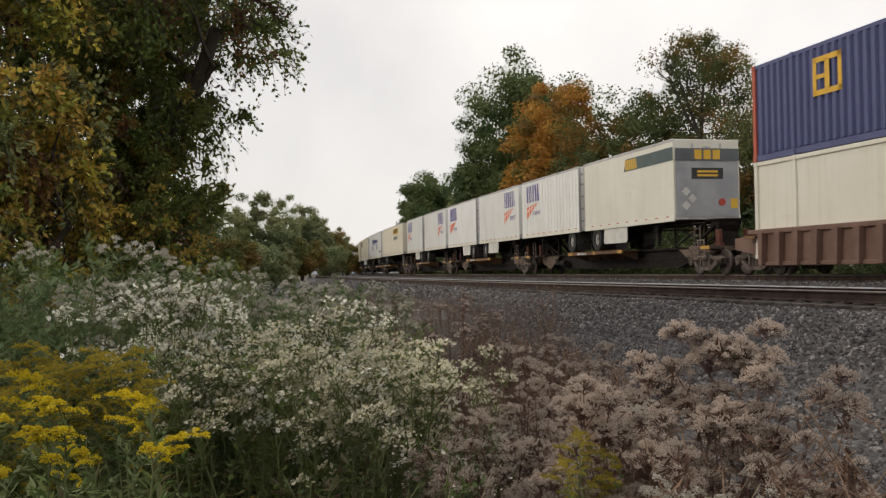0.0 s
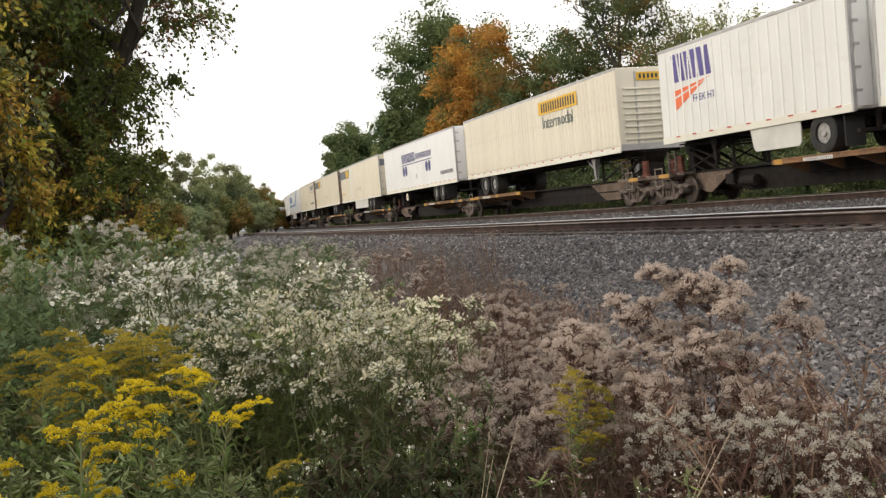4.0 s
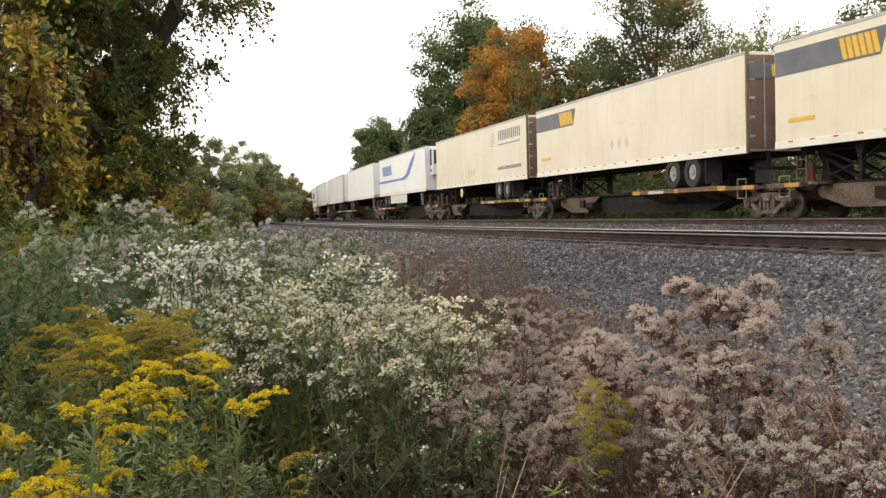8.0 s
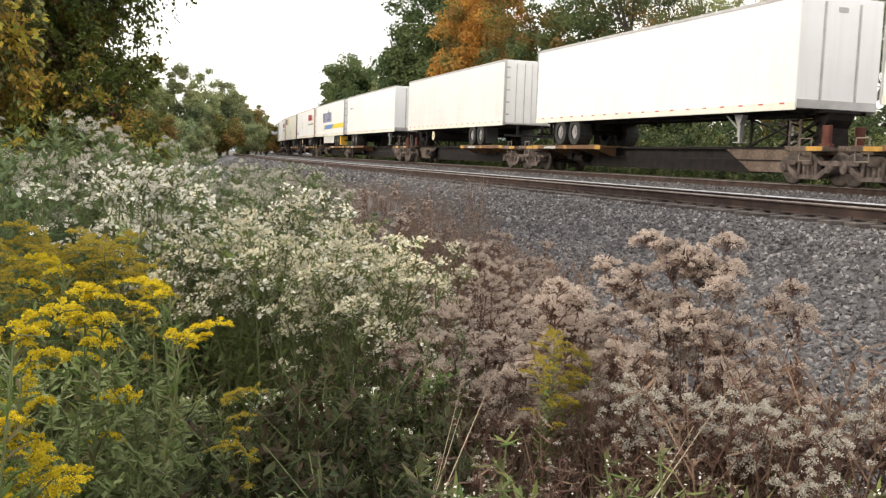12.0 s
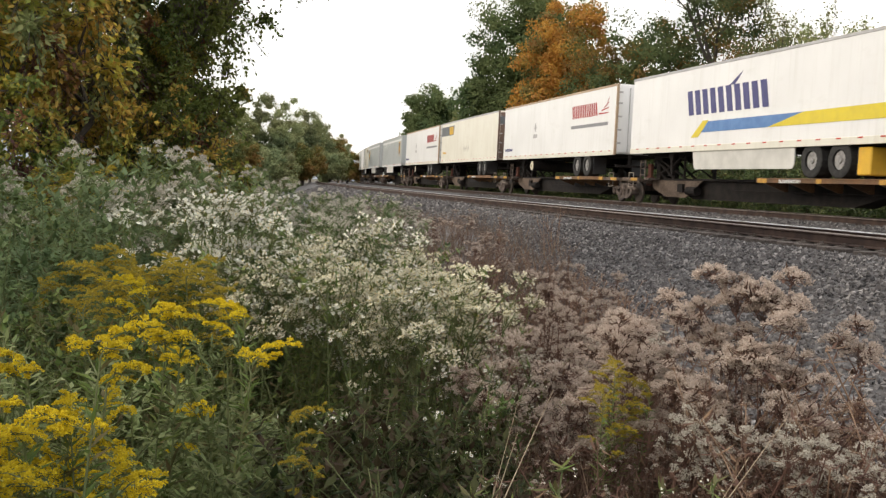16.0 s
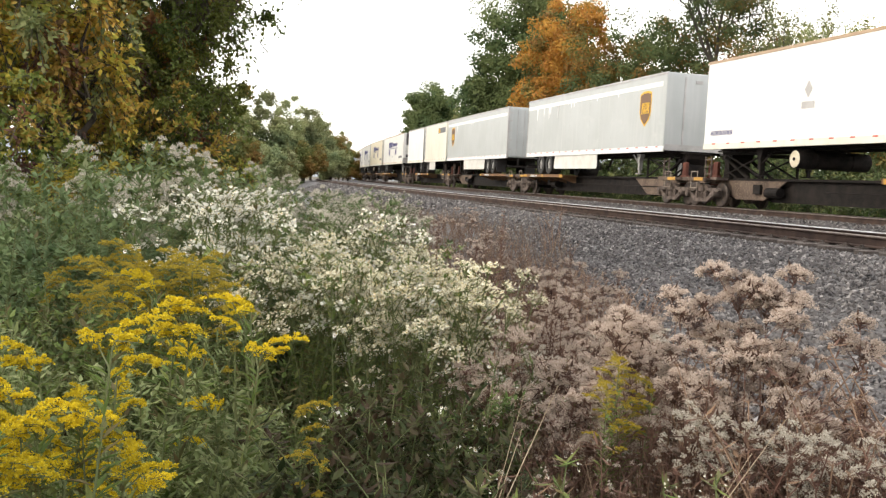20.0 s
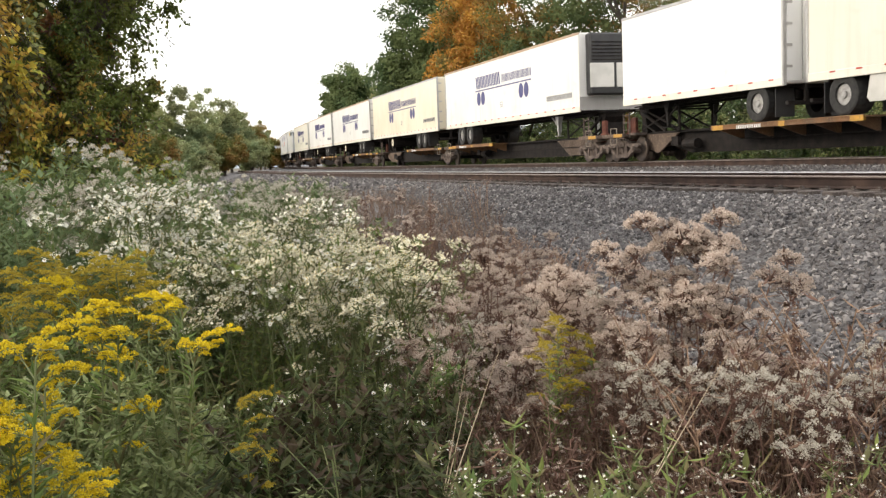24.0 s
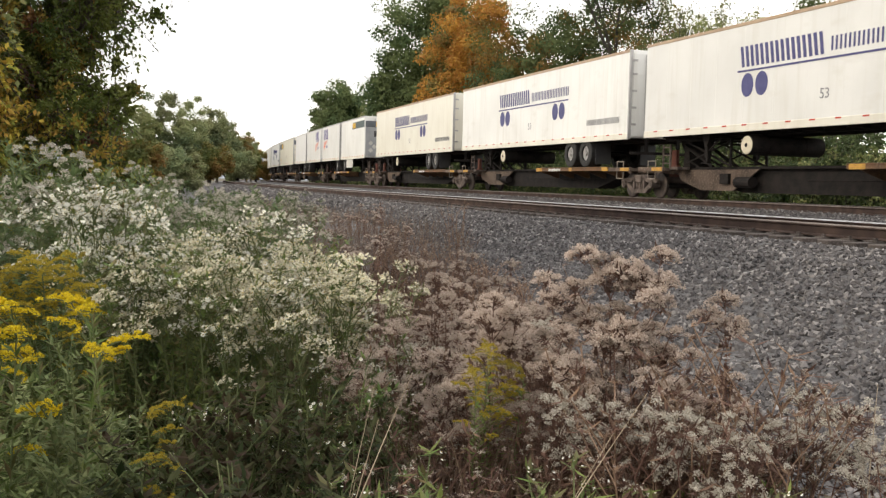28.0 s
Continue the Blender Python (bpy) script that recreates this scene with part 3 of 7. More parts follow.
def logo(kind, body, L, hb, nose):
    """Marks on the visible side (x = -1.3). y runs from +L/2 (picture's far end) to -L/2."""
    X = -1.305
    def put(name, mat, fn, label=""):
        bm = bmesh.new()
        fn(bm)
        ob = part(name, bm, mat, body, label)
        if name in ("name_mark", "word_mark", "address_mark"):
            tagged(ob, kind="stuff")
    far, near = L / 2, -L / 2
    if kind == "pup":
        c = (far - 1.85) if nose > 0 else (near + 1.75)
        def word(bm):
            lettering(bm, X, c - 1.05, 1.78, c + 1.05, 2.64, 3, -0.12, 0.16)
        put("emblem_letters", M_PURPLE, word, "violet block emblem")
        put("emblem_swoosh", M_ORANGE, lambda bm: (plate(bm, X, [(c + 1.05, 1.52), (c - 1.0, 1.72), (c + 1.05, 1.34)]), plate(bm, X - 0.002, [(c + 1.05, 1.26), (c - 0.7, 1.64), (c + 1.0, 0.9)])), "orange swoosh")
        bpy_text("FREIGHT", M_PURPLE, body, X - 0.004, c + 0.0, 1.08, 0.3)
    elif kind == "alliance":
        y0 = far - 4.9
        put("name_mark", M_NAVY, lambda bm: lettering(bm, X, y0 - 3.3, 1.68, y0, 2.24, 8, -0.1, 0.3), "navy capitals drawn as bars")
        put("word_mark", M_NAVY, lambda bm: lettering(bm, X, y0 - 6.95, 1.74, y0 - 3.45, 2.08, 12, 0.0, 0.45), "navy small letters drawn as bars")
        put("underline", M_NAVY, lambda bm: plate(bm, X, [(y0 + 0.1, 1.55), (y0 - 6.95, 1.55), (y0 - 6.95, 1.6), (y0 + 0.1, 1.6)]))
        for cy in (y0 - 0.35, y0 - 0.95, y0 - 5.8, y0 - 6.4):
            def dot(bm, cy=cy):
                plate(bm, X, [(cy + 0.26 * math.cos(a), 1.19 + 0.32 * math.sin(a)) for a in [i * math.pi / 10 for i in range(20)]])
            put("dot", M_NAVY, dot, "navy oval dot")
        put("address_mark", M_GREYTXT, lambda bm: lettering(bm, X, near + 0.65, 0.52, near + 3.1, 0.72, 14, 0.0, 0.4), "small grey writing as bars")
        bpy_text("53", M_GREYTXT, body, X - 0.004, near + 8.4, 0.62, 0.36)
    elif kind == "band":
        put("band", M_SLATE, lambda bm: plate(bm, X, [(far - 0.05, 1.92), (far - 4.1, 1.92), (far - 4.35, 2.58), (far - 0.05, 2.58)]), "slate grey band")
        put("emblem", M_AMBER, lambda bm: lettering(bm, X - 0.005, far - 4.1, 1.98, far - 2.75, 2.52, 3, -0.15, 0.1), "amber emblem as bars")
        for y in (far - 7.5, far - 8.1, far - 8.7):
            put("diamond_mark", M_GHOST, lambda bm, y=y: plate(bm, X, [(y, 0.85), (y - 0.16, 1.08), (y - 0.32, 0.85), (y - 0.16, 0.62)]), "worn grey diamond mark")
        if body.parent.get("skirted"):
            put("patch_panel", PAINT["pale"], lambda bm: plate(bm, X + 0.002, [(far - 4.4, 0.18), (far - 5.9, 0.18), (far - 5.9, 2.72), (far - 4.4, 2.72)]), "paler replaced panel")
            for y, a in ((far - 6.5, 0.24), (far - 8.5, 0.18)):
                put("repair_patch", PAINT["bright"], lambda bm, y=y, a=a: plate(bm, X, [(y, 1.72), (y - a, 1.72), (y - a, 2.05), (y, 2.05)]), "small white repair patch")
        put("amber_mark", M_AMBER, lambda bm: plate(bm, X, [(far - 0.6, 0.62), (far - 1.7, 0.62), (far - 1.7, 0.74), (far - 0.6, 0.74)]), "faded amber strip")
    elif kind == "bandpup":
        put("band", M_GREENBAND, lambda bm: plate(bm, X, [(near + 0.02, 2.12), (near + 4.3, 2.12), (near + 4.1, 2.6), (near + 0.02, 2.6)]), "dark green band")
        put("emblem", M_AMBER, lambda bm: lettering(bm, X - 0.005, near + 3.05, 2.16, near + 4.15, 2.56, 3, -0.1, 0.18), "amber emblem as bars")
    elif kind == "stripepup":
        put("band", M_SLATE, lambda bm: plate(bm, X, [(near + 0.4, 2.1), (near + 3.2, 2.1), (near + 3.2, 2.5), (near + 0.4, 2.5)]), "slate grey band")
        put("emblem", M_AMBER, lambda bm: lettering(bm, X - 0.005, near + 2.4, 2.14, near + 3.1, 2.46, 3, -0.1, 0.2), "amber emblem as bars")
    elif kind == "wheels":
        put("name_mark", M_GREYTXT, lambda bm: lettering(bm, X, near + 0.9, 2.02, near + 4.3, 2.5, 6, 0.0, 0.3), "grey capitals drawn as bars")
        put("underline", M_GREYTXT, lambda bm: plate(bm, X, [(near + 0.9, 1.78), (near + 4.3, 1.78), (near + 4.3, 1.84), (near + 0.9, 1.84)]))
        put("address_mark", M_GREYTXT, lambda bm: lettering(bm, X, near + 0.9, 0.55, near + 4.4, 0.72, 16, 0.0, 0.4), "small grey writing as bars")
        put("emblem", M_GREYTXT, lambda bm: [plate(bm, X, [(near + 5.1 + 0.34 * math.cos(a), 2.1 + k), (near + 5.1 - 0.34 * math.cos(a), 2.1 + k), (near + 5.1 - 0.3 * math.cos(a), 2.13 + k), (near + 5.1 + 0.3 * math.cos(a), 2.13 + k)]) for k, a in ((-0.3, 0.9), (-0.18, 0.4), (-0.06, 0.1), (0.06, 0.1), (0.18, 0.4), (0.3, 0.9))], "pale grey globe emblem")
        put("diamond_marks", M_GHOST, lambda bm: [plate(bm, X, [(y, 0.68), (y - 0.18, 0.9), (y - 0.36, 0.68), (y - 0.18, 0.46)]) for y in (near + 9.6, near + 9.1, near + 8.6)], "small grey diamond marks")
    elif kind == "swoosh":
        put("name_mark", M_BLUE, lambda bm: lettering(bm, X, far - 5.2, 1.5, far - 1.5, 2.25, 6, -0.16, 0.25), "blue slanted capitals drawn as bars")
        def stripe(bm):
            plate(bm, X, [(far - 0.05, 0.95), (far - 0.05, 1.12), (far - 9.0, 1.12), (far - 9.4, 0.95)])
            pts = [(far - 9.0, 1.12), (far - 10.4, 1.3), (far - 12.4, 2.3), (far - 13.8, 2.75), (far - 13.4, 2.3), (far - 12.6, 1.85), (far - 11.4, 1.2), (far - 10.4, 0.97), (far - 9.4, 0.95)]
            plate(bm, X - 0.001, pts)
        put("stripe", M_BLUE, stripe, "blue sweeping stripe")
    elif kind == "swift":
        put("name_mark", M_NAVY, lambda bm: lettering(bm, X, far - 9.8, 1.2, far - 4.6, 2.05, 5, -0.22, 0.2), "navy slanted capitals drawn as bars")
        put("wing", M_NAVY, lambda bm: plate(bm, X, [(far - 7.4, 2.05), (far - 8.2, 2.45), (far - 7.75, 2.05)]), "navy wing mark")
        put("blue_stripe", M_BLUE, lambda bm: plate(bm, X, [(far - 5.6, 0.58), (far - 11.0, 0.58), (far - 11.6, 0.94), (far - 6.1, 0.94)]), "blue stripe")
        put("yellow_stripe", M_SUNYELLOW, lambda bm: plate(bm, X - 0.002, [(far - 9.8, 0.58), (near + 0.3, 0.58), (near + 0.3, 0.98), (far - 11.6, 0.94)]), "yellow stripe")
        put("yellow_wedge", M_SUNYELLOW, lambda bm: plate(bm, X - 0.003, [(far - 5.0, 0.42), (far - 5.5, 0.42), (far - 6.2, 0.98), (far - 5.8, 0.98)]), "yellow wedge")
        for k in range(5):
            def mark(bm, k=k):
                z0 = 2.36 - k * 0.33
                for a, b in ((-0.32, -0.12), (0.0, 0.2)):
                    prism(bm, [(a, z0), (b, z0), (b + 0.08, z0 + 0.27), (a + 0.08, z0 + 0.27)], "y", near - 0.046, near - 0.04)
            put("rear_mark", M_NAVY, mark, "navy bars down the rear doors")
        put("yellow_flap", M_AMBER, lambda bm: box(bm, -1.2, -0.6, near + 1.95, near + 2.5, -0.86, -0.12, 0.03), "yellow guard behind the wheels")
    elif kind == "clipper":
        put("old_sticker", M_ALU, lambda bm: (plate(bm, X, [(far - 5.6, 1.55), (far - 5.78, 1.8), (far - 5.96, 1.55), (far - 5.78, 1.3)]), plate(bm, X, [(far - 5.5, 1.0), (far - 6.1, 1.0), (far - 6.1, 1.2), (far - 5.5, 1.2)])), "grey traces of a peeled diamond sticker")
        put("name_mark", M_DKRED, lambda bm: lettering(bm, X, near + 2.1, 1.68, near + 5.25, 2.26, 7, -0.14, 0.25), "dark red slanted capitals drawn as bars")
        put("ship_mark", M_DKRED, lambda bm: [plate(bm, X, [(near + 1.95 - k * 0.3, 1.72 + k * 0.12), (near + 0.85, 1.72 + k * 0.22), (near + 0.85, 1.76 + k * 0.22), (near + 1.95 - k * 0.3, 1.78 + k * 0.12)]) for k in range(4)], "dark red ship outline")
        put("underline", M_GREYTXT, lambda bm: plate(bm, X, [(near + 0.85, 1.22), (near + 5.35, 1.22), (near + 5.35, 1.36), (near + 0.85, 1.36)]))
        put("door_letters", M_NAVY, lambda bm: None if bm.verts.new((X, 0, 1)) is None else lettering(bm, X, far - 1.8, 0.4, far - 0.4, 0.55, 8, 0, 0.4))
    elif kind == "shield":
        cy = (near + 1.75) if nose < 0 else (far - 1.75)
        sh = [(0.62, 2.2), (0.2, 2.29), (-0.2, 2.3), (-0.62, 2.24), (-0.62, 1.5), (-0.45, 1.2), (0.0, 0.92), (0.45, 1.2), (0.62, 1.48)]
        put("emblem_ground", M_AMBER, lambda bm: plate(bm, X, [(cy + a * 0.85, z) for a, z in sh]), "amber shield border")
        put("emblem", M_BROWNSHIELD, lambda bm: plate(bm, X - 0.006, [(cy + a * 0.76, 1.62 + (z - 1.62) * 0.88) for a, z in sh]), "brown shield emblem")
        put("emblem_letters", M_AMBER, lambda bm: lettering(bm, X - 0.012, cy - 0.36, 1.42, cy + 0.36, 1.85, 3, 0, 0.3), "amber bars on the shield")
        put("stripe", PAINT["bright"], lambda bm: plate(bm, X, [(near + 0.3, 2.38), (far - 0.02, 2.38), (far - 0.02, 2.56), (near + 0.3, 2.56)]), "white stripe")
        rnd = random.Random(int(L * 10))
        for k in range(22 if nose < 0 else 5):
            y = far - 1.2 - rnd.random() * (L - 4.5)
            z = 2.42 - rnd.uniform(0.15, 0.75) * rnd.random()
            put("peeled_streak", PAINT["bright"], lambda bm, y=y, z=z: plate(bm, X - 0.001, [(y, 2.44), (y - 0.22, 2.44), (y - 0.16, z + 0.1), (y - 0.09, z)]), "white streak of peeling paint")
    elif kind == "intermodal":
        for k in range(9):
            put("end_rib", PAINT["tan"], lambda bm, k=k: box(bm, -1.05, 1.05, near - 0.05, near, 0.35 + k * 0.22, 0.41 + k * 0.22, 0.01))
        put("end_panel", M_AMBER, lambda bm: box(bm, -0.5, 0.75, near - 0.04, near - 0.03, 2.42, 2.7), "yellow name panel on the end wall")
        put("end_writing", M_BLACK, lambda bm: [box(bm, -0.4 + k * 0.16, -0.31 + k * 0.16, near - 0.046, near - 0.04, 2.48, 2.64) for k in range(7)], "black bars on the end panel")
        put("panel", M_AMBER, lambda bm: plate(bm, X - 0.04, [(near + 3.1, 2.02), (near + 6.8, 2.02), (near + 6.8, 2.55), (near + 3.1, 2.55)]), "yellow name panel")
        put("name_mark", M_BLACK, lambda bm: lettering(bm, X - 0.046, near + 3.3, 2.1, near + 6.6, 2.46, 7, 0, 0.35), "black bars on the panel")
        bpy_text("Intermodal", M_GREENBAND, body, X - 0.045, near + 6.5, 1.45, 0.68)
    elif kind == "plainmark":
        put("small_marks", M_GREYTXT, lambda bm: lettering(bm, X, far - 2.4, 1.9, far - 1.2, 2.0, 8, 0, 0.4), "faint grey writing as bars")


def bpy_text(words, material, parent, x, y, z, size):
    """Lettering on the visible side, read from the left (far) to the right."""
    cu = bpy.data.curves.new("lettering", "FONT")
    cu.body, cu.size, cu.extrude = words, size, 0.002
    tmp = bpy.data.objects.new("lettering", cu)
    me = bpy.data.meshes.new_from_object(tmp)
    bpy.data.objects.remove(tmp)
    me.name = "lettering"
    me.materials.append(material)
    ob = new("lettering", me)
    ob.parent = parent
    ob.matrix_basis = pose(x, y, z, 90, 0, -90)
    return ob


def trailer(name, S0, S1, paint, style, marks, nose, label, skirt=0, tank=False, post=None, toprail=None, reefer=False, hb=2.88):
    """A road trailer riding the train. nose: +1 when its front is the far end (+y), -1 when it leads to the near end."""
    L = S1 - S0
    e = tagged(new(name), label, "trailer", group="trailers on the train")
    h = L / 2
    e["skirted"] = bool(skirt)
    bm = bmesh.new()
    box(bm, -1.3, 1.3, -h, h, 0.0, hb, 0.025)
    body = part("body", bm, PAINT[paint], e)
    bm = bmesh.new()
    name, at = "panel_seam", [-h + i * L / 13 for i in range(1, 13)]
    if style == "ribs":
        name, at = "rib", [-h + i * L / int(L / 0.42) for i in range(1, int(L / 0.42))]
        box(bm, -1.318, -1.282, -0.035, 0.035, 0.16, hb - 0.14)
    elif style == "corr":
        n = int(L / 0.3)
        w = (L - 0.3) / n
        name, at = "corrugation", [-h + 0.15 + i * w for i in range(n)]
        prism(bm, [(-1.3, 0), (-1.345, 0.25 * w), (-1.345, 0.55 * w), (-1.3, 0.8 * w)], "z", 0.2, hb - 0.14)
    elif style == "lines":
        name, at = "side_line", [0.25 + i * (hb - 0.45) / 24 for i in range(24)]
        box(bm, -1.31, -1.29, -h + 0.1, h - 0.1, 0, 0.03)
    else:
        box(bm, -1.303, -1.29, -0.012, 0.012, 0.16, hb - 0.13)
    first = part(name, bm, PAINT[paint], body)
    for k, a in enumerate(at):
        m = pose(0, 0, a) if style == "lines" else pose(0, a, 0)
        if k == 0:
            first.matrix_basis = m
        else:
            share(name, first.data, body, m)
    for sx in (-1, 1):
        bm = bmesh.new()
        box(bm, sx * 1.285 - 0.03, sx * 1.285 + 0.03, -h - 0.004, h + 0.004, hb - 0.08, hb + 0.012, 0.01)
        part("top_rail", bm, toprail or M_ALU, body, "thin weathered top rail")
        bm = bmesh.new()
        box(bm, sx * 1.285 - 0.03, sx * 1.285 + 0.03, -h - 0.004, h + 0.004, -0.06, 0.15, 0.01)
        part("bottom_rail", bm, PAINT["pale"] if paint != "grey" else PAINT["bright"], body, "scuffed bottom rail")
    bm = bmesh.new()
    for i in range(int(L / 0.9)):
        y = -h + 0.4 + i * 0.9
        box(bm, -1.322, -1.3, y, y + 0.2, 0.1, 0.14)
    tagged(part("reflector_strip", bm, M_RED, body, "red reflective marks"), kind="stuff")
    for sx in (-1, 1):
        bm = bmesh.new()
        box(bm, sx * 1.27 - 0.05, sx * 1.27 + 0.05, -nose * h - 0.02, -nose * h + 0.05, -0.05, hb + 0.005)
        part("rear_post", bm, post or M_ALU, body, "rear door post")
    # rear doors: two leaves, hinges and lock rods
    ry = -nose * (h + 0.004)
    for sx in (-1, 1):
        bm = bmesh.new()
        box(bm, min(0.012 * sx, 1.2 * sx), max(0.012 * sx, 1.2 * sx), min(ry, ry - nose * 0.03), max(ry, ry - nose * 0.03), 0.06, hb - 0.1, 0.008)
        d = part("rear_door", bm, M_BROWNPOST if post is M_BROWNPOST else PAINT[paint], body)
        bm = bmesh.new()
        for rx in (0.35, 0.75):
            rod(bm, (sx * rx, ry - nose * 0.05, 0.1), (sx * rx, ry - nose * 0.05, hb - 0.15), 0.016)
        for z in (0.4, 0.95, 1.5, 2.05, 2.5):
            box(bm, sx * 1.15 - 0.09, sx * 1.15 + 0.09, ry - 0.045, ry + 0.045, z, z + 0.07)
        part("lock_rod", bm, M_ALU, d, "steel lock rods and hinges")
    bm = bmesh.new()
    box(bm, -1.2, 1.2, -nose * h - 0.05, -nose * h + 0.06, -0.55, -0.46)
    for sx in (-0.6, 0.6):
        box(bm, sx - 0.05, sx + 0.05, -nose * h - 0.04, -nose * h + 0.04, -0.5, 0.0)
    part("rear_bumper", bm, M_STEEL, e)
    # nose panel
    ny = nose * h
    bm = bmesh.new()
    if reefer == "black":
        box(bm, -1.02, 1.02, min(ny, ny + nose * 0.4), max(ny, ny + nose * 0.4), 0.55, 2.84, 0.06)
        r = part("cooling_unit", bm, M_BLACK, e, "black cooling unit with two pale lower doors")
        for sx in (-1, 1):
            bm = bmesh.new()
            yy = ny + nose * 0.405
            box(bm, min(sx * 0.05, sx * 1.04), max(sx * 0.05, sx * 0.96), min(yy, yy + nose * 0.03), max(yy, yy + nose * 0.03), 0.82, 1.72, 0.02)
            part("unit_door", bm, M_SKIRT, r, "scuffed pale lower door")
        bm = bmesh.new()
        for k in range(6):
            box(bm, -0.94, 0.94, min(yy, yy + nose * 0.025), max(yy, yy + nose * 0.025), 1.82 + k * 0.13, 1.86 + k * 0.13)
        part("grille", bm, M_STEEL, r, "dark louvred grille")
        bm = bmesh.new()
        box(bm, -1.29, 1.29, min(ny, ny + nose * 0.02), max(ny, ny + nose * 0.02), 0.0, 0.5)
        part("nose_panel", bm, PAINT["dark"], e, "grimy dark lower front wall")
    elif reefer:
        box(bm, -0.95, 0.95, min(ny, ny + nose * 0.45), max(ny, ny + nose * 0.45), 0.95, 2.75, 0.08)
        r = part("cooling_unit", bm, PAINT["bright"], e, "white cooling unit on the trailer front")
        bm = bmesh.new()
        yy = ny + nose * 0.455
        box(bm, -0.8, 0.8, min(yy, yy + nose * 0.02), max(yy, yy + nose * 0.02), 1.7, 2.6, 0.01)
        for k in range(7):
            box(bm, -0.78, 0.78, min(yy, yy + nose * 0.035), max(yy, yy + nose * 0.035), 1.75 + k * 0.12, 1.79 + k * 0.12)
        box(bm, -0.955, -0.94, ny + nose * 0.22 - 0.18, ny + nose * 0.22 + 0.18, 1.6, 2.65)
        part("grille", bm, M_BLACK, r, "black louvred grille")
        bm = bmesh.new()
        lettering(bm, -0.96, ny + nose * 0.22 - 0.2, 1.2, ny + nose * 0.22 + 0.2, 1.36, 4, 0, 0.3)
        part("small_marks", bm, M_BLACK, r, "black bars of small writing")
    else:
        for sx in (-0.55, 0.55):
            box(bm, sx - 0.03, sx + 0.03, min(ny, ny + nose * 0.025), max(ny, ny + nose * 0.025), 0.1, hb - 0.15)
        box(bm, -1.25, 1.25, min(ny, ny + nose * 0.03), max(ny, ny + nose * 0.03), 0.0, 0.22)
        box(bm, -0.14, 0.14, min(ny, ny + nose * 0.03), max(ny, ny + nose * 0.03), 2.5, 2.62)
        part("nose_panel", bm, M_ALU, e, "grey front wall stiffeners")
    # undercarriage
    bm = bmesh.new()
    for sx in (-0.5, 0.5):
        box(bm, sx - 0.06, sx + 0.06, -h + 0.1, h - 0.1, -0.14, 0.0)
    for i in range(int(L / 0.8)):
        y = -h + 0.3 + i * 0.8
        box(bm, -1.2, 1.2, y - 0.03, y + 0.03, -0.1, 0.0)
    part("underframe", bm, M_STEEL, e, "dark steel floor beams")
    rear = 3.2 if nose > 0 else 2.3
    axles = [-nose * (h - rear), -nose * (h - rear - 1.25)] if L > 12 else [-nose * (h - 1.2)]
    bm = bmesh.new()
    ya, yb = min(axles) - 0.75, max(axles) + 0.75
    for sx in (-0.5, 0.5):
        box(bm, sx - 0.08, sx + 0.08, ya, yb, -0.36, -0.1)
    for y in axles:
        rod(bm, (-1.0, y, -0.44), (1.0, y, -0.44), 0.07, 8)
        box(bm, -0.62, 0.62, y - 0.2, y + 0.2, -0.36, -0.14)
    part("suspension", bm, M_STEEL, e, "dark axle frame")
    for y in axles:
        add_wheel_pair(e, y, -0.45, 0.5, 0.98, 0.56, M_RIM)
    for sx in (-0.9, 0.9):
        bm = bmesh.new()
        yf = min(axles) - 0.72 if nose > 0 else max(axles) + 0.72
        box(bm, sx - 0.3, sx + 0.3, yf - 0.012, yf + 0.012, -0.85, -0.1)
        part("mud_flap", bm, M_BLACK, e)
    # landing gear
    yl = nose * (h - 2.9) if L > 12 else nose * (h - 2.2)
    bm = bmesh.new()
    for sx in (-0.85, 0.85):
        box(bm, sx - 0.07, sx + 0.07, yl - 0.07, yl + 0.07, -0.72, -0.05)
        box(bm, sx - 0.045, sx + 0.045, yl - 0.045, yl + 0.045, -0.86, -0.7)
        box(bm, sx - 0.14, sx + 0.14, yl - 0.14, yl + 0.14, -0.89, -0.86)
        rod(bm, (sx, yl, -0.55), (sx, yl - nose * 0.7, -0.1), 0.03)
        prism(bm, [(yl - 0.22, -0.06), (yl + 0.22, -0.06), (yl + 0.05, -0.4), (yl - 0.05, -0.4)], "x", sx - 0.09, sx + 0.09)
    rod(bm, (-0.85, yl, -0.3), (0.85, yl, -0.3), 0.03)
    part("landing_gear", bm, M_ALU if L > 12 and nose < 0 else M_STEEL, e, "raised landing legs")
    if skirt:
        a, b = (max(axles) + 0.8, min(max(axles) + 0.8 + skirt, h - 1.2)) if nose > 0 else (max(min(axles) - 0.8 - skirt, -h + 1.2), min(axles) - 0.8)
        bm = bmesh.new()
        prism(bm, [(a + 0.1, -0.68), (b - 0.1, -0.68), (b, -0.58), (b + 0.12 * nose, 0.0), (a, 0.0), (a, -0.58)], "x", -1.27, -1.235)
        part("side_skirt", bm, M_SKIRT, e, "pale aerodynamic side skirt")
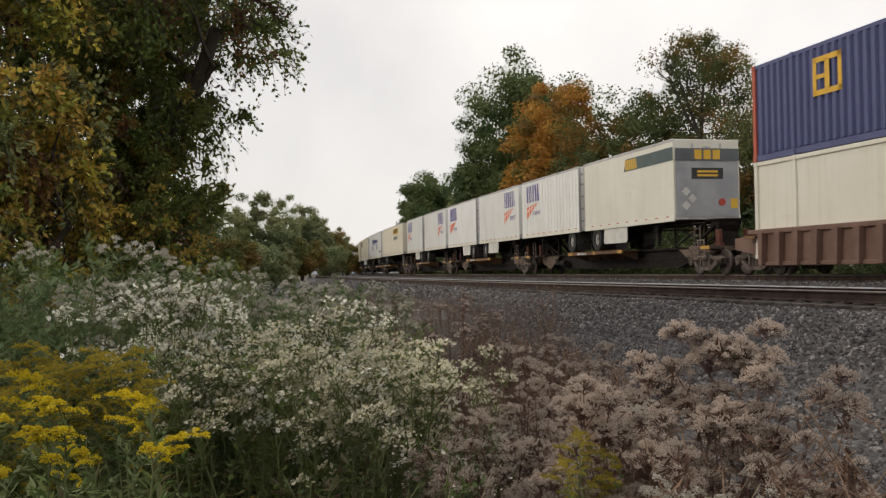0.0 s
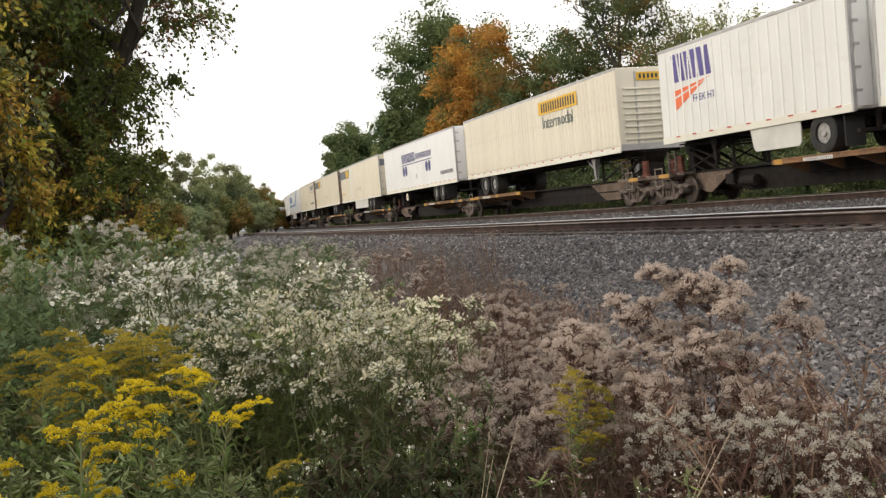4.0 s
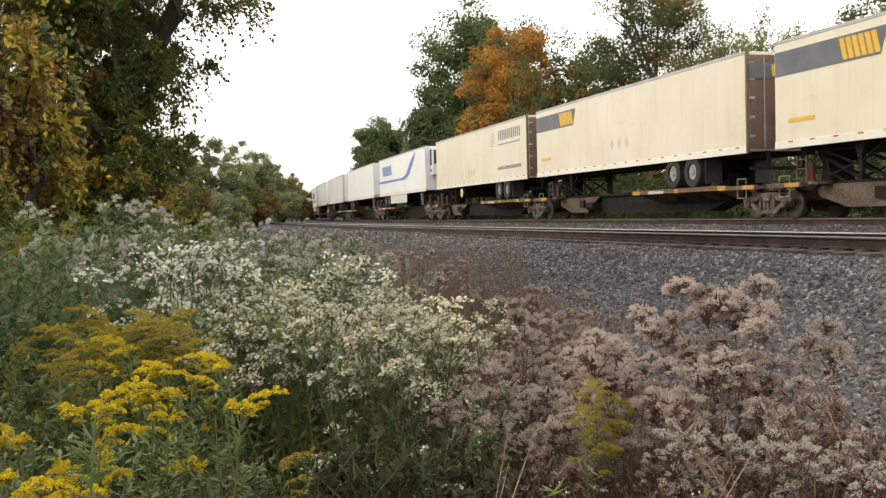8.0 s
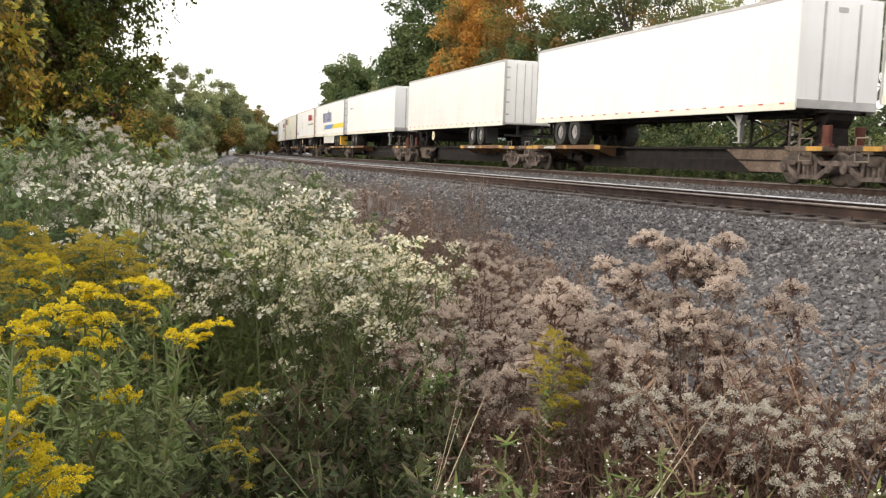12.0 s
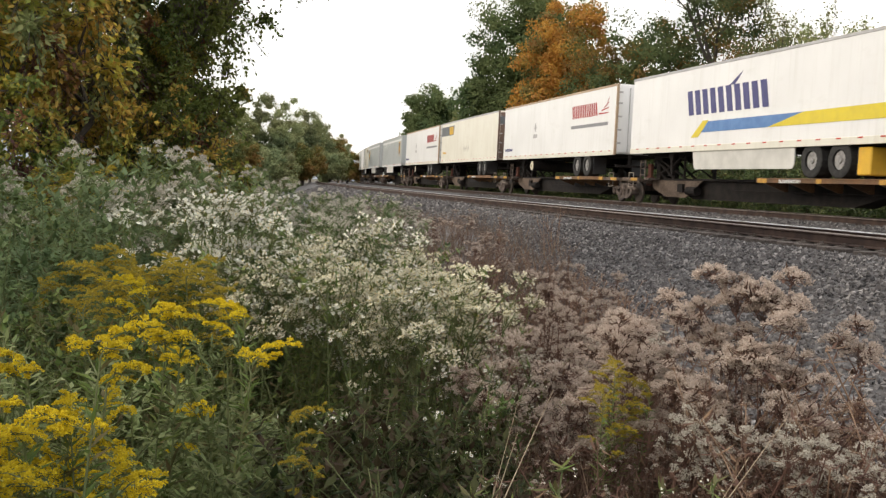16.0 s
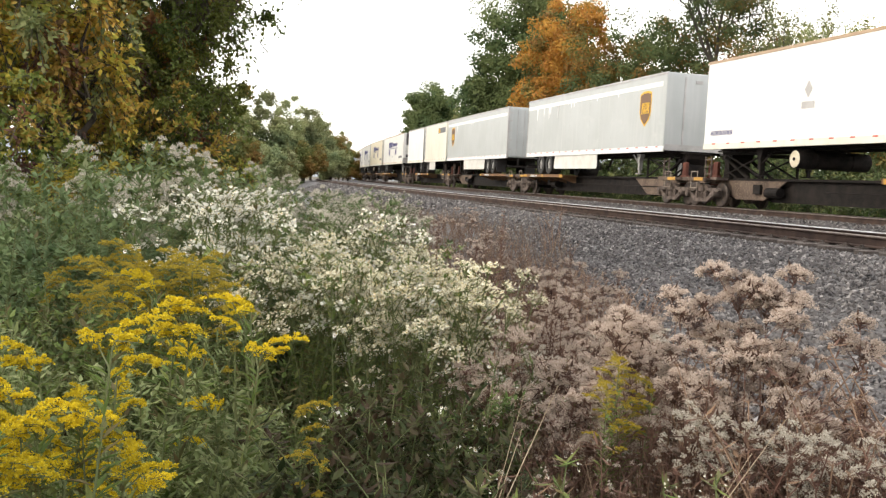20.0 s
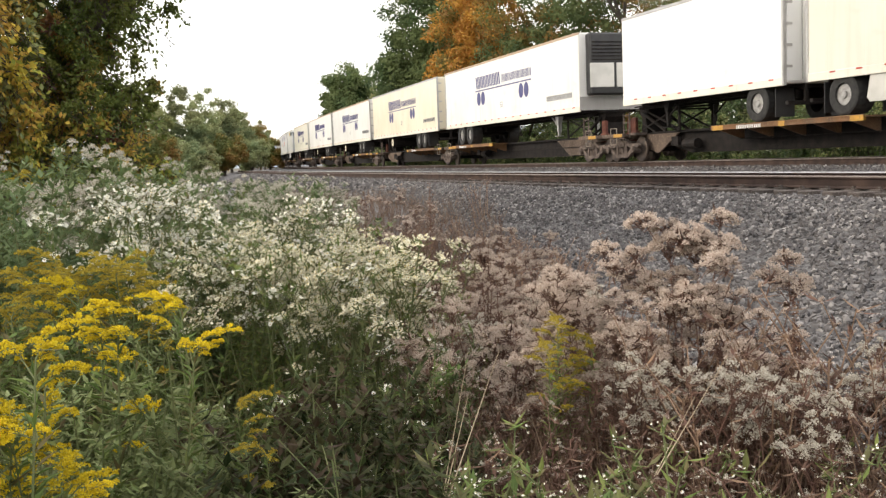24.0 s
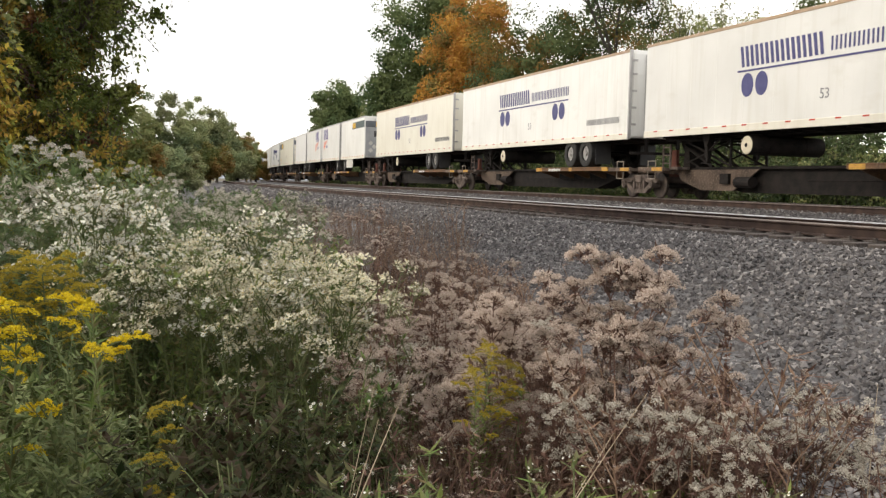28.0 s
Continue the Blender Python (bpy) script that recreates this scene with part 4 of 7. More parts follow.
    if tank:
        yt = nose * (h - 4.6) - 0.6
        bm = bmesh.new()
        rod(bm, (-1.2, yt, -0.42), (1.2, yt, -0.42), 0.27, 20)
        t = part("air_tank", bm, M_STEEL, e, "dark cylindrical tank slung across the frame")
        for sx in (-1, 1):
            bm = bmesh.new()
            disc(bm, (sx * 1.2 - 0.02, yt, -0.42), 0.25, 0, 0.045, 22)
            cap = part("tank_end", bm, M_TANCAP, t, "pale cream tank end cap")
            bm = bmesh.new()
            disc(bm, (sx * 1.2 - 0.03, yt, -0.42), 0.06, 0, 0.07, 10)
            part("filler_plug", bm, M_STEEL, cap)
            bm = bmesh.new()
            disc(bm, (sx * 0.6 - 0.03, yt, -0.42), 0.285, 0, 0.06, 20, 0.26)
            box(bm, sx * 0.6 - 0.03, sx * 0.6 + 0.03, yt - 0.03, yt + 0.03, -0.16, 0.0)
            part("tank_strap", bm, M_STEEL, t)
    logo(marks, body, L, hb, nose)
    if marks == "bandpup" or marks == "band":
        bm = bmesh.new()
        yy = -h - 0.06
        box(bm, -1.24, 1.24, yy - 0.004, yy + 0.004, 2.1, 2.55)
        q = part("end_band", bm, M_SLATE, body, "slate band round the end wall")
        bm = bmesh.new()
        for k in range(3):
            box(bm, -0.5 + k * 0.36, -0.22 + k * 0.36, yy - 0.012, yy - 0.004, 2.16, 2.5)
        part("end_emblem", bm, M_AMBER, q, "amber emblem as bars")
    if marks == "bandpup":
        bm = bmesh.new()
        box(bm, -1.22, 1.22, yy + 0.006, yy + 0.03, 0.1, 2.08)
        q = part("end_wall", bm, M_ENDGREY, body, "plain grey end wall")
        bm = bmesh.new()
        bmesh.ops.create_cone(bm, cap_ends=True, segments=16, radius1=0.13, radius2=0.13, depth=0.04, matrix=Matrix.Translation((0.55, yy - 0.01, 0.62)) @ Matrix.Rotation(radians(90), 4, "X"))
        part("lamp", bm, M_RED, q, "dark red lamp")
        for x, z in ((-0.6, 0.75), (-0.85, 0.5), (-0.85, 1.0)):
            bm = bmesh.new()
            prism(bm, [(x, z - 0.17), (x + 0.17, z), (x, z + 0.17), (x - 0.17, z)], "y", yy - 0.004, yy)
            part("placard", bm, M_SKIRT, q, "pale diamond placard")
        bm = bmesh.new()
        box(bm, 0.9, 1.18, yy - 0.004, yy, 0.4, 0.75)
        part("yellow_label", bm, M_AMBER, q, "yellow label")
        bm = bmesh.new()
        box(bm, -0.62, 0.62, yy - 0.004, yy + 0.004, 1.45, 1.85, 0.003)
        q = part("end_plaque", bm, M_BLACK, body, "black plaque on the end wall")
        bm = bmesh.new()
        for k in range(2):
            box(bm, -0.4, 0.4, yy - 0.012, yy - 0.004, 1.54 + k * 0.14, 1.62 + k * 0.14)
        part("plaque_writing", bm, M_AMBER, q, "amber bars of writing")
    MOVERS.append((e, (S0 + S1) / 2, FAR_Z + 1.98))
    return e


def bogie(parent, y, wheel_r=0.42):
    bm = bmesh.new()
    for sx in (-1.0, 1.0):
        a, b = sx - 0.07, sx + 0.07
        prism(bm, [(y - 1.18, 0.56), (y - 0.98, 0.64), (y - 0.5, 0.62), (y - 0.3, 0.76), (y + 0.3, 0.76), (y + 0.5, 0.62), (y + 0.98, 0.64), (y + 1.18, 0.56), (y + 1.12, 0.5), (y + 0.5, 0.52), (y + 0.3, 0.64), (y - 0.3, 0.64), (y - 0.5, 0.52), (y - 1.12, 0.5)], "x", a, b)
        prism(bm, [(y - 0.44, 0.16), (y + 0.44, 0.16), (y + 0.38, 0.27), (y - 0.38, 0.27)], "x", a, b)
        for sg in (-1, 1):
            prism(bm, [(y + sg * 0.44, 0.16), (y + sg * 0.3, 0.25), (y + sg * 0.76, 0.52), (y + sg * 0.92, 0.48)][::sg], "x", a, b)
            prism(bm, [(y + sg * 0.28, 0.25), (y + sg * 0.38, 0.25), (y + sg * 0.36, 0.66), (y + sg * 0.26, 0.66)][::sg], "x", a, b)
            rod(bm, (sx - 0.15, y + sg * 0.88, 0.44), (sx + 0.15, y + sg * 0.88, 0.44), 0.12, 12)
            rod(bm, (sx - 0.17, y + sg * 0.88, 0.44), (sx + 0.17, y + sg * 0.88, 0.44), 0.06, 10)
        for dy in (-0.17, 0.0, 0.17):
            rod(bm, (sx, y + dy, 0.26), (sx, y + dy, 0.58), 0.06, 8)
    box(bm, -1.1, 1.1, y - 0.2, y + 0.2, 0.5, 0.74, 0.03)
    b = part("bogie", bm, M_BOGIE, parent, "cast brown four-wheel bogie")
    for dy in (-0.88, 0.88):
        for sx in (-0.753, 0.753):
            bm = bmesh.new()
            disc(bm, (sx - 0.06, y + dy, wheel_r), wheel_r, 0, 0.12, 24)
            disc(bm, (sx - 0.08, y + dy, wheel_r), wheel_r * 0.3, 0, 0.16, 12)
            part("wheel", bm, M_WHEELSTEEL, b)
        bm = bmesh.new()
        rod(bm, (-0.75, y + dy, wheel_r), (0.75, y + dy, wheel_r), 0.08, 8)
        part("axle", bm, M_STEEL, b)


def platform(A, B, nose, pups, both_ends=False, yellow=True, gapend=False, named=False):
    """One platform of an articulated flat car: a spine with wheel decks, hitch and a bogie at its near end."""
    L = B - A
    h = L / 2
    e = tagged(new("spine_car"), "rusty brown skeleton flat car with a narrow spine and wheel decks", "railway car", group="platforms of the train")
    bm = bmesh.new()
    prism(bm, [(-h + 0.3, 0.98), (h - 0.3, 0.98), (h - 0.3, 0.72), (h - 3.0, 0.66), (h - 4.6, 0.26), (-h + 4.6, 0.26), (-h + 3.0, 0.66), (-h + 0.3, 0.72)], "x", -0.35, 0.35)
    box(bm, -0.5, 0.5, -h + 2.4, h - 2.4, 0.93, 1.0)
    part("centre_sill", bm, M_STEEL, e, "dark deep centre spine")
    for sg in ((-1, 1) if pups else (nose,)):
        ln = 4.2 if pups else 5.6
        for xa in (-0.56, 0.5):
            bm = bmesh.new()
            prism(bm, [(sg * (h - ln), 0.92), (sg * (h - 1.5), 0.92), (sg * (h - 1.7), 0.6), (sg * (h - 2.8), 0.3), (sg * (h - ln + 1.2), 0.3)][::sg], "x", xa, xa + 0.06)
            part("side_plate", bm, M_SPINE, e, "brown flared side plate")
    decks = [(-nose * (h - 8.0), -nose * (h - 1.9))] if not pups else [(-3.1, 3.1)]
    for a, b in decks:
        a, b = min(a, b), max(a, b)
        for sx in (-1, 1):
            bm = bmesh.new()
            x0, x1 = (-1.36, -0.55) if sx < 0 else (0.55, 1.36)
            box(bm, x0, x1, a, b, 0.96, 1.0)
            edge = -1.36 if sx < 0 else 1.3
            box(bm, edge, edge + 0.06, a, b, 0.88, 1.02, 0.01)
            for k in range(5):
                y = a + 0.4 + k * (b - a - 0.8) / 4
                prism(bm, [(min(0.5 * sx, 1.3 * sx), 0.96), (max(0.5 * sx, 1.3 * sx), 0.96), (max(0.5 * sx, 1.3 * sx), 0.86 if sx > 0 else 0.6), (min(0.5 * sx, 1.3 * sx), 0.6 if sx > 0 else 0.86)], "y", y - 0.03, y + 0.03)
            d = part("wheel_deck", bm, M_DECK, e, "rusty deck carrying the trailer wheels")
            bm = bmesh.new()
            for k in ((0.0, 0.07), (0.46, 0.5), (0.9, 0.985)) if yellow else ((0.93, 0.985),):
                box(bm, edge - 0.006, edge + 0.066, a + (b - a) * k[0], a + (b - a) * k[1], 0.875, 1.005)
            part("yellow_panel", bm, M_YELLOW, d, "worn yellow edge panel")
            bm = bmesh.new()
            lettering(bm, edge - 0.008, a + (b - a) * 0.62, 0.88, a + (b - a) * 0.8, 0.98, 7, 0, 0.4)
            part("car_marks", bm, PAINT["bright"], d, "white bars of car lettering")
            if named and sx < 0:
                bm = bmesh.new()
                box(bm, edge - 0.012, edge, b - 3.6, b - 0.1, 0.87, 1.01)
                q = part("name_strip", bm, M_BLACK, d, "black strip with white car lettering")
                bpy_text("ALL PURPOSE SPINE CAR", PAINT["bright"], q, edge - 0.016, b - 0.2, 0.893, 0.135)
    for hz in ([nose] if not pups else [1, -1]):
        bm = bmesh.new()
        yh = hz * (h - 1.75)
        prism(bm, [(yh - 0.35, 1.92), (yh + 0.35, 1.92), (yh + 0.28, 1.7), (yh + 0.12, 1.5), (yh + 0.2, 0.98), (yh - 0.2, 0.98), (yh - 0.12, 1.5), (yh - 0.28, 1.7)], "x", -0.4, 0.4)
        for sx in (-0.45, 0.45):
            rod(bm, (sx, yh, 1.68), (sx, yh - hz * 1.5, 1.0), 0.06)
            rod(bm, (sx, yh, 1.3), (sx, yh - hz * 0.8, 1.0), 0.04)
        box(bm, -0.55, 0.55, yh - 0.4, yh + 0.4, 1.88, 1.93)
        part("hitch_stand", bm, M_STEEL, e, "black folding kingpin stand")
        for sx in (-0.52, 0.52):
            bm = bmesh.new()
            box(bm, sx - 0.06, sx + 0.06, yh + hz * 0.45 - 0.14, yh + hz * 0.45 + 0.14, 0.7, 1.55, 0.02)
            box(bm, sx - 0.09, sx + 0.09, yh + hz * 0.45 - 0.2, yh + hz * 0.45 + 0.2, 0.7, 1.08, 0.02)
            part("stand_post", bm, M_RUSTRED, e, "rust-red post beside the stand")
        for sx in (-0.62, 0.62):
            bm = bmesh.new()
            rod(bm, (sx, yh - hz * 2.6, 1.02), (sx, yh - hz * 0.3, 1.8), 0.035)
            rod(bm, (sx, yh - hz * 2.6, 1.75), (sx, yh - hz * 0.3, 1.1), 0.03)
            rod(bm, (sx, yh - hz * 2.6, 1.0), (sx, yh - hz * 2.6, 1.8), 0.045)
            rod(bm, (sx, yh - hz * 2.6, 1.78), (sx, yh - hz * 0.3, 1.82), 0.03)
            part("stand_brace", bm, M_STEEL, e, "dark crossed bracing behind the stand")
        bm = bmesh.new()
        box(bm, -1.05, -0.6, yh - 0.5, yh - 0.1, 0.92, 1.0)
        box(bm, 0.6, 1.05, yh - 0.5, yh - 0.1, 0.92, 1.0)
        for z in (1.1, 1.35, 1.6):
            box(bm, -0.95, -0.9, yh + 0.1, yh + 0.5, z, z + 0.03)
        for dy in (0.1, 0.5):
            box(bm, -0.95, -0.9, yh + dy - 0.02, yh + dy + 0.02, 0.85, 1.7)
        part("crossover_step", bm, M_BOGIE, e, "small step and ladder by the stand")
    bogie(e, -h + 0.25 if not gapend else -h + 1.3)
    if both_ends:
        bogie(e, h - 1.3)
    for sg in (-1, 1):
        bm = bmesh.new()
        prism(bm, [(sg * (h - 1.5), 0.78), (sg * (h - 0.45), 0.82), (sg * (h - 0.45), 0.94), (sg * (h - 1.9), 1.0)][::sg], "x", -0.7, 0.7)
        part("end_plate", bm, M_SPINE, e, "rusty end plate over the bogie")
    bm = bmesh.new()
    rod(bm, (-0.62, h - 5.4, 0.55), (-0.62, h - 4.7, 0.55), 0.16, 12)
    rod(bm, (-0.6, h - 7.6, 0.62), (-0.6, -h + 3.0, 0.62), 0.016, 6)
    box(bm, -0.66, -0.56, h - 4.3, h - 3.9, 0.5, 0.8)
    part("brake_gear", bm, M_STEEL, e, "brake cylinder and pipes")
    for sg in (-1, 1):
        yg = sg * (h - 1.15)
        bm = bmesh.new()
        for dy in (-0.22, 0.22):
            rod(bm, (-1.28, yg + dy, 0.62), (-1.28, yg + dy, 1.2), 0.016, 6)
        for z in (0.62, 0.9, 1.18):
            rod(bm, (-1.28, yg - 0.22, z), (-1.28, yg + 0.22, z), 0.016, 6)
        box(bm, -1.3, -0.5, yg - 0.3, yg + 0.3, 0.9, 0.95)
        part("grab_iron", bm, M_GREYTAN, e, "grey-tan ladder and step by the coupling")
        bm = bmesh.new()
        box(bm, -1.34, -1.24, yg - 0.75, yg + 0.75, 0.86, 0.99, 0.01)
        box(bm, 1.24, 1.34, yg - 0.75, yg + 0.75, 0.86, 0.99, 0.01)
        box(bm, -1.3, 1.3, yg - 0.5, yg - 0.36, 0.88, 0.97)
        q = part("end_sill", bm, M_SPINE, e, "worn brown end sill")
        bm = bmesh.new()
        box(bm, -1.348, -1.335, yg - 0.7, yg - 0.1, 0.87, 0.98)
        part("yellow_panel", bm, M_YELLOW, q, "worn yellow end panel")
    MOVERS.append((e, (A + B) / 2, FAR_Z))
    return e


def well_car(A, B):
    L = B - A
    h = L / 2
    e = tagged(new("well_car"), "brown double-stack well car with ribbed steel sides", "railway car")
    bm = bmesh.new()
    for sx in (-1, 1):
        box(bm, sx * 1.42 - 0.04, sx * 1.42 + 0.04, -h + 2.0, h - 2.0, 0.35, 1.25)
        box(bm, sx * 1.42 - 0.12, sx * 1.42 + 0.12, -h + 1.6, h - 1.6, 1.22, 1.36, 0.02)
        box(bm, sx * 1.42 - 0.1, sx * 1.42 + 0.1, -h + 2.2, h - 2.2, 0.28, 0.4, 0.02)
    box(bm, -1.4, 1.4, -h + 2.2, h - 2.2, 0.3, 0.36)
    for sg in (-1, 1):
        prism(bm, [(sg * (h - 2.2), 0.5), (sg * (h - 2.2), 1.25), (sg * (h - 0.3), 1.15), (sg * (h - 0.3), 0.8)][::sg], "x", -1.2, 1.2)
    part("car_body", bm, M_WELL, e)
    for i in range(22):
        y = -h + 2.4 + i * (L - 4.8) / 21
        for sx in (-1, 1):
            bm = bmesh.new()
            prism(bm, [(y - 0.07, 0.32), (y + 0.07, 0.32), (y + 0.13, 1.25), (y - 0.13, 1.25)], "x", min(sx * 1.46, sx * 1.64), max(sx * 1.46, sx * 1.64))
            part("side_post", bm, M_WELL, e)
    for sg in (-1, 1):
        bogie(e, sg * (h - 1.2))
        bm = bmesh.new()
        box(bm, -1.5, 1.5, sg * (h - 1.6) - 0.3, sg * (h - 1.6) + 0.3, 1.1, 1.2)
        part("end_deck", bm, M_DECK, e)
    MOVERS.append((e, (A + B) / 2, FAR_Z))


def container(name, S0, S1, z, paint, post, label, marks=None, hb=2.9, corr=True):
    L = S1 - S0
    h = L / 2
    e = tagged(new(name), label, "container")
    bm = bmesh.new()
    box(bm, -1.25, 1.25, -h + 0.02, h - 0.02, 0.05, hb - 0.03)
    body = part("body", bm, paint, e)
    if corr:
        n = int(L / 0.32)
        w = (L - 0.3) / n
        bm = bmesh.new()
        prism(bm, [(-1.25, 0), (-1.33, 0.14 * w), (-1.33, 0.5 * w), (-1.25, 0.64 * w)], "z", 0.2, hb - 0.12)
        first = part("corrugation", bm, paint, body)
        first.matrix_basis = pose(0, -h + 0.15, 0)
        for i in range(1, n):
            share("corrugation", first.data, body, pose(0, -h + 0.15 + i * w, 0))
    bm = bmesh.new()
    for sx in (-1, 1):
        for zz in (0.0, hb - 0.12):
            box(bm, sx * 1.24 - 0.06, sx * 1.24 + 0.06, -h, h, zz, zz + (0.18 if zz == 0 else 0.12), 0.01)
    part("side_rail", bm, paint, body)
    for y in (-h, -h + 1.95, h - 1.95, h):
        for sx in (-1, 1):
            bm = bmesh.new()
            box(bm, sx * 1.24 - 0.075, sx * 1.24 + 0.075, y - 0.08, y + 0.08, 0.0, hb + 0.005, 0.01)
            for zz in (0.0, hb - 0.12):
                box(bm, sx * 1.24 - 0.085, sx * 1.24 + 0.085, y - 0.09, y + 0.09, zz, zz + 0.125)
            part("corner_post", bm, post if y == h else paint, body)
    if marks == "panel":
        bm = bmesh.new()
        yc = h - 3.6
        for a, b, c, d in ((0.62, 0.46, 1.45, 2.5), (-0.62, -0.46, 1.45, 2.5), (0.62, -0.62, 1.45, 1.6), (0.62, -0.62, 2.35, 2.5), (0.1, -0.1, 1.55, 2.4), (0.55, 0.05, 1.9, 2.02)):
            plate(bm, -1.336, [(yc + a, c), (yc + b, c), (yc + b, d), (yc + a, d)])
        part("emblem", bm, M_AMBER, body, "amber square emblem")
    MOVERS.append((e, (S0 + S1) / 2, z))


def build_train():
    well_car(5.5, 28.6)
    container("shipping_container", 10.4, 26.9, FAR_Z + 0.5, PAINT["pale"], PAINT["pale"], "cream lower shipping container in the well car", None, 2.9, False)
    container("shipping_container", 10.4, 26.9, FAR_Z + 3.42, M_CONTBLUE, M_CONTRED, "blue corrugated shipping container stacked on a cream one", "panel")
    # name, near end, far end, paint, side, marks, nose, label, options
    T = [
        ("pup", 32.6, 41.2, "pale", "flat", "bandpup", -1, "cream short trailer with a dark green band and amber emblem", dict(skirt=2.4)),
        ("pup", 42.0, 50.6, "white", "ribs", "pup", 1, "white ribbed short trailer with violet and orange marks", dict()),
        ("pup", 51.4, 60.0, "white", "ribs", "pup", -1, "white ribbed short trailer with violet and orange marks", dict(skirt=2.2)),
        ("pup", 60.9, 69.5, "bright", "flat", "pup", 1, "smooth white short trailer with violet and orange marks", dict(skirt=2.0)),
        ("pup", 70.7, 79.3, "white", "ribs", "pup", -1, "white ribbed short trailer with violet and orange marks", dict()),
        ("pup", 80.3, 88.9, "white", "ribs", "pup", 1, "white ribbed short trailer with violet and orange marks", dict(skirt=2.0)),
        ("long", 92.0, 108.5, "tan", "corr", "intermodal", -1, "tan corrugated container on a chassis with yellow name panel", dict(post=PAINT["tan"])),
        ("long", 110.6, 127.1, "bright", "flat", "alliance", 1, "white trailer with navy lettering and oval dots", dict(tank=True)),
        ("long", 129.2, 145.7, "cream", "flat", "band", 1, "cream trailer with a slate band, amber emblem and pale skirt", dict(skirt=5.2)),
        ("long", 147.3, 163.8, "cream", "flat", "band", 1, "cream trailer with a slate band and amber emblem", dict(post=M_BROWNPOST)),
        ("long", 165.3, 181.8, "cream", "flat", "wheels", 1, "cream trailer with grey lettering and globe emblem", dict(tank=True, post=M_BROWNPOST)),
        ("long", 185.1, 201.6, "bright", "flat", "swoosh", -1, "white refrigerated trailer with a sweeping blue stripe", dict(skirt=6.0, reefer=True)),
        ("long", 204.9, 221.4, "bright", "flat", "", -1, "plain clean white trailer on the train", dict()),
        ("long", 225.5, 242.0, "white", "lines", "", 1, "white trailer with fine horizontal ribs", dict(tank=True)),
        ("long", 245.9, 262.4, "bright", "flat", "plainmark", -1, "plain white trailer with a round vent in its front", dict()),
        ("long", 264.3, 280.8, "bright", "flat", "swift", 1, "white trailer with navy lettering and blue and yellow stripes", dict(skirt=6.0)),
        ("long", 282.7, 299.2, "bright", "flat", "clipper", 1, "white trailer with orange edging and dark red lettering", dict(tank=True, post=M_WOODTOP, toprail=M_WOODTOP)),
        ("long", 300.8, 317.3, "pale", "flat", "band", 1, "pale cream trailer with a faded band and amber emblem", dict(post=M_BROWNPOST)),
        ("long", 318.7, 335.2, "bright", "flat", "clipper", 1, "white trailer with orange edging and dark red lettering", dict(tank=True, post=M_WOODTOP, toprail=M_WOODTOP)),
        ("long", 338.6, 355.1, "grey", "flat", "shield", -1, "pale grey trailer with a brown shield and white stripe", dict(skirt=5.6)),
        ("long", 359.3, 375.6, "grey", "flat", "shield", 1, "dull grey trailer with a brown shield", dict(skirt=5.6, toprail=M_ALU)),
        ("pup", 376.6, 385.2, "pale", "flat", "stripepup", -1, "cream short trailer with a slate stripe", dict(skirt=2.4)),
        ("pup", 386.3, 394.9, "bright", "flat", "", 1, "plain white short trailer", dict()),
        ("long", 398.5, 415.0, "white", "flat", "alliance", -1, "white refrigerated trailer with navy lettering and dots", dict(reefer="black", toprail=M_WOODTOP)),
        ("long", 416.9, 433.4, "cream", "flat", "alliance", 1, "cream trailer with navy lettering and oval dots", dict(tank=True)),
        ("long", 434.8, 451.3, "white", "flat", "alliance", 1, "white trailer with navy lettering and oval dots", dict(tank=True, toprail=M_WOODTOP)),
        ("long", 452.6, 469.1, "white", "flat", "alliance", 1, "white trailer with navy lettering and oval dots", dict(tank=True, toprail=M_WOODTOP)),
        ("long", 470.8, 487.3, "pale", "flat", "alliance", 1, "cream trailer with navy lettering and oval dots", dict(tank=True, toprail=M_WOODTOP)),
        ("pup", 491.4, 500.0, "white", "flat", "bandpup", -1, "pale short trailer with a dark green band", dict(skirt=2.4)),
        ("pup", 500.9, 509.5, "white", "ribs", "pup", 1, "white ribbed short trailer with violet and orange marks", dict()),
        ("pup", 511.0, 519.6, "white", "ribs", "pup", -1, "white ribbed short trailer with violet and orange marks", dict()),
        ("pup", 520.5, 529.1, "bright", "flat", "", 1, "plain white short trailer", dict()),
        ("long", 531.5, 548.0, "pale", "flat", "band", 1, "pale trailer with a slate band far down the train", dict()),
        ("long", 549.6, 566.1, "bright", "flat", "alliance", 1, "white trailer with navy lettering far down the train", dict()),
        ("long", 568.0, 584.5, "white", "flat", "", 1, "plain white trailer far down the train", dict()),
        ("long", 586.5, 603.0, "cream", "flat", "", 1, "plain cream trailer far down the train", dict()),
        ("long", 605.0, 621.5, "bright", "flat", "", -1, "plain white trailer far down the train", dict()),
    ]
    spans = []
    i = 0
    while i < len(T):
        k, a, b = T[i][:3]
        if k == "pup":
            spans.append((a, T[i + 1][2], 1, True))
            i += 2
        else:
            spans.append((a, b, T[i][6], False))
            i += 1
    for _, a, b, paint, style, marks, nose, label, opt in T:
        trailer("trailer", a, b, paint, style, marks, nose, label, **opt)
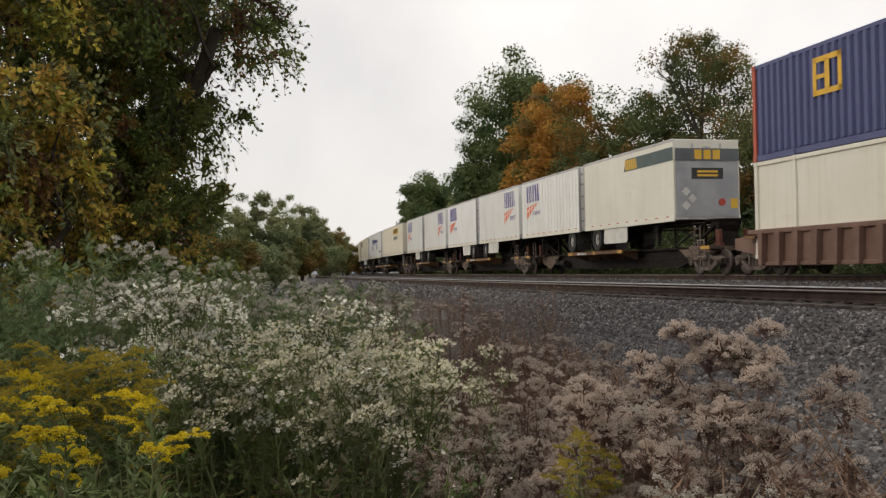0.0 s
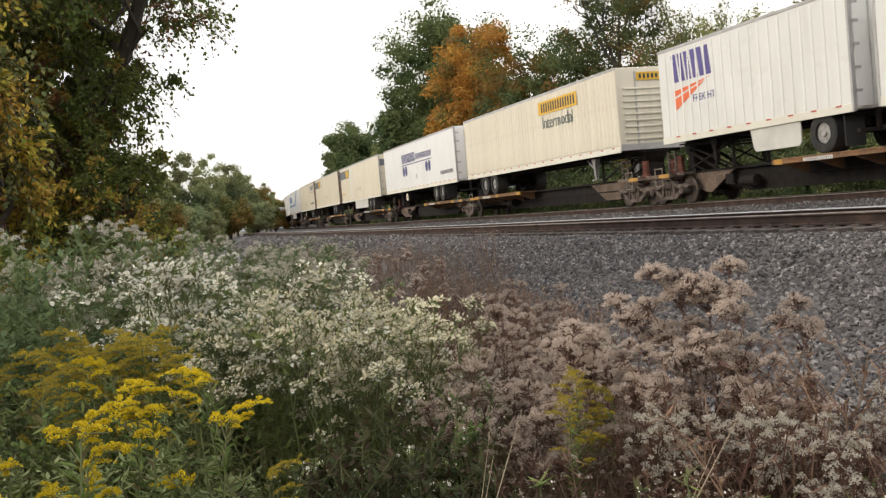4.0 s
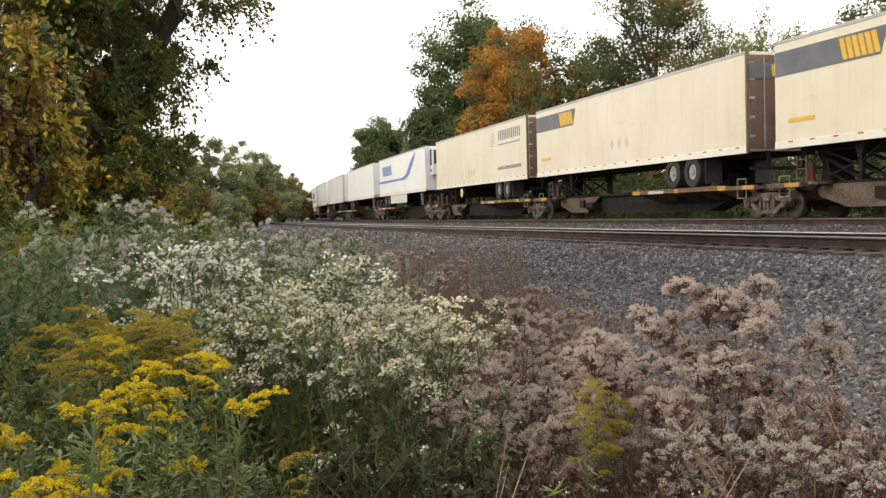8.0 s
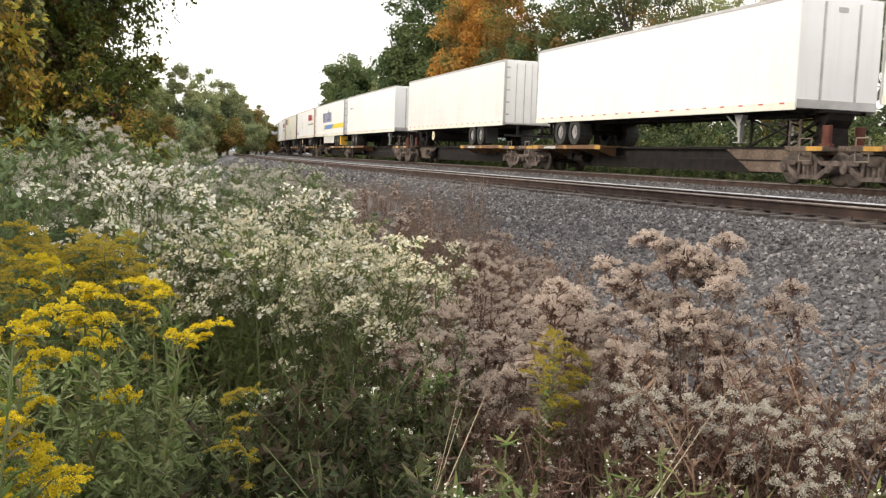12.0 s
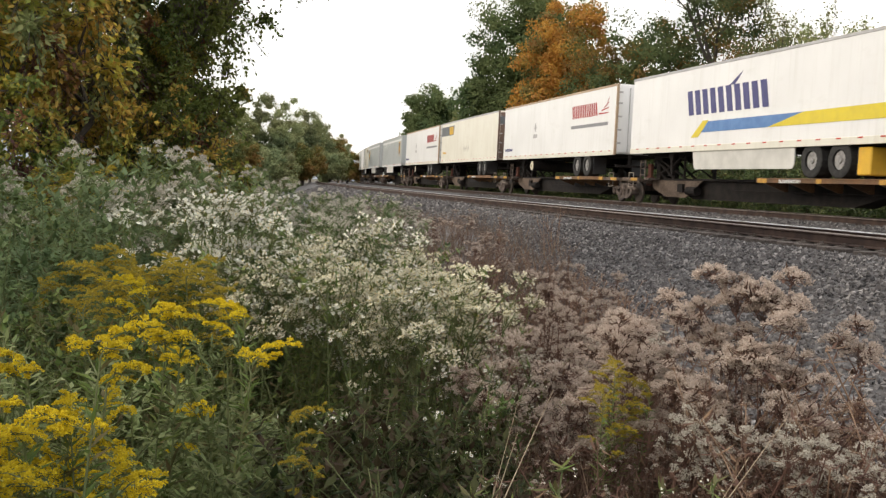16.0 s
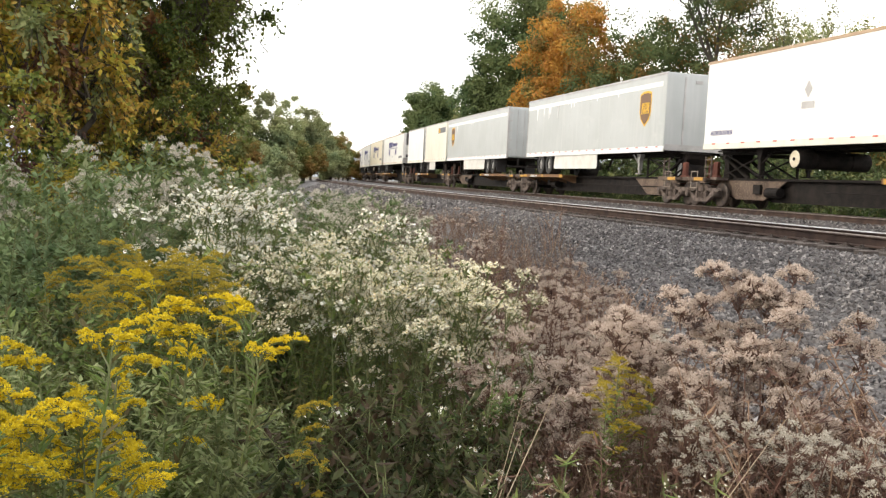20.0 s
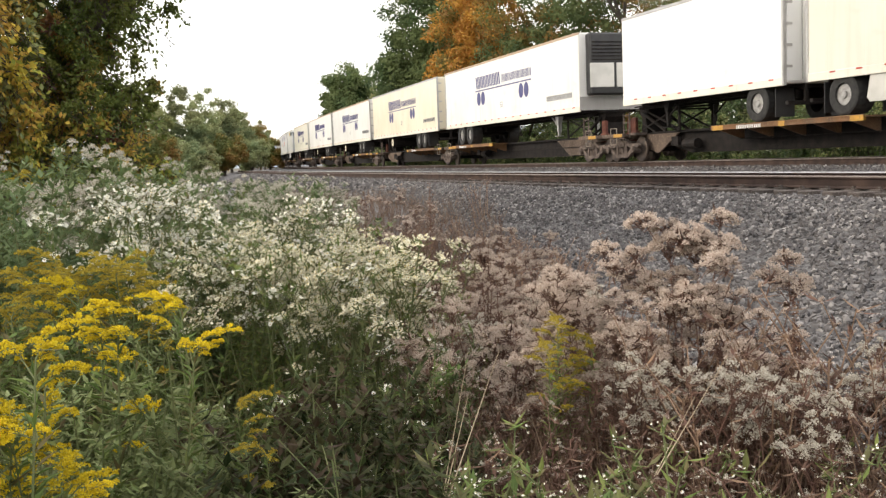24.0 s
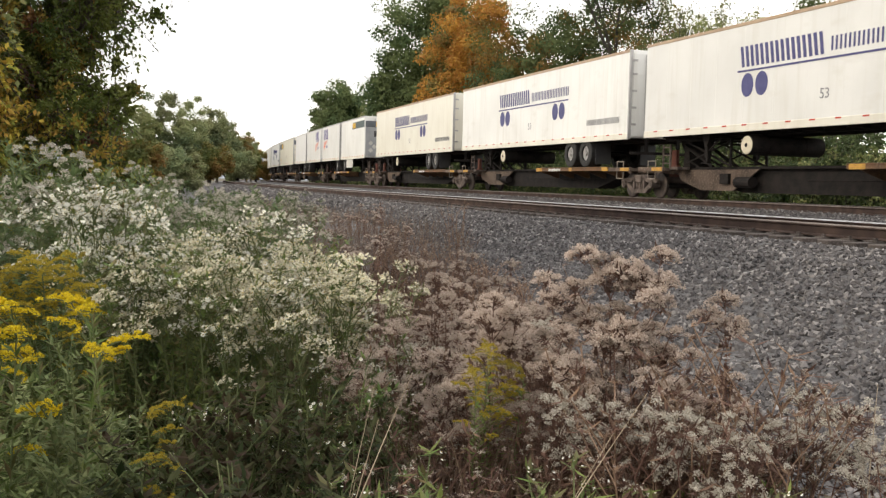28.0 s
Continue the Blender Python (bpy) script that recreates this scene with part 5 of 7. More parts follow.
    for j, (a, b, nose, pups) in enumerate(spans):
        lo = (spans[j - 1][1] + a) / 2 if j else 29.6
        hi = (spans[j + 1][0] + b) / 2 if j + 1 < len(spans) else b + 1.2
        wide = j == 0 or a - spans[j - 1][1] > 2.6
        last = j + 1 == len(spans) or spans[j + 1][0] - b > 2.6
        platform(lo, hi, nose, pups, both_ends=last, yellow=j % 3 != 2, gapend=wide, named=j == 5)


build_train()


# ---- plants ----
def unit(v):
    return v / np.maximum(1e-9, np.linalg.norm(v, axis=-1, keepdims=True))


def blades(pos, way, up, length, width, fold=0.0):
    """One diamond leaf a row: base at pos, along way, its width across up."""
    way = unit(way)
    side = unit(np.cross(way, up))
    nrm = np.cross(side, way)
    L, W = np.asarray(length)[:, None], np.asarray(width)[:, None]
    mid = pos + way * L * 0.45 + nrm * L * fold
    v = np.stack([pos, mid + side * W, pos + way * L, mid - side * W], axis=1)
    f = np.arange(len(pos) * 4).reshape(-1, 4)
    return v.reshape(-1, 3), f


def mixed_mesh(name, chunks, material, parent):
    vs, fs, k = [], [], 0
    for v, f in chunks:
        vs.append(v)
        fs += (np.asarray(f) + k).tolist()
        k += len(v)
    ob = soup(name, np.concatenate(vs), fs, material, parent)
    return tagged(ob, kind="" if name in ("trunk", "stalk") else "stuff")


def tubes(segments, sides=5):
    """Tapered tubes from (p, q, r1, r2) rows."""
    vs, fs = [], []
    for p, q, r1, r2 in segments:
        p, q = np.array(p, float), np.array(q, float)
        d = unit(q - p)
        a = unit(np.cross(d, [0.31, 0.2, 0.93] if abs(d[2]) < 0.8 else [1.0, 0.1, 0]))
        b = np.cross(d, a)
        k = len(vs)
        for c, r in ((p, r1), (q, r2)):
            for i in range(sides):
                t = 2 * math.pi * i / sides
                vs.append(c + r * (a * math.cos(t) + b * math.sin(t)))
        for i in range(sides):
            j = (i + 1) % sides
            fs.append((k + i, k + j, k + sides + j, k + sides + i))
    return np.array(vs), fs


def rand_dirs(rng, n, flat=1.0):
    v = rng.normal(size=(n, 3))
    v[:, 2] *= flat
    return unit(v)


def goldenrod(seed, h, old=False, stems=2, size=1.0):
    """Leafy stems that nod over in plumes of short arching fingers set with tiny florets."""
    rng = np.random.default_rng(seed)
    e = tagged(new("goldenrod"), "faded ochre goldenrod in the weeds" if old else "bright yellow flowering goldenrod with narrow green leaves", "wildflower", group="goldenrods")
    seg, leaf, bloom = [], [], []
    up = np.array([0, 0, 1.0])

    def plume(root, way, ln, fingers):
        """A nodding axis from root, with fingers on its upper side."""
        at = lambda u: root + way * ln * (0.25 * u + 0.75 * u * u) + up * ln * (0.95 * u - 0.6 * u * u)
        for a, b in ((0, 0.35), (0.35, 0.7), (0.7, 1.0)):
            seg.append((at(a), at(b), 0.0022 - 0.0012 * a, 0.0022 - 0.0012 * b))
        across = np.cross(way, up)
        for k in range(fingers):
            u = (k + rng.random()) / fingers
            r0 = at(u)
            d = unit(across * rng.normal(0, 0.75) + way * rng.uniform(0.1, 1.0) + up * rng.uniform(0.1, 0.5))
            fl = ln * (0.52 - 0.34 * u) * rng.uniform(0.7, 1.2)
            m = int(30 + 900 * fl)
            q = rng.random(m) ** 0.8
            arc = r0 + d * (fl * q)[:, None] + up * (fl * (0.55 * q - 0.75 * q * q))[:, None]
            thick = 0.0062 * (1.15 - q * 0.6)[:, None]
            off = rand_dirs(rng, m)
            off[:, 2] = np.abs(off[:, 2]) * 1.1 - 0.2
            arc = arc + off * rng.random((m, 1)) ** 0.5 * thick
            seg.append((r0, r0 + d * fl + up * fl * -0.2, 0.0011, 0.0007))
            bloom.append(blades(arc, off + rand_dirs(rng, m) * 0.7, rand_dirs(rng, m), rng.uniform(0.0035, 0.0065, m), rng.uniform(0.0016, 0.0028, m)))

    for s in range(stems):
        base = np.array([rng.normal(0, 0.05), rng.normal(0, 0.05), 0])
        hh = (h - 0.07 * size) * (1.0 if s == 0 else rng.uniform(0.84, 0.97))
        lean = np.array([rng.normal(0, 0.05), rng.normal(0, 0.05), 1.0])
        tip = base + lean * hh + [rng.normal(0, 0.03), rng.normal(0, 0.03), 0]
        mid = base + lean * hh * 0.6
        seg += [(base, mid, 0.0046, 0.0036), (mid, tip, 0.0036, 0.002)]
        n = 120
        t = np.linspace(0.15, 0.985, n)
        p = np.where(t[:, None] < 0.6, base + (mid - base) * (t / 0.6)[:, None], mid + (tip - mid) * ((t - 0.6) / 0.4)[:, None])
        d = rand_dirs(rng, n, 0.3) + [0, 0, 0.45]
        leaf.append(blades(p, d, [[0, 0, 1]], rng.uniform(0.05, 0.1, n) * (1.25 - 0.6 * t), rng.uniform(0.0045, 0.0075, n), 0.07))
        fav = rng.uniform(0, 6.28)
        way = np.array([math.cos(fav), math.sin(fav), 0])
        plume(tip, way, 0.12 * size * rng.uniform(0.85, 1.15), 16)
        for k in range(rng.integers(2, 4)):
            az = fav + rng.normal(0, 1.3)
            w2 = np.array([math.cos(az), math.sin(az), 0])
            root = tip - unit(tip - mid) * rng.uniform(0.02, 0.13) * size
            end = root + (w2 * 0.7 + up * 0.7) * rng.uniform(0.02, 0.06) * size
            seg.append((root, end, 0.0018, 0.0014))
            plume(end, w2, 0.075 * size * rng.uniform(0.7, 1.2), 9)
    mixed_mesh("stem", [tubes(seg, 4)], M_STEM_GREEN, e)
    mixed_mesh("foliage", leaf, M_WEED_LEAF, e)
    mixed_mesh("bloom", bloom, M_GOLD_OLD if old else M_GOLD, e)
    return e


def branching(rng, h, stems, spread, branches, low=0.7):
    """Stems with side branches in their upper part: segments and branch tips."""
    seg, tips, axis = [], [], []
    for s in range(stems):
        base = np.array([rng.normal(0, 0.08), rng.normal(0, 0.08), 0])
        lean = np.array([rng.normal(0, 0.14), rng.normal(0, 0.14), 1.0])
        hh = h * rng.uniform(0.8, 1.05)
        tip = base + lean * hh
        mid = base + lean * hh * 0.5 + rng.normal(0, 0.03, 3)
        seg += [(base, mid, 0.005, 0.004), (mid, tip, 0.004, 0.0018)]
        axis.append((base, mid, tip))
        for k in range(branches):
            u = rng.uniform(low, 1.0)
            root = mid + (tip - mid) * max(0, (u - 0.5) / 0.5) if u > 0.5 else base + (mid - base) * u / 0.5
            az = rng.uniform(0, 6.28)
            ln = spread * rng.uniform(0.6, 1.1) * (1.15 - 0.65 * u)
            end = root + np.array([math.cos(az) * ln, math.sin(az) * ln, ln * rng.uniform(0.7, 1.3)])
            seg.append((root, end, 0.0022, 0.0012))
            tips.append((root, end))
        tips.append((mid, tip))
    return seg, tips, axis


def corymbs(rng, h, stems, width, branches, side=2, spread=0.09, low=0.5):
    """Stems that end in flat-topped sprays: segments, spray points (root, end) and axes."""
    seg, tips, axis = [], [], []
    for s in range(stems):
        base = np.array([rng.normal(0, spread), rng.normal(0, spread), 0])
        lean = np.array([rng.normal(0, 0.12), rng.normal(0, 0.12), 1.0])
        tip = base + lean * h * rng.uniform(0.76, 1.0)
        mid = base + (tip - base) * 0.5 + rng.normal(0, 0.025, 3)
        seg += [(base, mid, 0.0045, 0.0038), (mid, tip, 0.0038, 0.002)]
        axis.append((base, mid, tip))
        tops = [(tip, width)]
        for k in range(side):
            root = mid + (tip - mid) * rng.uniform(low, 0.95)
            az, ln = rng.uniform(0, 6.28), rng.uniform(0.1, 0.2)
            end = root + np.array([math.cos(az) * 0.6, math.sin(az) * 0.6, 0.9]) * ln
            seg.append((root, end, 0.0025, 0.0016))
            tops.append((end, width * rng.uniform(0.5, 0.75)))
        for top, w in tops:
            for k in range(max(3, int(branches * (w / width) ** 1.3))):
                az, r = rng.uniform(0, 6.28), w * math.sqrt(rng.random())
                end = top + np.array([math.cos(az) * r, math.sin(az) * r, w * 0.5 - 0.75 * r * r / w + rng.normal(0, w * 0.07)])
                root = top - np.array([0, 0, rng.uniform(0.0, 0.6) * w])
                seg.append((root, end, 0.0016, 0.001))
                tips.append((root, end))
    return seg, tips, axis


def domes(rng, tips, r, k):
    """Small rounded heaps of fluff, one on each tip."""
    c = np.repeat(np.array([end for root, end in tips]), k, axis=0)
    n = len(c)
    rr = np.repeat(rng.uniform(0.65, 1.2, len(tips)), k) * r
    d = rand_dirs(rng, n)
    d[:, 2] = np.abs(d[:, 2]) * 1.15 - 0.3
    p = c + d * rr[:, None] * rng.uniform(0.35, 1.0, (n, 1))
    return blades(p, d * 0.6 + rand_dirs(rng, n) * 1.3, rand_dirs(rng, n), rng.uniform(0.3, 0.62, n) * rr * 0.7, rng.uniform(0.1, 0.19, n) * rr)


def flower_faces(rng, c, r):
    n, k = len(c), 8
    nr = unit(rng.normal(size=(n, 3)) * 0.55 + [-0.15, -0.35, 0.8])
    a = unit(np.cross(nr, rng.normal(size=(n, 3))))
    b = np.cross(nr, a)
    ang = np.arange(k * 2) * math.pi / k
    rad = np.where(np.arange(k * 2) % 2 == 0, 1.0, 0.62)
    pet = c[:, None] + r[:, None, None] * rad[None, :, None] * (a[:, None] * np.cos(ang)[None, :, None] + b[:, None] * np.sin(ang)[None, :, None])
    a6 = np.arange(6) * math.pi / 3
    cen = c[:, None] + nr[:, None] * 0.0025 + 0.3 * r[:, None, None] * (a[:, None] * np.cos(a6)[None, :, None] + b[:, None] * np.sin(a6)[None, :, None])
    return (pet.reshape(-1, 3), np.arange(n * 2 * k).reshape(n, -1)), (cen.reshape(-1, 3), np.arange(n * 6).reshape(n, -1))


def stem_leaves(rng, axis, tips, n_axis, n_tip, size, width):
    p, d = [], []
    for base, mid, tip in axis:
        t = rng.uniform(0.12, 0.95, n_axis)[:, None]
        p.append(base + (tip - base) * t + (mid - (base + tip) / 2) * (1 - abs(2 * t - 1)))
        d.append(rand_dirs(rng, n_axis, 0.4) + [0, 0, 0.25])
    for root, end in tips:
        t = rng.uniform(0.1, 0.9, n_tip)[:, None]
        p.append(root + (end - root) * t)
        d.append(rand_dirs(rng, n_tip, 0.5) + [0, 0, 0.3])
    p, d = np.concatenate(p), np.concatenate(d)
    n = len(p)
    return blades(p, d, [[0, 0, 1]], rng.uniform(0.6, 1.2, n) * size, rng.uniform(0.7, 1.2, n) * width, -0.04)


def aster(seed, h, stems=3, per=6, label="white-flowering aster clump with small green leaves", r=0.009, petal=None):
    rng = np.random.default_rng(seed)
    e = tagged(new("aster"), label, "wildflower", group="white asters")
    seg, tips, axis = corymbs(rng, h - 0.06, stems, 0.075 if per > 2 else 0.06, 8 if per > 2 else 3, 4 if per > 2 else 2)
    ends = np.repeat(np.array([b for a, b in tips]), per, axis=0)
    c = ends + rng.normal(0, 0.013 if per > 2 else 0.019, ends.shape) * [1, 1, 0.5]
    pet, cen = flower_faces(rng, c, rng.uniform(0.6, 1.15, len(c)) * r)
    mixed_mesh("stem", [tubes(seg, 4)], M_STEM_GREEN, e)
    mixed_mesh("foliage", [stem_leaves(rng, axis, tips, 70, 2, 0.055, 0.006)], M_WEED_LEAF, e)
    mixed_mesh("bloom", [pet], petal or M_PETAL, e)
    mixed_mesh("bloom_centre", [cen], M_DISC, e)
    return e


def dried(seed, h, stems=4, branches=12, fluff=None, green=False, label="dried brown weed with fluffy beige seed heads", r=0.02, name="dried_weed", width=0.11, side=2, spread=0.09, low=0.5):
    rng = np.random.default_rng(seed)
    e = tagged(new(name), label, "weed", group="dried weeds" if not green else "grey seeding weeds")
    seg, tips, axis = corymbs(rng, h - 0.05, stems, width, branches, side, spread, low)
    mixed_mesh("stem", [tubes(seg, 4)], M_STEM_GREEN if green else M_STEM_TAN if side == 2 and branches == 1 else M_STEM_BROWN, e)
    mixed_mesh("foliage", [stem_leaves(rng, axis, tips, 55, 1, 0.06 if not green else 0.075, 0.006 if not green else 0.011)], M_WEED_DARK if green else M_DRY_LEAF, e)
    mixed_mesh("seed_fluff", [domes(rng, tips, r, 64 if r > 0.015 else 40)], fluff or M_FLUFF, e)
    return e


def leaf_weed(seed, h, mat, stems=4, size=0.1, label="leafy dark green weed in the thicket", name="leafy_weed"):
    rng = np.random.default_rng(seed)
    e = tagged(new(name), label, "weed", group="leafy green weeds")
    seg, tips, axis = branching(rng, h, stems, 0.3, 6, 0.3)
    mixed_mesh("stem", [tubes(seg, 4)], M_STEM_GREEN, e)
    mixed_mesh("foliage", [stem_leaves(rng, axis, tips, 60, 22, size, size * 0.19)], mat, e)
    return e


def straw_stalk(seed, foot, tip, brown=False):
    rng = np.random.default_rng(seed)
    e = tagged(new("dry_stalk"), "dark brown dock stalk with withered seeds" if brown else "bleached broken straw stalk leaning among the weeds", "dead stalk", group="dry stalks")
    foot, tip = np.array(foot, float), np.array(tip, float)
    e.matrix_basis = Matrix.Translation(foot)
    d = tip - foot
    mid = d * 0.55 + rng.normal(0, 0.02, 3)
    seg = [((0, 0, 0), mid, 0.0026, 0.0022), (mid, d, 0.0022, 0.0008), (mid, mid + d * 0.3 + rng.normal(0, 0.06, 3), 0.0015, 0.0007)]
    mixed_mesh("stalk", [tubes(seg, 5)], M_STEM_BROWN if brown else M_STRAW, e)
    if brown:
        n = 260
        p = mid + (d - mid) * rng.random((n, 1)) + rng.normal(0, 0.006, (n, 3))
        mixed_mesh("seed_spike", [blades(p, rand_dirs(rng, n), rand_dirs(rng, n), rng.uniform(0.006, 0.014, n), rng.uniform(0.003, 0.006, n))], M_DRY_LEAF, e)


def edge_x(y):
    """Where the weeds give way to gravel."""
    return 1.7 + 0.31 * min(y, 20)


def place(kinds, n, zone, seed, gap, keep=1.0, smin=0.85, smax=1.15):
    """Copies of the given plants at seeded places of a zone (a test of x, y inside a box)."""
    rnd = random.Random(seed)
    x0, x1, y0, y1, test = zone
    spots = []
    tries = 0
    while len(spots) < n and tries < n * 60:
        tries += 1
        x, y = rnd.uniform(x0, x1), rnd.uniform(y0, y1)
        if (x - 0.3) ** 2 + (y - 0.3) ** 2 < 1.55 ** 2 or not test(x, y):
            continue
        if any((x - a) ** 2 + (y - b) ** 2 < gap * gap for a, b in spots):
            continue
        spots.append((x, y))
    for x, y in spots:
        k = rnd.choice(kinds)
        s = rnd.uniform(smin, smax)
        copy_thing(k, pose(x, y, ground_height(x, y) - 0.02, rnd.uniform(-6, 6), rnd.uniform(-6, 6), rnd.uniform(0, 360)) @ Matrix.Diagonal((s, s, s, 1)))


def first_at(ob, x, y, turn=0.0, s=1.0):
    ob.matrix_basis = pose(x, y, ground_height(x, y) - 0.02, 0, 0, turn) @ Matrix.Diagonal((s, s, s, 1))
    return ob


def stand(ob, h, spots, seed):
    """Copies of a plant of height h at (x, y, height of its top) spots."""
    rnd = random.Random(seed)
    for x, y, top in spots:
        z = ground_height(x, y) - 0.02
        k = (top - z) / h
        copy_thing(ob, pose(x, y, z, rnd.uniform(-2, 2), rnd.uniform(-2, 2), rnd.uniform(0, 360)) @ Matrix.Diagonal((k, k, k, 1)))


def make_weeds():
    ang = lambda x, y: math.degrees(math.atan2(x - 0.25, y - 0.28))
    far = lambda x, y: math.hypot(x - 0.25, y - 0.28)
    G = [first_at(goldenrod(21, 1.44, stems=1), 0.57, 3.05), first_at(goldenrod(22, 1.4, stems=2), 0.36, 3.0, 80), first_at(goldenrod(23, 1.36, stems=3), 0.12, 2.28, 160)]
    stand(G[0], 1.44, [(0.33, 3.04, 0.48), (0.43, 3.12, 0.48), (0.68, 3.02, 0.43), (0.5, 2.98, 0.3), (0.26, 3.0, 0.4)], 31)
    stand(G[1], 1.4, [(0.0, 2.36, 0.48), (0.15, 2.38, 0.4), (0.24, 2.34, 0.3), (-0.2, 2.5, 0.46), (0.09, 2.3, 0.34)], 32)
    stand(G[2], 1.36, [(0.05, 2.42, 0.38), (-0.05, 2.25, 0.43), (0.19, 2.26, 0.28), (-0.12, 2.34, 0.38)], 33)
    GO = [first_at(goldenrod(24, 1.5, True, 3, 1.3), 0.34, 3.9), first_at(goldenrod(25, 1.46, True, 2, 1.25), 0.1, 3.95, 50)]
    stand(GO[0], 1.5, [(0.0, 4.0, 0.46), (0.1, 4.02, 0.5), (0.24, 4.1, 0.47), (0.42, 4.1, 0.4)], 34)
    stand(GO[1], 1.46, [(0.32, 4.0, 0.45), (0.06, 3.85, 0.38), (0.5, 4.05, 0.36), (-0.12, 4.1, 0.42), (0.74, 3.2, 0.1), (1.77, 3.57, 0.17), (1.72, 3.5, 0.1), (1.84, 3.55, 0.11)], 35)
    place(GO, 4, (-2.2, 0.2, 7.5, 10.5, lambda x, y: ang(x, y) < 3), 35, 0.5, smin=1.15, smax=1.3)
    AM = [first_at(aster(40, 1.0, 3, 1, "half-grown aster with few white flowers"), 1.05, 3.9)]
    A = [first_at(aster(41, 1.66, 4, 4, "tall white daisy-like aster with dark green leaves", 0.012), 0.55, 5.2), first_at(aster(42, 1.6, 4, 4, "tall white daisy-like aster with dark green leaves", 0.0115), 1.0, 5.5, 70)]
    AC = [first_at(aster(43, 1.56, 5, 10, "cream-flowering aster with flat dense sprays", 0.0088, M_CREAM_PETAL), 1.3, 4.75, 140), first_at(aster(44, 1.5, 4, 10, "cream-flowering aster with flat dense sprays", 0.009, M_CREAM_PETAL), 0.8, 4.75, 20)]
    place(A, 17, (0.1, 1.9, 4.9, 6.4, lambda x, y: -0.5 < ang(x, y) < 12.5), 45, 0.2, smin=0.9, smax=1.05)
    place(AC, 21, (0.5, 1.75, 4.2, 5.6, lambda x, y: 5 < ang(x, y) < 17.5), 47, 0.21, smin=0.88, smax=1.04)
    place(A, 6, (0.6, 1.75, 4.2, 5.2, lambda x, y: 5 < ang(x, y) < 17.5), 43, 0.25, smin=0.74, smax=0.86)
    place(AM, 9, (0.7, 1.5, 3.5, 4.3, lambda x, y: 9 < ang(x, y) < 20), 46, 0.19, smin=0.8, smax=1.05)
    AS = [first_at(aster(86, 1.15, 4, 1, "leafy aster going to seed beside the dry weeds"), 1.75, 4.6), first_at(aster(87, 1.05, 4, 1, "leafy aster going to seed beside the dry weeds"), 1.6, 4.2, 60)]
    place(AS, 12, (1.3, 2.3, 3.7, 5.6, lambda x, y: 16.5 < ang(x, y) < 22), 88, 0.2, smin=0.8, smax=1.05)
    AL = [first_at(aster(47, 0.8, 5, 2, "low white aster with green leaves at the front of the weeds", 0.0042), 1.25, 2.45), first_at(aster(48, 0.76, 4, 2, "low white aster with green leaves at the front of the weeds", 0.0045), 1.5, 2.3, 90)]
    place(AL, 15, (0.75, 1.7, 1.95, 2.95, lambda x, y: 17.5 < ang(x, y) < 32 and 2.1 < far(x, y) < 2.75), 49, 0.16, smin=1.12, smax=1.4)
    place(AL, 12, (1.0, 2.4, 1.7, 2.8, lambda x, y: 31 < ang(x, y) < 46), 52, 0.2, smin=1.0, smax=1.3)
    D = [first_at(dried(51, 1.5, 2, 34, r=0.021, width=0.1, side=2, spread=0.05, low=0.86), 2.43, 3.55), first_at(dried(52, 1.22, 4, 18, r=0.021, width=0.1), 2.0, 4.2), first_at(dried(53, 1.16, 4, 15, r=0.021, width=0.09), 1.75, 4.1, 60), first_at(dried(54, 1.08, 5, 15, r=0.02, width=0.09), 2.75, 3.5, 120)]
    stand(D[0], 1.5, [(2.37, 3.64, 0.49), (2.5, 3.5, 0.46), (2.57, 3.46, 0.33), (2.15, 3.74, 0.37), (2.05, 3.77, 0.31), (2.25, 3.66, 0.27), (1.97, 3.84, 0.2)], 50)
    DG = [first_at(dried(55, 1.2, 4, 12, M_FLUFF_GREY, label="dried weed with pale grey seed fluff"), 2.9, 3.0), first_at(dried(56, 1.1, 4, 12, M_FLUFF_GREY, label="dried weed with pale grey seed fluff"), 2.75, 2.75, 40)]
    place(D[1:] + DG[:1], 44, (1.2, 3.9, 2.9, 7.5, lambda x, y: 18.5 < ang(x, y) < 50 and x < edge_x(y) - 0.2 and (far(x, y) > 3.75)), 57, 0.2, smin=0.7, smax=1.0)
    stand(DG[0], 1.2, [(2.02, 3.1, 0.21), (2.3, 2.9, 0.2), (2.36, 2.84, 0.13)], 53)
    DS = [first_at(dried(81, 0.86, 5, 2, label="thin dry brown weed with few seed heads", width=0.045, r=0.008, side=1), 1.7, 2.75), first_at(dried(82, 0.95, 6, 1, M_FLUFF_GREY, label="thin dry brown weed with few seed heads", width=0.045, r=0.008, side=1), 2.1, 2.5, 50), first_at(dried(83, 0.78, 5, 2, label="thin dry brown weed with few seed heads", width=0.045, r=0.008, side=1), 1.4, 3.1, 110)]
    place(DS, 125, (0.9, 3.1, 1.6, 3.9, lambda x, y: 21 < ang(x, y) < 60 and 2.0 < far(x, y) < 4.2 and x < edge_x(y) + 0.15), 58, 0.11, smin=0.75, smax=1.18)
    DT = [first_at(dried(84, 0.8, 7, 1, label="bare rust-brown stalks at the gravel edge", width=0.03, r=0.007, side=2), 2.6, 6.0), first_at(dried(85, 0.7, 8, 1, label="bare rust-brown stalks at the gravel edge", width=0.03, r=0.007, side=2), 2.9, 7.0, 60)]
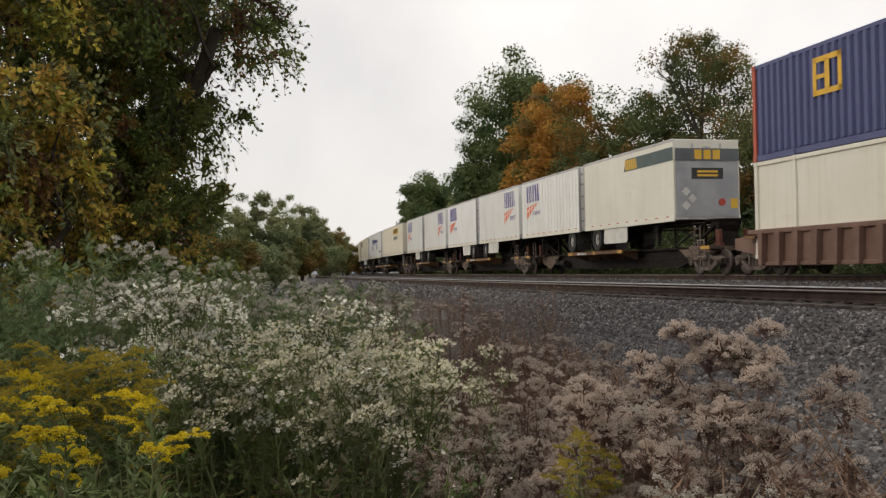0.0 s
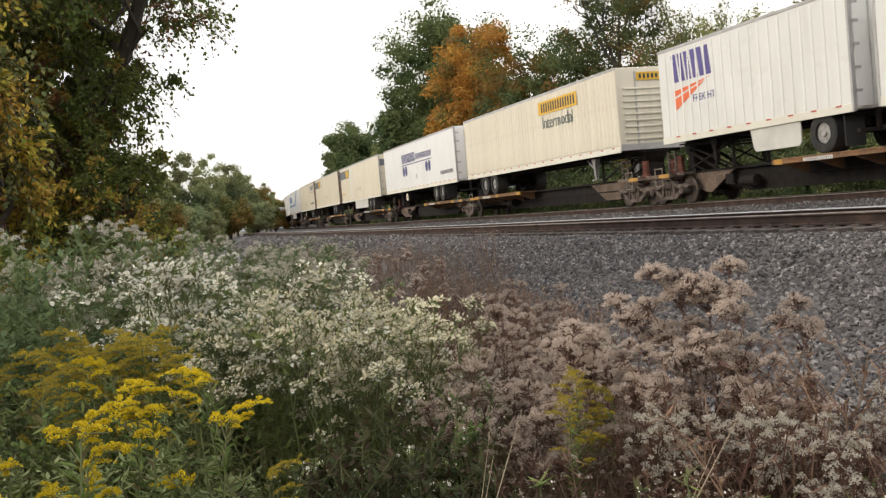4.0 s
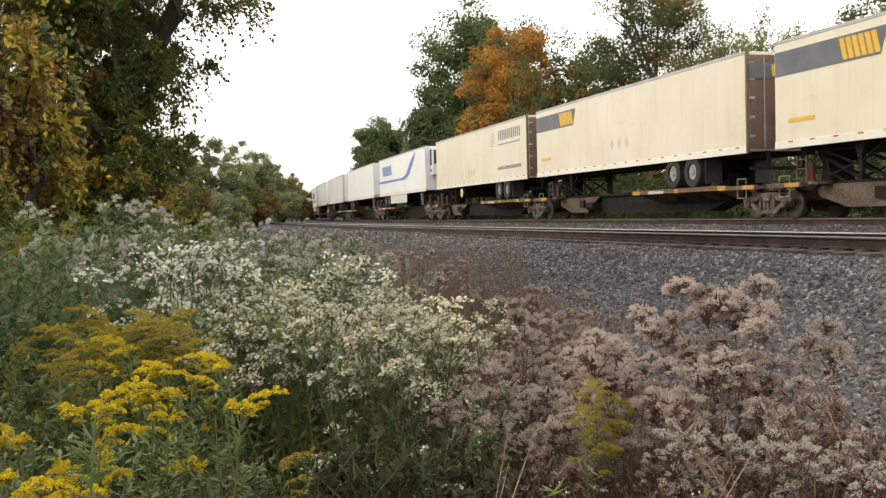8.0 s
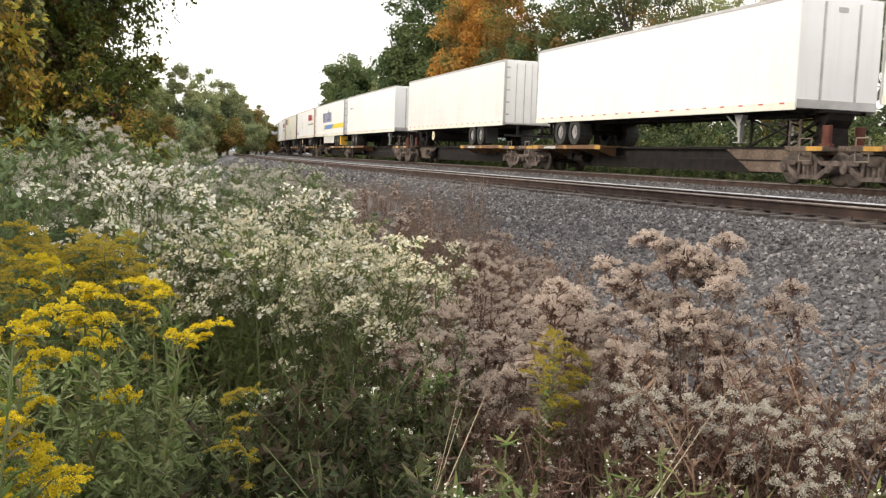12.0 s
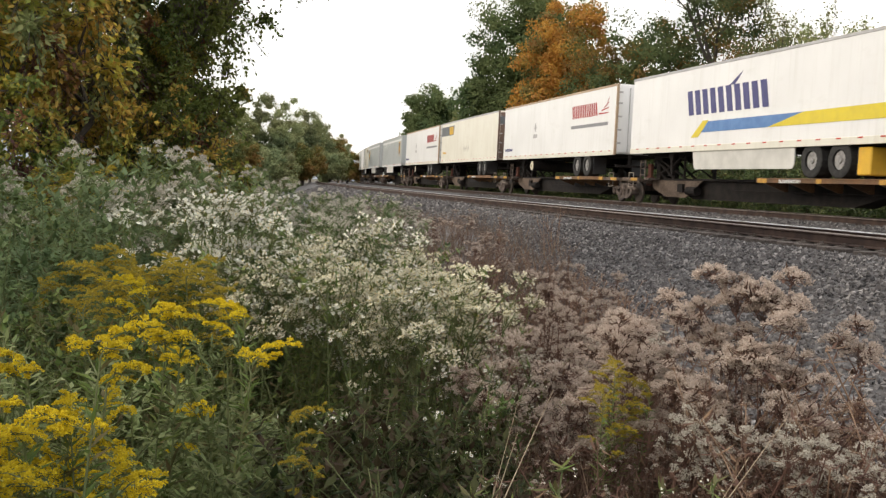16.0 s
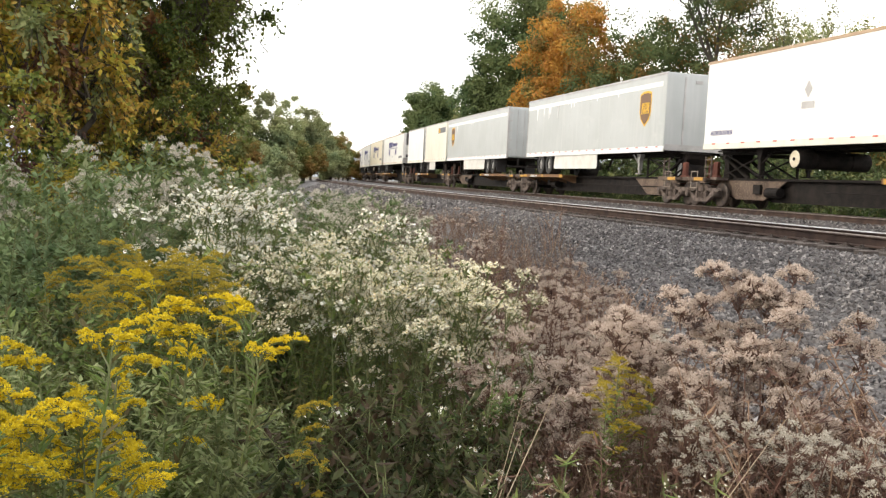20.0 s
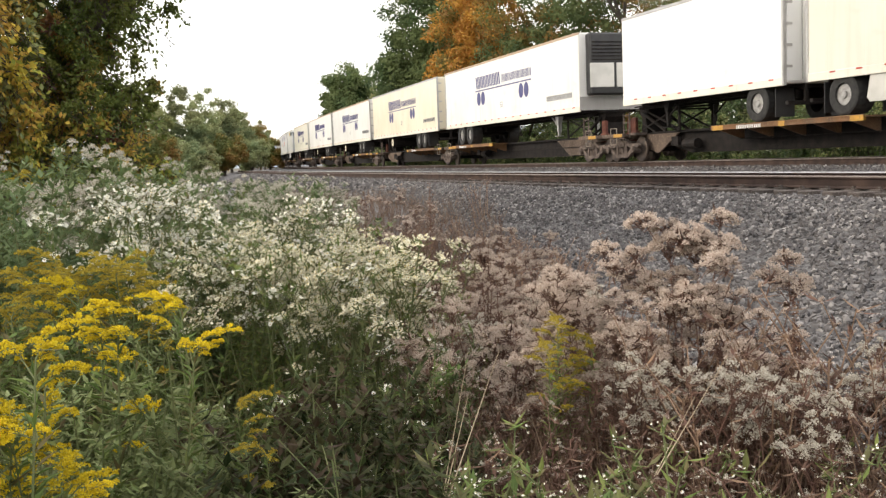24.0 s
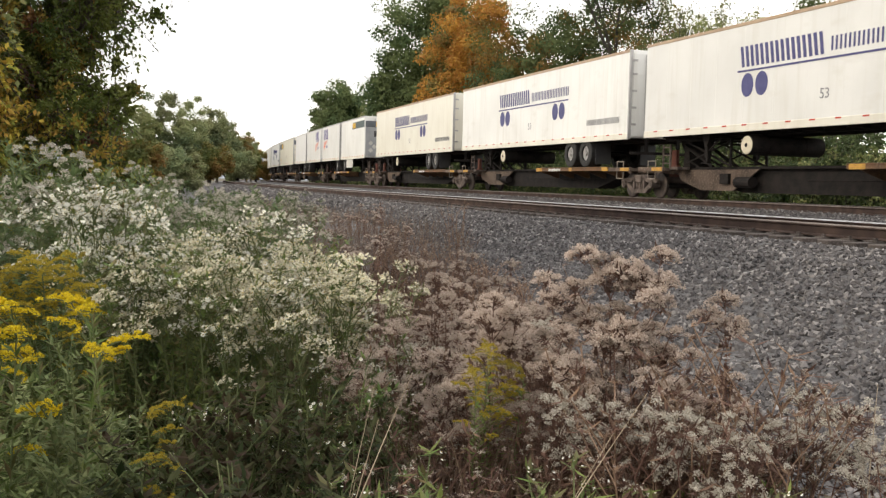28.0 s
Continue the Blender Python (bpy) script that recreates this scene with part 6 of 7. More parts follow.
    stand(DT[0], 0.8, [(2.45, 3.42, 0.16), (2.3, 3.48, 0.12), (2.55, 3.3, 0.1), (2.66, 3.35, 0.16), (2.2, 3.4, 0.08), (2.6, 3.5, 0.1), (2.4, 3.2, 0.02), (2.5, 3.0, -0.05), (2.3, 3.1, 0.0), (2.65, 3.15, 0.02)], 56)
    stand(D[1], 1.22, [(2.3, 3.52, 0.14), (2.58, 3.4, 0.1)], 55)
    place(DT, 44, (1.4, 8.5, 5.0, 26, lambda x, y: 12 < ang(x, y) and edge_x(y) - 1.6 < x < edge_x(y) + 0.15), 61, 0.2, smin=0.7, smax=1.25)
    place(D[1:], 38, (1.4, 9.5, 6.5, 28, lambda x, y: 9.5 < ang(x, y) and x < edge_x(y) - 0.9 and x > 1.2 + 0.1 * y), 59, 0.4, smin=0.55, smax=0.9)
    W = [first_at(leaf_weed(61, 1.45, M_WEED_DARK, 6, 0.058), -0.6, 5.2), first_at(leaf_weed(62, 1.35, M_WEED_LEAF, 6, 0.052), 0.1, 5.6, 60), first_at(leaf_weed(63, 1.25, M_WEED_DARK, 7, 0.05), -1.2, 4.6, 20)]
    place(W, 120, (-4.5, 0.9, 3.6, 10.0, lambda x, y: ang(x, y) < 5 and ang(x, y) > -38), 64, 0.25, smin=0.95, smax=1.22)
    place(W, 16, (-1.6, 0.4, 2.4, 3.2, lambda x, y: ang(x, y) < 2), 65, 0.2, smin=0.6, smax=0.85)
    GW = [first_at(leaf_weed(69, 1.3, M_GREYGREEN, 6, 0.045, "tall weed with narrow grey-green leaves"), -0.15, 3.1), first_at(leaf_weed(70, 1.2, M_GREYGREEN, 6, 0.04, "tall weed with narrow grey-green leaves"), 0.2, 2.9, 50)]
    place(GW, 22, (-0.7, 0.5, 2.5, 3.9, lambda x, y: ang(x, y) < 5), 36, 0.2, smin=0.8, smax=1.1)
    place(GW, 9, (-0.2, 0.6, 1.9, 2.5, lambda x, y: -12 < ang(x, y) < 5), 37, 0.2, smin=0.5, smax=0.66)
    # weeds below the asters, leaves coloured dark to stand for the shade there
    UW = [first_at(leaf_weed(75, 1.05, M_UNDER_SHADE, 5, 0.055, "leafy weed under the asters, its shade painted dark green"), 0.95, 3.4), first_at(leaf_weed(76, 0.9, M_UNDER_SHADE, 5, 0.05, "leafy weed under the asters, its shade painted dark green"), 0.8, 3.1, 70)]
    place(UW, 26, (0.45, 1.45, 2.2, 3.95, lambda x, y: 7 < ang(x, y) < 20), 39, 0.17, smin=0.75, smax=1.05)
    FW = [first_at(leaf_weed(66, 0.95, M_FRESH, 2, 0.05, "fresh bright green leafy shoots"), 1.22, 3.75, 0, 0.8), first_at(leaf_weed(67, 0.7, M_FRESH, 2, 0.05, "fresh bright green leafy shoots"), 1.3, 3.3, 90)]
    stand(FW[0], 0.95, [(1.3, 3.98, 0.14)], 69)
    place(FW, 6, (0.9, 2.1, 2.6, 3.9, lambda x, y: 15 < ang(x, y) < 40), 68, 0.25, smin=0.5, smax=0.7)
    S = [first_at(dried(71, 1.78, 3, 16, M_FLUFF_GREY, True, "tall green weed with flat greyish-white seed heads", 0.022, "seeding_weed", 0.14, 2), 0.95, 8.0), first_at(dried(72, 1.68, 3, 14, M_FLUFF_GREY, True, "tall green weed with flat greyish-white seed heads", 0.022, "seeding_weed", 0.12, 3), 0.4, 7.2, 70)]
    place(S, 14, (-2.5, 2.4, 5.8, 9.5, lambda x, y: -14 < ang(x, y) < 12), 73, 0.36, smin=0.92, smax=1.17)
    stand(S[0], 1.78, [(0.87, 8.26, 0.95), (1.13, 8.2, 0.86), (1.45, 8.2, 0.78), (0.68, 8.27, 0.88), (0.07, 7.28, 1.08), (0.23, 7.3, 1.03), (-0.3, 7.4, 1.05), (1.7, 8.6, 0.74)], 75)
    place(W, 40, (-0.5, 2.2, 5.6, 9.0, lambda x, y: 2 < ang(x, y) < 12), 38, 0.26, smin=0.85, smax=1.1)
    place(W, 26, (0.2, 3.4, 9.5, 17, lambda x, y: 1 < ang(x, y) < 10.5), 77, 0.4, smin=0.95, smax=1.2)
    place(S, 30, (0.3, 5.0, 10, 22, lambda x, y: 1 < ang(x, y) < 13), 74, 0.5, smin=0.8, smax=1.0)
    for k, (f, t) in enumerate((((0.78, 2.7, -0.75), (1.265, 2.72, 0.235)), ((1.35, 2.75, -0.7), (2.0, 2.75, 0.14)), ((0.95, 2.85, -0.7), (1.2, 2.8, 0.1)), ((2.75, 2.65, -0.9), (2.95, 2.85, 0.1)))):
        straw_stalk(80 + k, f, t)
    for k, (x, y, top) in enumerate(((1.51, 5.14, 0.6), (1.83, 5.05, 0.63), (2.5, 3.1, 0.1), (2.62, 3.25, 0.2), (2.2, 5.2, 0.3), (2.6, 6.0, 0.36))):
        straw_stalk(180 + k, (x, y, ground_height(x, y)), (x + 0.03, y + 0.02, top), True)
    # low cover that nobody could count
    rng = np.random.default_rng(91)
    def cover(name, n, x0, x1, y0, y1, test, hmax, size, width, mat, label, up):
        p = []
        while len(p) < n:
            x, y = rng.uniform(x0, x1), rng.uniform(y0, y1)
            if test(x, y) and math.hypot(x - 0.3, y - 0.3) > 1.2:
                p.append((x, y, ground_height(x, y) + hmax * rng.random() ** 1.6))
        p = np.array(p)
        d = rand_dirs(rng, n, 0.6) + [0, 0, up]
        v, f = blades(p, d, rand_dirs(rng, n), rng.uniform(0.6, 1.3, n) * size, rng.uniform(0.6, 1.3, n) * width)
        tagged(soup(name, v, f, mat), label, "undergrowth", kind="stuff")
    # this cover carries the painted shade between the stems
    cover("undergrowth", 26000, -7, 2.2, 1.4, 13, lambda x, y: x < 1.2 + 0.1 * y, 0.7, 0.08, 0.014, M_UNDER_SHADE, "dense low undergrowth beneath the flowers, shade painted into its leaves", 0.4)
    cover("dry_undergrowth", 26000, 0.8, 6.0, 1.4, 14, lambda x, y: x > 0.9 + 0.1 * y and x < edge_x(y) - 0.15, 0.55, 0.09, 0.006, M_DRY_LEAF, "tangle of withered brown stems and leaves", 0.9)
    cover("dry_stems", 12000, 0.9, 3.2, 1.9, 4.4, lambda x, y: 19 < ang(x, y) < 52 and 2.1 < far(x, y) < 4.3 and x < edge_x(y) + 0.05, 0.55, 0.34, 0.0022, M_TAN_GRASS, "thin upright dry brown stems among the weeds", 3.2)
    cover("dry_grass", 10000, 1.5, 8.0, 4.5, 46, lambda x, y: 1.0 + 0.12 * y < x < edge_x(y) + 0.1, 0.3, 0.42, 0.0035, M_TAN_GRASS, "thin brown dry grass along the gravel edge", 2.5)
    cover("undergrowth", 16000, -9, 6.5, 12, 70, lambda x, y: x < 0.3 + 0.075 * y, 1.0, 0.16, 0.03, M_WEED_DARK, "green weeds beside the line farther on", 0.6)
    cover("grass_verge", 14000, 20.6, 24.5, 14, 70, lambda x, y: x - 0.00045 * (y - 10) ** 2 > 20.5, 0.35, 0.3, 0.012, M_GRASS, "green grass and weeds behind the far track", 1.5)


# ---- trees ----
def tree(name, x, y, height, spread, mats, n_leaf, leaf, label, seed, base=0.25, trunk=0.2, squash=1.0, lean=(0, 0), clump=0.34, lobes=70, upright=0.5, ground=None):
    """A tapered trunk with forking limbs, and a crown of leaves in clumps round the limb ends."""
    rng = np.random.default_rng(seed)
    z0 = ground_height(x, y, False) - 0.1 if ground is None else ground
    e = tagged(new(name), label, "tree" if height > 4 else "bush")
    e.matrix_basis = Matrix.Translation((x, y, z0))
    seg, ends = [], []

    def grow(p, d, ln, r, depth):
        n = 3 if depth < 2 else 2
        for i in range(n):
            d2 = unit(d + rng.normal(0, 0.16, 3) + np.array([0, 0, 0.05]))
            q = p + d2 * ln / n
            seg.append((p, q, r, r * 0.8))
            r *= 0.8
            p, d = q, d2
            if depth < 3 and (i > 0 or depth > 0):
                for k in range(2 if depth < 2 else 1):
                    az = rng.uniform(0, 6.28)
                    side = np.array([math.cos(az), math.sin(az), rng.uniform(0.1, 0.7) * upright * 2])
                    grow(p, unit(d * 0.5 + side), ln * rng.uniform(0.5, 0.72), r * 0.6, depth + 1)
        ends.append(p)
        if depth < 3:
            for k in range(2):
                grow(p, unit(d + rng.normal(0, 0.5, 3)), ln * 0.5, r * 0.7, depth + 1)
    tr_h = height * base
    top = np.array([lean[0], lean[1], tr_h])
    seg.append(((0, 0, 0), top * 0.5, trunk * 1.25, trunk))
    seg.append((top * 0.5, top, trunk, trunk * 0.85))
    for k in range(4):
        az = k * 1.57 + rng.uniform(-0.5, 0.5)
        grow(top, unit(np.array([math.cos(az) * 0.6, math.sin(az) * 0.6, 1.0 * upright + 0.35])), height * 0.25, trunk * 0.6, 0)
    lobes = int(lobes * 1.5)
    n_leaf = int(n_leaf * (2.5 if leaf < 0.2 else 3.8))
    leaf = leaf * (0.6 if leaf < 0.2 else 0.72)
    ends = np.array(ends)
    # crown: clumps inside a lumpy hull
    rad = np.array([spread, spread, (height - tr_h) / 2 * squash])
    cen = np.array([lean[0], lean[1], tr_h + (height - tr_h) / 2])
    kept, ends_kept = [], set()
    for g in seg:
        if g[1][2] <= tr_h + 0.01 or ((((np.array(g[1]) - cen) / rad) ** 2).sum() < 0.9 and tuple(np.round(g[0], 4)) in ends_kept):
            kept.append(g)
            ends_kept.add(tuple(np.round(g[1], 4)))
    seg = kept
    mixed_mesh("trunk", [tubes([g for g in seg if g[2] > (0.012 if height > 4 else 0.006)], 6 if height > 11 else 4)], M_BARK, e)
    c = rand_dirs(rng, lobes) * (rng.random((lobes, 1)) ** 0.4) * rad * rng.uniform(0.75, 1.05, (lobes, 1)) + cen
    inside = ends[(np.abs((ends - cen) / rad) ** 2).sum(axis=1) < 1.1]
    if len(inside):
        c = np.concatenate([c, inside[rng.integers(0, len(inside), lobes // 2)]])
    c = c[rng.permutation(len(c))]
    first, twigs = 0.0, []
    for k, (mat, share_of) in enumerate(mats):
        n = int(n_leaf * share_of)
        pick = rng.integers(int(first * len(c)), max(int(first * len(c)) + 1, int(min(1.0, first + share_of) * len(c))), n)
        first += share_of
        if leaf < 0.13:
            # leaves set along thin drooping twigs
            m = n // 14
            own = pick[:m]
            ln = rng.uniform(0.5, 1.2, len(c))[own][:, None] * spread * clump
            out = unit(rand_dirs(rng, m) + unit(c[own] - cen) * 0.5)
            root = c[own] - out * ln * 0.25
            sag = np.array([0, 0, -1.0]) * rng.uniform(0.15, 0.7, (m, 1))
            q = rng.random((m, 14, 1))
            p = (root[:, None] + out[:, None] * ln[:, None] * q + sag[:, None] * ln[:, None] * q * q).reshape(-1, 3)
            n = len(p)
            p = p + rng.normal(0, leaf * 0.22, (n, 3))
            d = np.repeat(out * 0.6 + sag, 14, axis=0) + rand_dirs(rng, n) * 0.9
            v, f = blades(p, d, rand_dirs(rng, n) + [0, 0, 0.9], rng.uniform(0.6, 1.25, n) * leaf, rng.uniform(0.2, 0.36, n) * leaf, 0.06)
            for i in range(0, m, 2):
                h = root[i] + out[i] * ln[i] * 0.5 + sag[i] * ln[i] * 0.25
                twigs += [(root[i], h, 0.009, 0.006), (h, root[i] + (out[i] + sag[i]) * ln[i], 0.006, 0.003)]
        else:
            sz = rng.uniform(0.5, 1.2, len(c))[pick][:, None] * spread * clump
            out = rand_dirs(rng, n)
            p = c[pick] + out * rng.random((n, 1)) ** 0.45 * sz * [1, 1, 0.75]
            d = rand_dirs(rng, n) + [0, 0, -0.35]
            v, f = blades(p, d, out + [0, 0, 0.35] + rand_dirs(rng, n) * 0.55, rng.uniform(0.7, 1.3, len(p)) * leaf, rng.uniform(0.25, 0.42, len(p)) * leaf)
        tagged(soup("crown", v, f, mat, e), kind="stuff")
    if twigs:
        mixed_mesh("twig_mass", [tubes(twigs, 3)], M_BARK, e)
    return e


def shoots(name, x, y, height, label, seed):
    """A thin half-bare tree of many rising twigs."""
    rng = np.random.default_rng(seed)
    e = tagged(new(name), label, "tree")
    e.matrix_basis = Matrix.Translation((x, y, ground_height(x, y, False) - 0.1))
    seg, p = [((0, 0, 0), (0, 0, height * 0.3), 0.2, 0.15)], []
    for k in range(26):
        az, out = rng.uniform(0, 6.28), rng.uniform(0.1, 0.36)
        a = np.array([0, 0, height * rng.uniform(0.15, 0.4)])
        b = a + np.array([math.cos(az) * out, math.sin(az) * out, 0.6]) * height * rng.uniform(0.5, 0.72)
        m = (a + b) / 2 + rng.normal(0, 0.2, 3)
        seg += [(a, m, 0.06, 0.04), (m, b, 0.04, 0.012)]
        for j in range(9):
            q = m + (b - m) * rng.random()
            t = q + np.array([rng.normal(0, 0.35), rng.normal(0, 0.35), rng.uniform(0.5, 1.3)])
            seg.append((q, t, 0.016, 0.006))
            p.append(q + (t - q) * rng.random((40, 1)) + rng.normal(0, 0.16, (40, 3)))
    mixed_mesh("trunk", [tubes(seg, 5)], M_BARK, e)
    p = np.concatenate(p)
    n = len(p)
    v, f = blades(p, rand_dirs(rng, n), rand_dirs(rng, n), rng.uniform(0.1, 0.2, n), rng.uniform(0.03, 0.06, n))
    soup("crown", v, f, M_LEAF_PALE, e)
    return e


def make_trees():
    # the near trees and shrubs on the camera's side
    tree("tree", -0.6, 17.2, 13.0, 3.4, [(M_LEAF_DARK, 0.85), (M_LEAF_MIX, 0.1), (M_LEAF_RUST, 0.05)], 54000, 0.14, "tall dark-leaved tree with hanging branches", 101, 0.25, 0.3, lobes=250, clump=0.23, squash=0.98, lean=(0.4, 0.0))
    tree("tree", 0.05, 15.9, 8.6, 1.08, [(M_LEAF_DARK, 0.62), (M_LEAF_MIX, 0.3), (M_LEAF_RUST, 0.08)], 17000, 0.12, "vine-covered green tree close to the weeds", 102, 0.06, 0.14, lobes=100, clump=0.34)
    tree("tree", -1.9, 13.6, 7.6, 1.75, [(M_LEAF_GOLD, 0.45), (M_LEAF_MIX, 0.3), (M_LEAF_PALE, 0.17), (M_LEAF_RUST, 0.08)], 16000, 0.16, "tree with leaves turning yellow and brown", 103, 0.12, 0.14, lobes=90, clump=0.34)
    tree("tree", -0.8, 16.2, 9.4, 1.3, [(M_LEAF_DARK, 0.6), (M_LEAF_MIX, 0.3), (M_LEAF_RUST, 0.1)], 15000, 0.12, "vine-hung thicket beside the tall tree", 110, 0.05, 0.1, lobes=90, clump=0.36)
    tree("tree", -5.2, 14.5, 9.0, 2.6, [(M_LEAF_MIX, 0.4), (M_LEAF_GOLD, 0.3), (M_LEAF_PALE, 0.1), (M_LEAF_DARK, 0.2)], 13000, 0.17, "yellow-green tree among shrubs", 104, 0.1, 0.18, lobes=100, clump=0.3)
    tree("tree", -5.5, 21.0, 13.0, 5.0, [(M_LEAF_DARK, 1.0)], 26000, 0.18, "tall dark green tree behind the thicket", 105, 0.06, 0.3, lobes=150)
    tree("tree", -12.0, 21.0, 12.0, 5.0, [(M_LEAF_DARK, 0.8), (M_LEAF_MIX, 0.2)], 12000, 0.19, "dark green tree at the edge of the wood", 106, 0.06, 0.3, lobes=120)
    tree("shrub", -1.5, 11.6, 2.9, 1.2, [(M_LEAF_MIX, 0.55), (M_LEAF_DARK, 0.35), (M_LEAF_RUST, 0.1)], 7000, 0.12, "leafy shrub turning brown and purple", 107, 0.05, 0.06, lobes=60, clump=0.36)
    tree("shrub", -4.2, 10.8, 3.2, 1.6, [(M_LEAF_PALE, 0.35), (M_LEAF_DARK, 0.65)], 7000, 0.12, "green and yellow leafy shrub", 108, 0.05, 0.06, lobes=70, clump=0.36)
    tree("shrub", 0.1, 14.4, 3.6, 1.15, [(M_LEAF_DARK, 0.5), (M_LEAF_MIX, 0.5)], 8000, 0.12, "dark green shrub at the foot of the tree", 109, 0.05, 0.06, lobes=70, clump=0.36)
    # far wood where the line bends; M_LEAF_HAZE crowns are coloured for distance haze
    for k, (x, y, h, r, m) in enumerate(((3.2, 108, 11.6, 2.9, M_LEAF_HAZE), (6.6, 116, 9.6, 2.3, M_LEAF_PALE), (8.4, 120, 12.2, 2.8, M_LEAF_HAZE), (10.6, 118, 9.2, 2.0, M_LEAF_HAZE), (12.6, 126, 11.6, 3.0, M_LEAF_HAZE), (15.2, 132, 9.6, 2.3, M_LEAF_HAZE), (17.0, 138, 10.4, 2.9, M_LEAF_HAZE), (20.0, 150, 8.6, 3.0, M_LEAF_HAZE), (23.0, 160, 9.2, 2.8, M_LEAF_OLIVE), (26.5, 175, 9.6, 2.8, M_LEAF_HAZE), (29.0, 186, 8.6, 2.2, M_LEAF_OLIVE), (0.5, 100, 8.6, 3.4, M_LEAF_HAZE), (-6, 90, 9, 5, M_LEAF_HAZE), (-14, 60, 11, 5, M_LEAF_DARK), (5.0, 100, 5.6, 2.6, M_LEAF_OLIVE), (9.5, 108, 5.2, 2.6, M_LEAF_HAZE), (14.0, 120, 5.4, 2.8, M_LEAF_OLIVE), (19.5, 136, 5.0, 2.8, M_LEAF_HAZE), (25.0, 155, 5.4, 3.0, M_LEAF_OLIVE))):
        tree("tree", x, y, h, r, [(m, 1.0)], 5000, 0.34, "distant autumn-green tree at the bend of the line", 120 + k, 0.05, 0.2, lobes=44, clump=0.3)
    # behind the train
    tree("tree", 36.8, 150, 17.6, 4.6, [(M_LEAF_FAR, 1.0)], 9000, 0.5, "distant round dark green tree", 140, 0.25, 0.3, lobes=70)
    tree("tree", 33.0, 150, 9.0, 3.4, [(M_LEAF_FAR, 1.0)], 4000, 0.5, "distant green tree below a round one", 141, 0.1, 0.2)
    tree("tree", 31.5, 112, 10.5, 2.6, [(M_LEAF_PALE, 0.6), (M_LEAF_FAR, 0.4)], 4000, 0.4, "pale yellow-green tree behind the train", 142, 0.1, 0.2)
    tree("tree", 29.4, 82, 21.4, 6.0, [(M_LEAF_FAR, 1.0)], 26000, 0.36, "tall dark green tree behind the train", 143, 0.1, 0.35, lobes=130, clump=0.3)
    tree("tree", 24.6, 82, 8.5, 2.6, [(M_LEAF_FAR, 1.0)], 5000, 0.36, "green understorey tree behind the train", 144, 0.1, 0.2)
    tree("tree", 27.2, 68, 16.3, 3.9, [(M_LEAF_ORANGE, 0.75), (M_LEAF_OLIVE, 0.25)], 14000, 0.3, "orange autumn tree behind the train", 145, 0.15, 0.25, lobes=80, clump=0.28)
    tree("tree", 27.2, 61, 13.6, 3.3, [(M_LEAF_OLIVE, 0.5), (M_LEAF_FAR, 0.5)], 9000, 0.27, "green and rust autumn tree behind the train", 146, 0.15, 0.2, lobes=70)
    tree("tree", 29.0, 56, 13.2, 3.4, [(M_LEAF_FAR, 0.8), (M_LEAF_OLIVE, 0.2)], 9000, 0.27, "green tree behind the train", 147, 0.15, 0.2, lobes=70)
    tree("tree", 30.2, 53, 15.2, 3.3, [(M_LEAF_OLIVE, 0.4), (M_LEAF_FAR, 0.6)], 3600, 0.22, "sparse tall tree with bare limbs showing", 148, 0.6, 0.2, lobes=34, clump=0.34, upright=0.8)
    tree("tree", 31.0, 50, 11.2, 3.4, [(M_LEAF_OLIVE, 0.5), (M_LEAF_FAR, 0.5)], 9000, 0.24, "olive green tree behind the train", 149, 0.12, 0.18)
    shoots("tree", 31.0, 46.5, 15.0, "half-bare tree with thin rising twigs", 150)
    shoots("tree", 32.4, 44.0, 13.6, "half-bare tree with thin rising twigs", 151)
    tree("tree", 33.0, 37.0, 12.5, 2.6, [(M_LEAF_PALE, 0.5), (M_LEAF_FAR, 0.5)], 5000, 0.22, "pale green tree behind the train", 152, 0.3, 0.2, lobes=40)
    tree("tree", 34.5, 42.0, 8.2, 2.8, [(M_LEAF_OLIVE, 0.5), (M_LEAF_FAR, 0.5)], 6000, 0.24, "low olive tree behind the train", 153, 0.1, 0.2)
    tree("tree", 36.0, 30.0, 7.0, 3.0, [(M_LEAF_OLIVE, 0.5), (M_LEAF_FAR, 0.5)], 5000, 0.24, "low green tree behind the train", 154, 0.1, 0.2)
    b = tree("bush", 25.5, 30.0, 2.6, 1.6, [(M_LEAF_FAR, 0.7), (M_LEAF_PALE, 0.3)], 3500, 0.16, "green bush on the far side of the tracks", 160, 0.05, 0.05, lobes=50)
    tagged(b, group="bushes behind the tracks")
    rnd = random.Random(9)
    for k in range(52):
        s = 12 + k * 2.7 + rnd.uniform(-1, 1)
        x, y, _ = along(s, rnd.uniform(23.6, 27.5))
        q = rnd.uniform(0.9, 1.75)
        copy_thing(b, pose(x, y, ground_height(x, y) - 0.1, 0, 0, rnd.uniform(0, 360)) @ Matrix.Diagonal((q, q, q, 1)))
    for k in range(34):
        x, y, _ = along(14 + k * 3.4 + rnd.uniform(-1, 1), rnd.uniform(28.5, 31.5))
        q = rnd.uniform(1.7, 2.5)
        copy_thing(b, pose(x, y, ground_height(x, y) - 0.1, 0, 0, rnd.uniform(0, 360)) @ Matrix.Diagonal((q, q, q * 0.9, 1)))
    # far ridge, the haze before it painted as a blue-grey colour
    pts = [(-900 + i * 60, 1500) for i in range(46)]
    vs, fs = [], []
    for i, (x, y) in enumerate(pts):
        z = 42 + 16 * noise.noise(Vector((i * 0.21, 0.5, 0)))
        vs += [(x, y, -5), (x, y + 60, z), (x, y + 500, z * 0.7)]
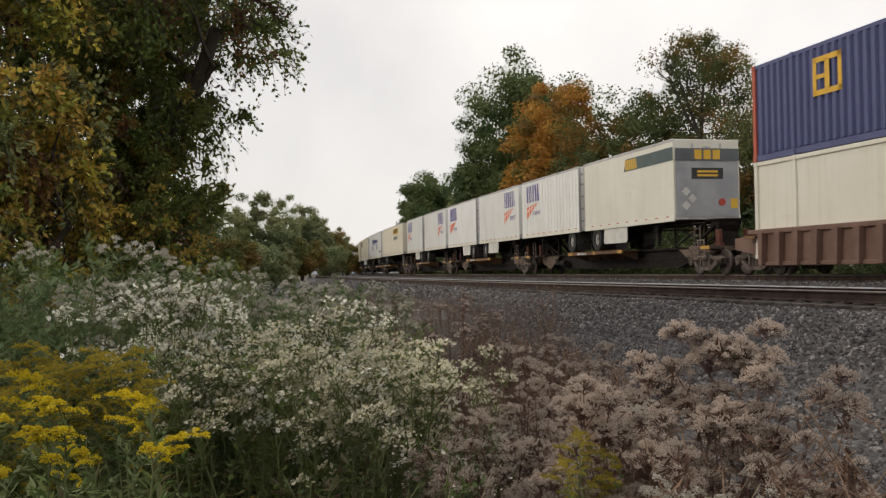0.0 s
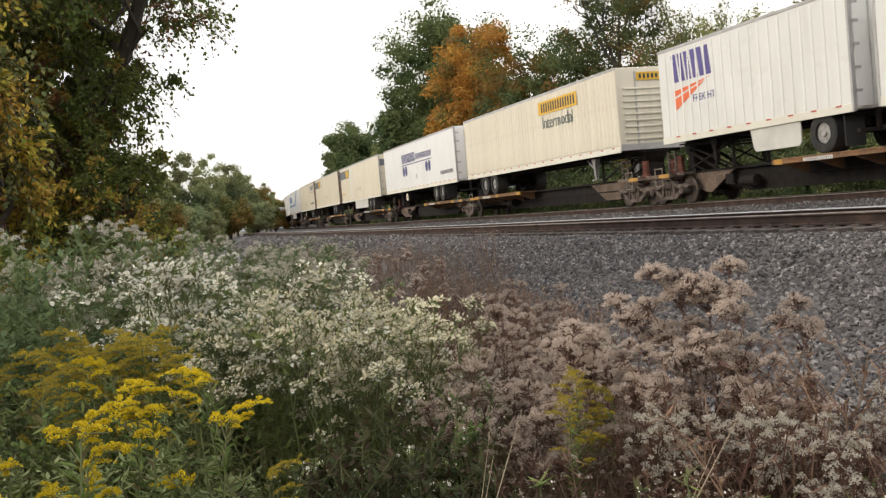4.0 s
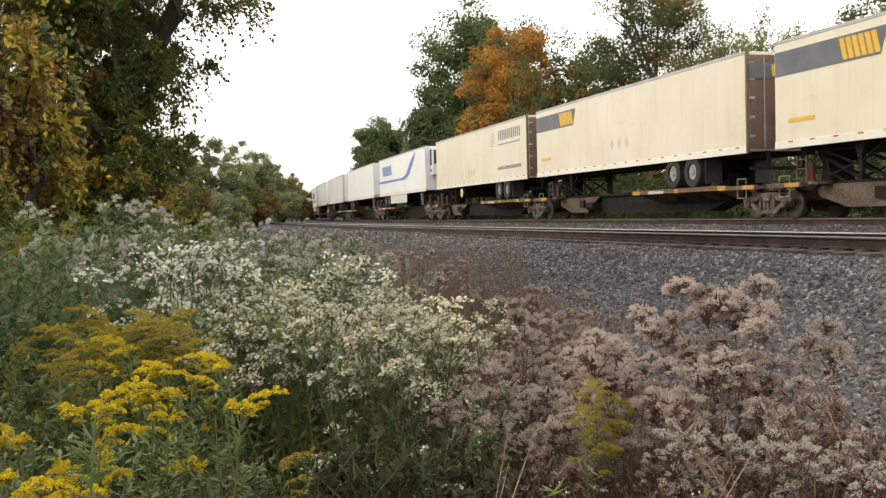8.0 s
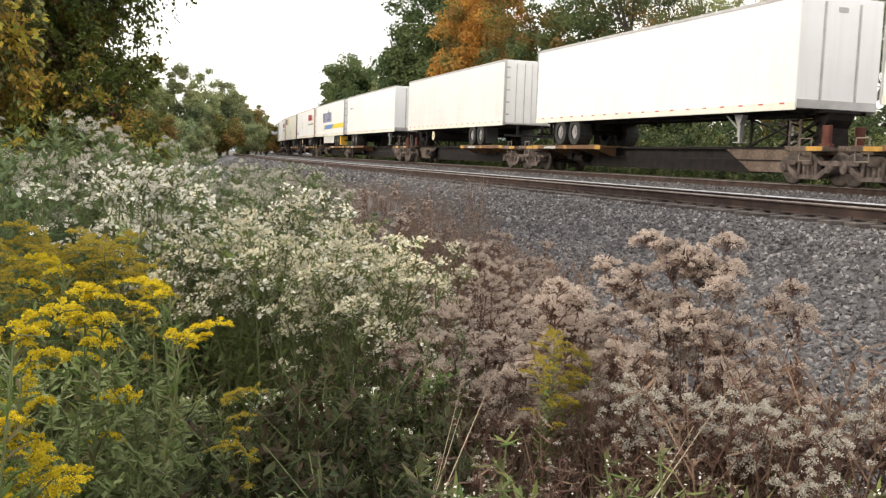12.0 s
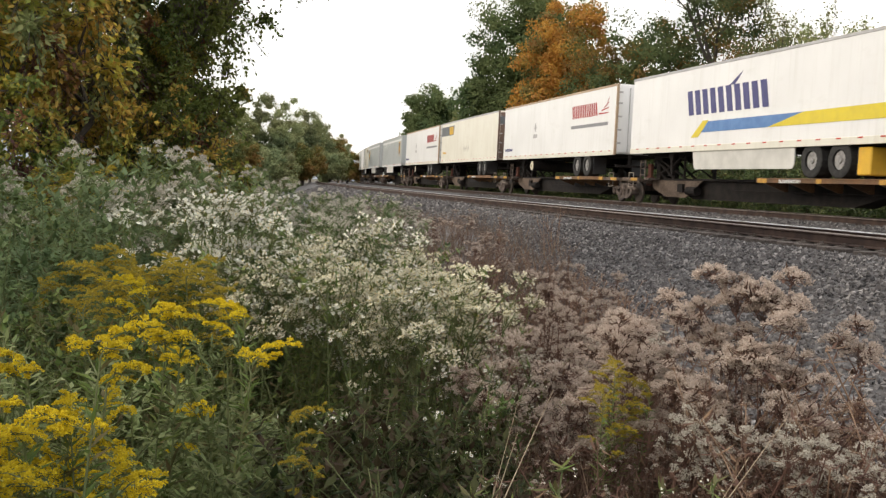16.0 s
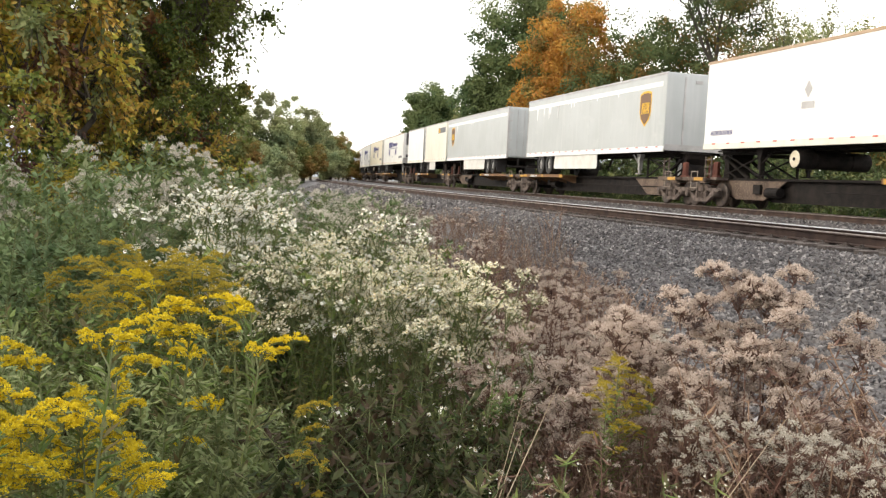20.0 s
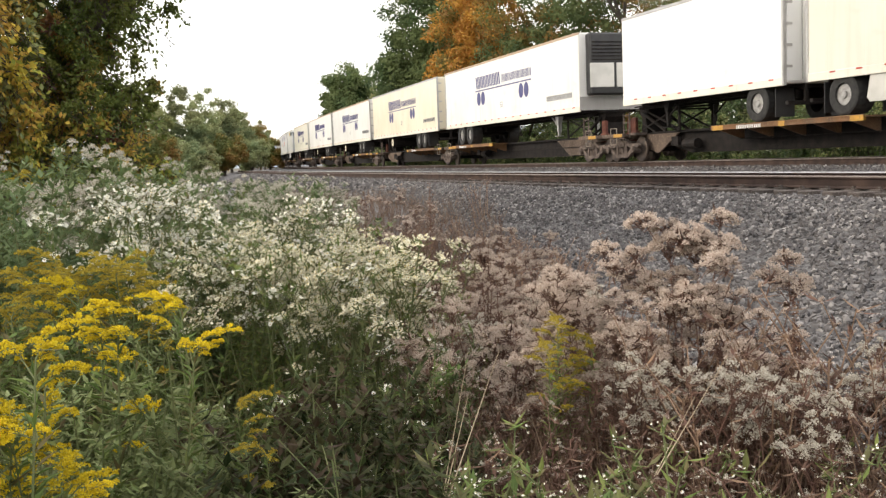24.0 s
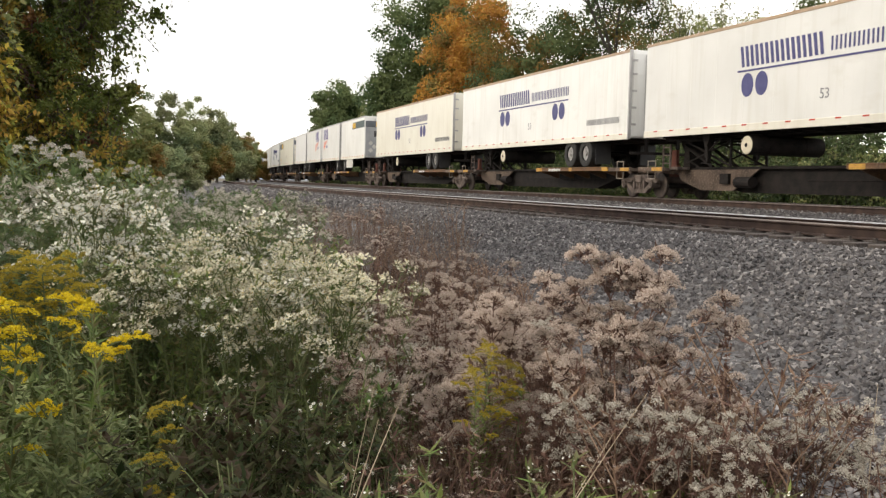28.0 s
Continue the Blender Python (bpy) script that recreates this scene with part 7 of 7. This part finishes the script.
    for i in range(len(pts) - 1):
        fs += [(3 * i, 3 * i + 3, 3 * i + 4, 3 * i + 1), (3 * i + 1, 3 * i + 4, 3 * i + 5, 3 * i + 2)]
    tagged(soup("distant_ridge", vs, fs, M_HILL), "wooded ridge on the horizon, painted blue-grey for haze", "hill", kind="structure")


make_trees()
make_weeds()


def motions():
    for thing, s, z in MOVERS:
        walk(thing, rolling(s, z))


motions()
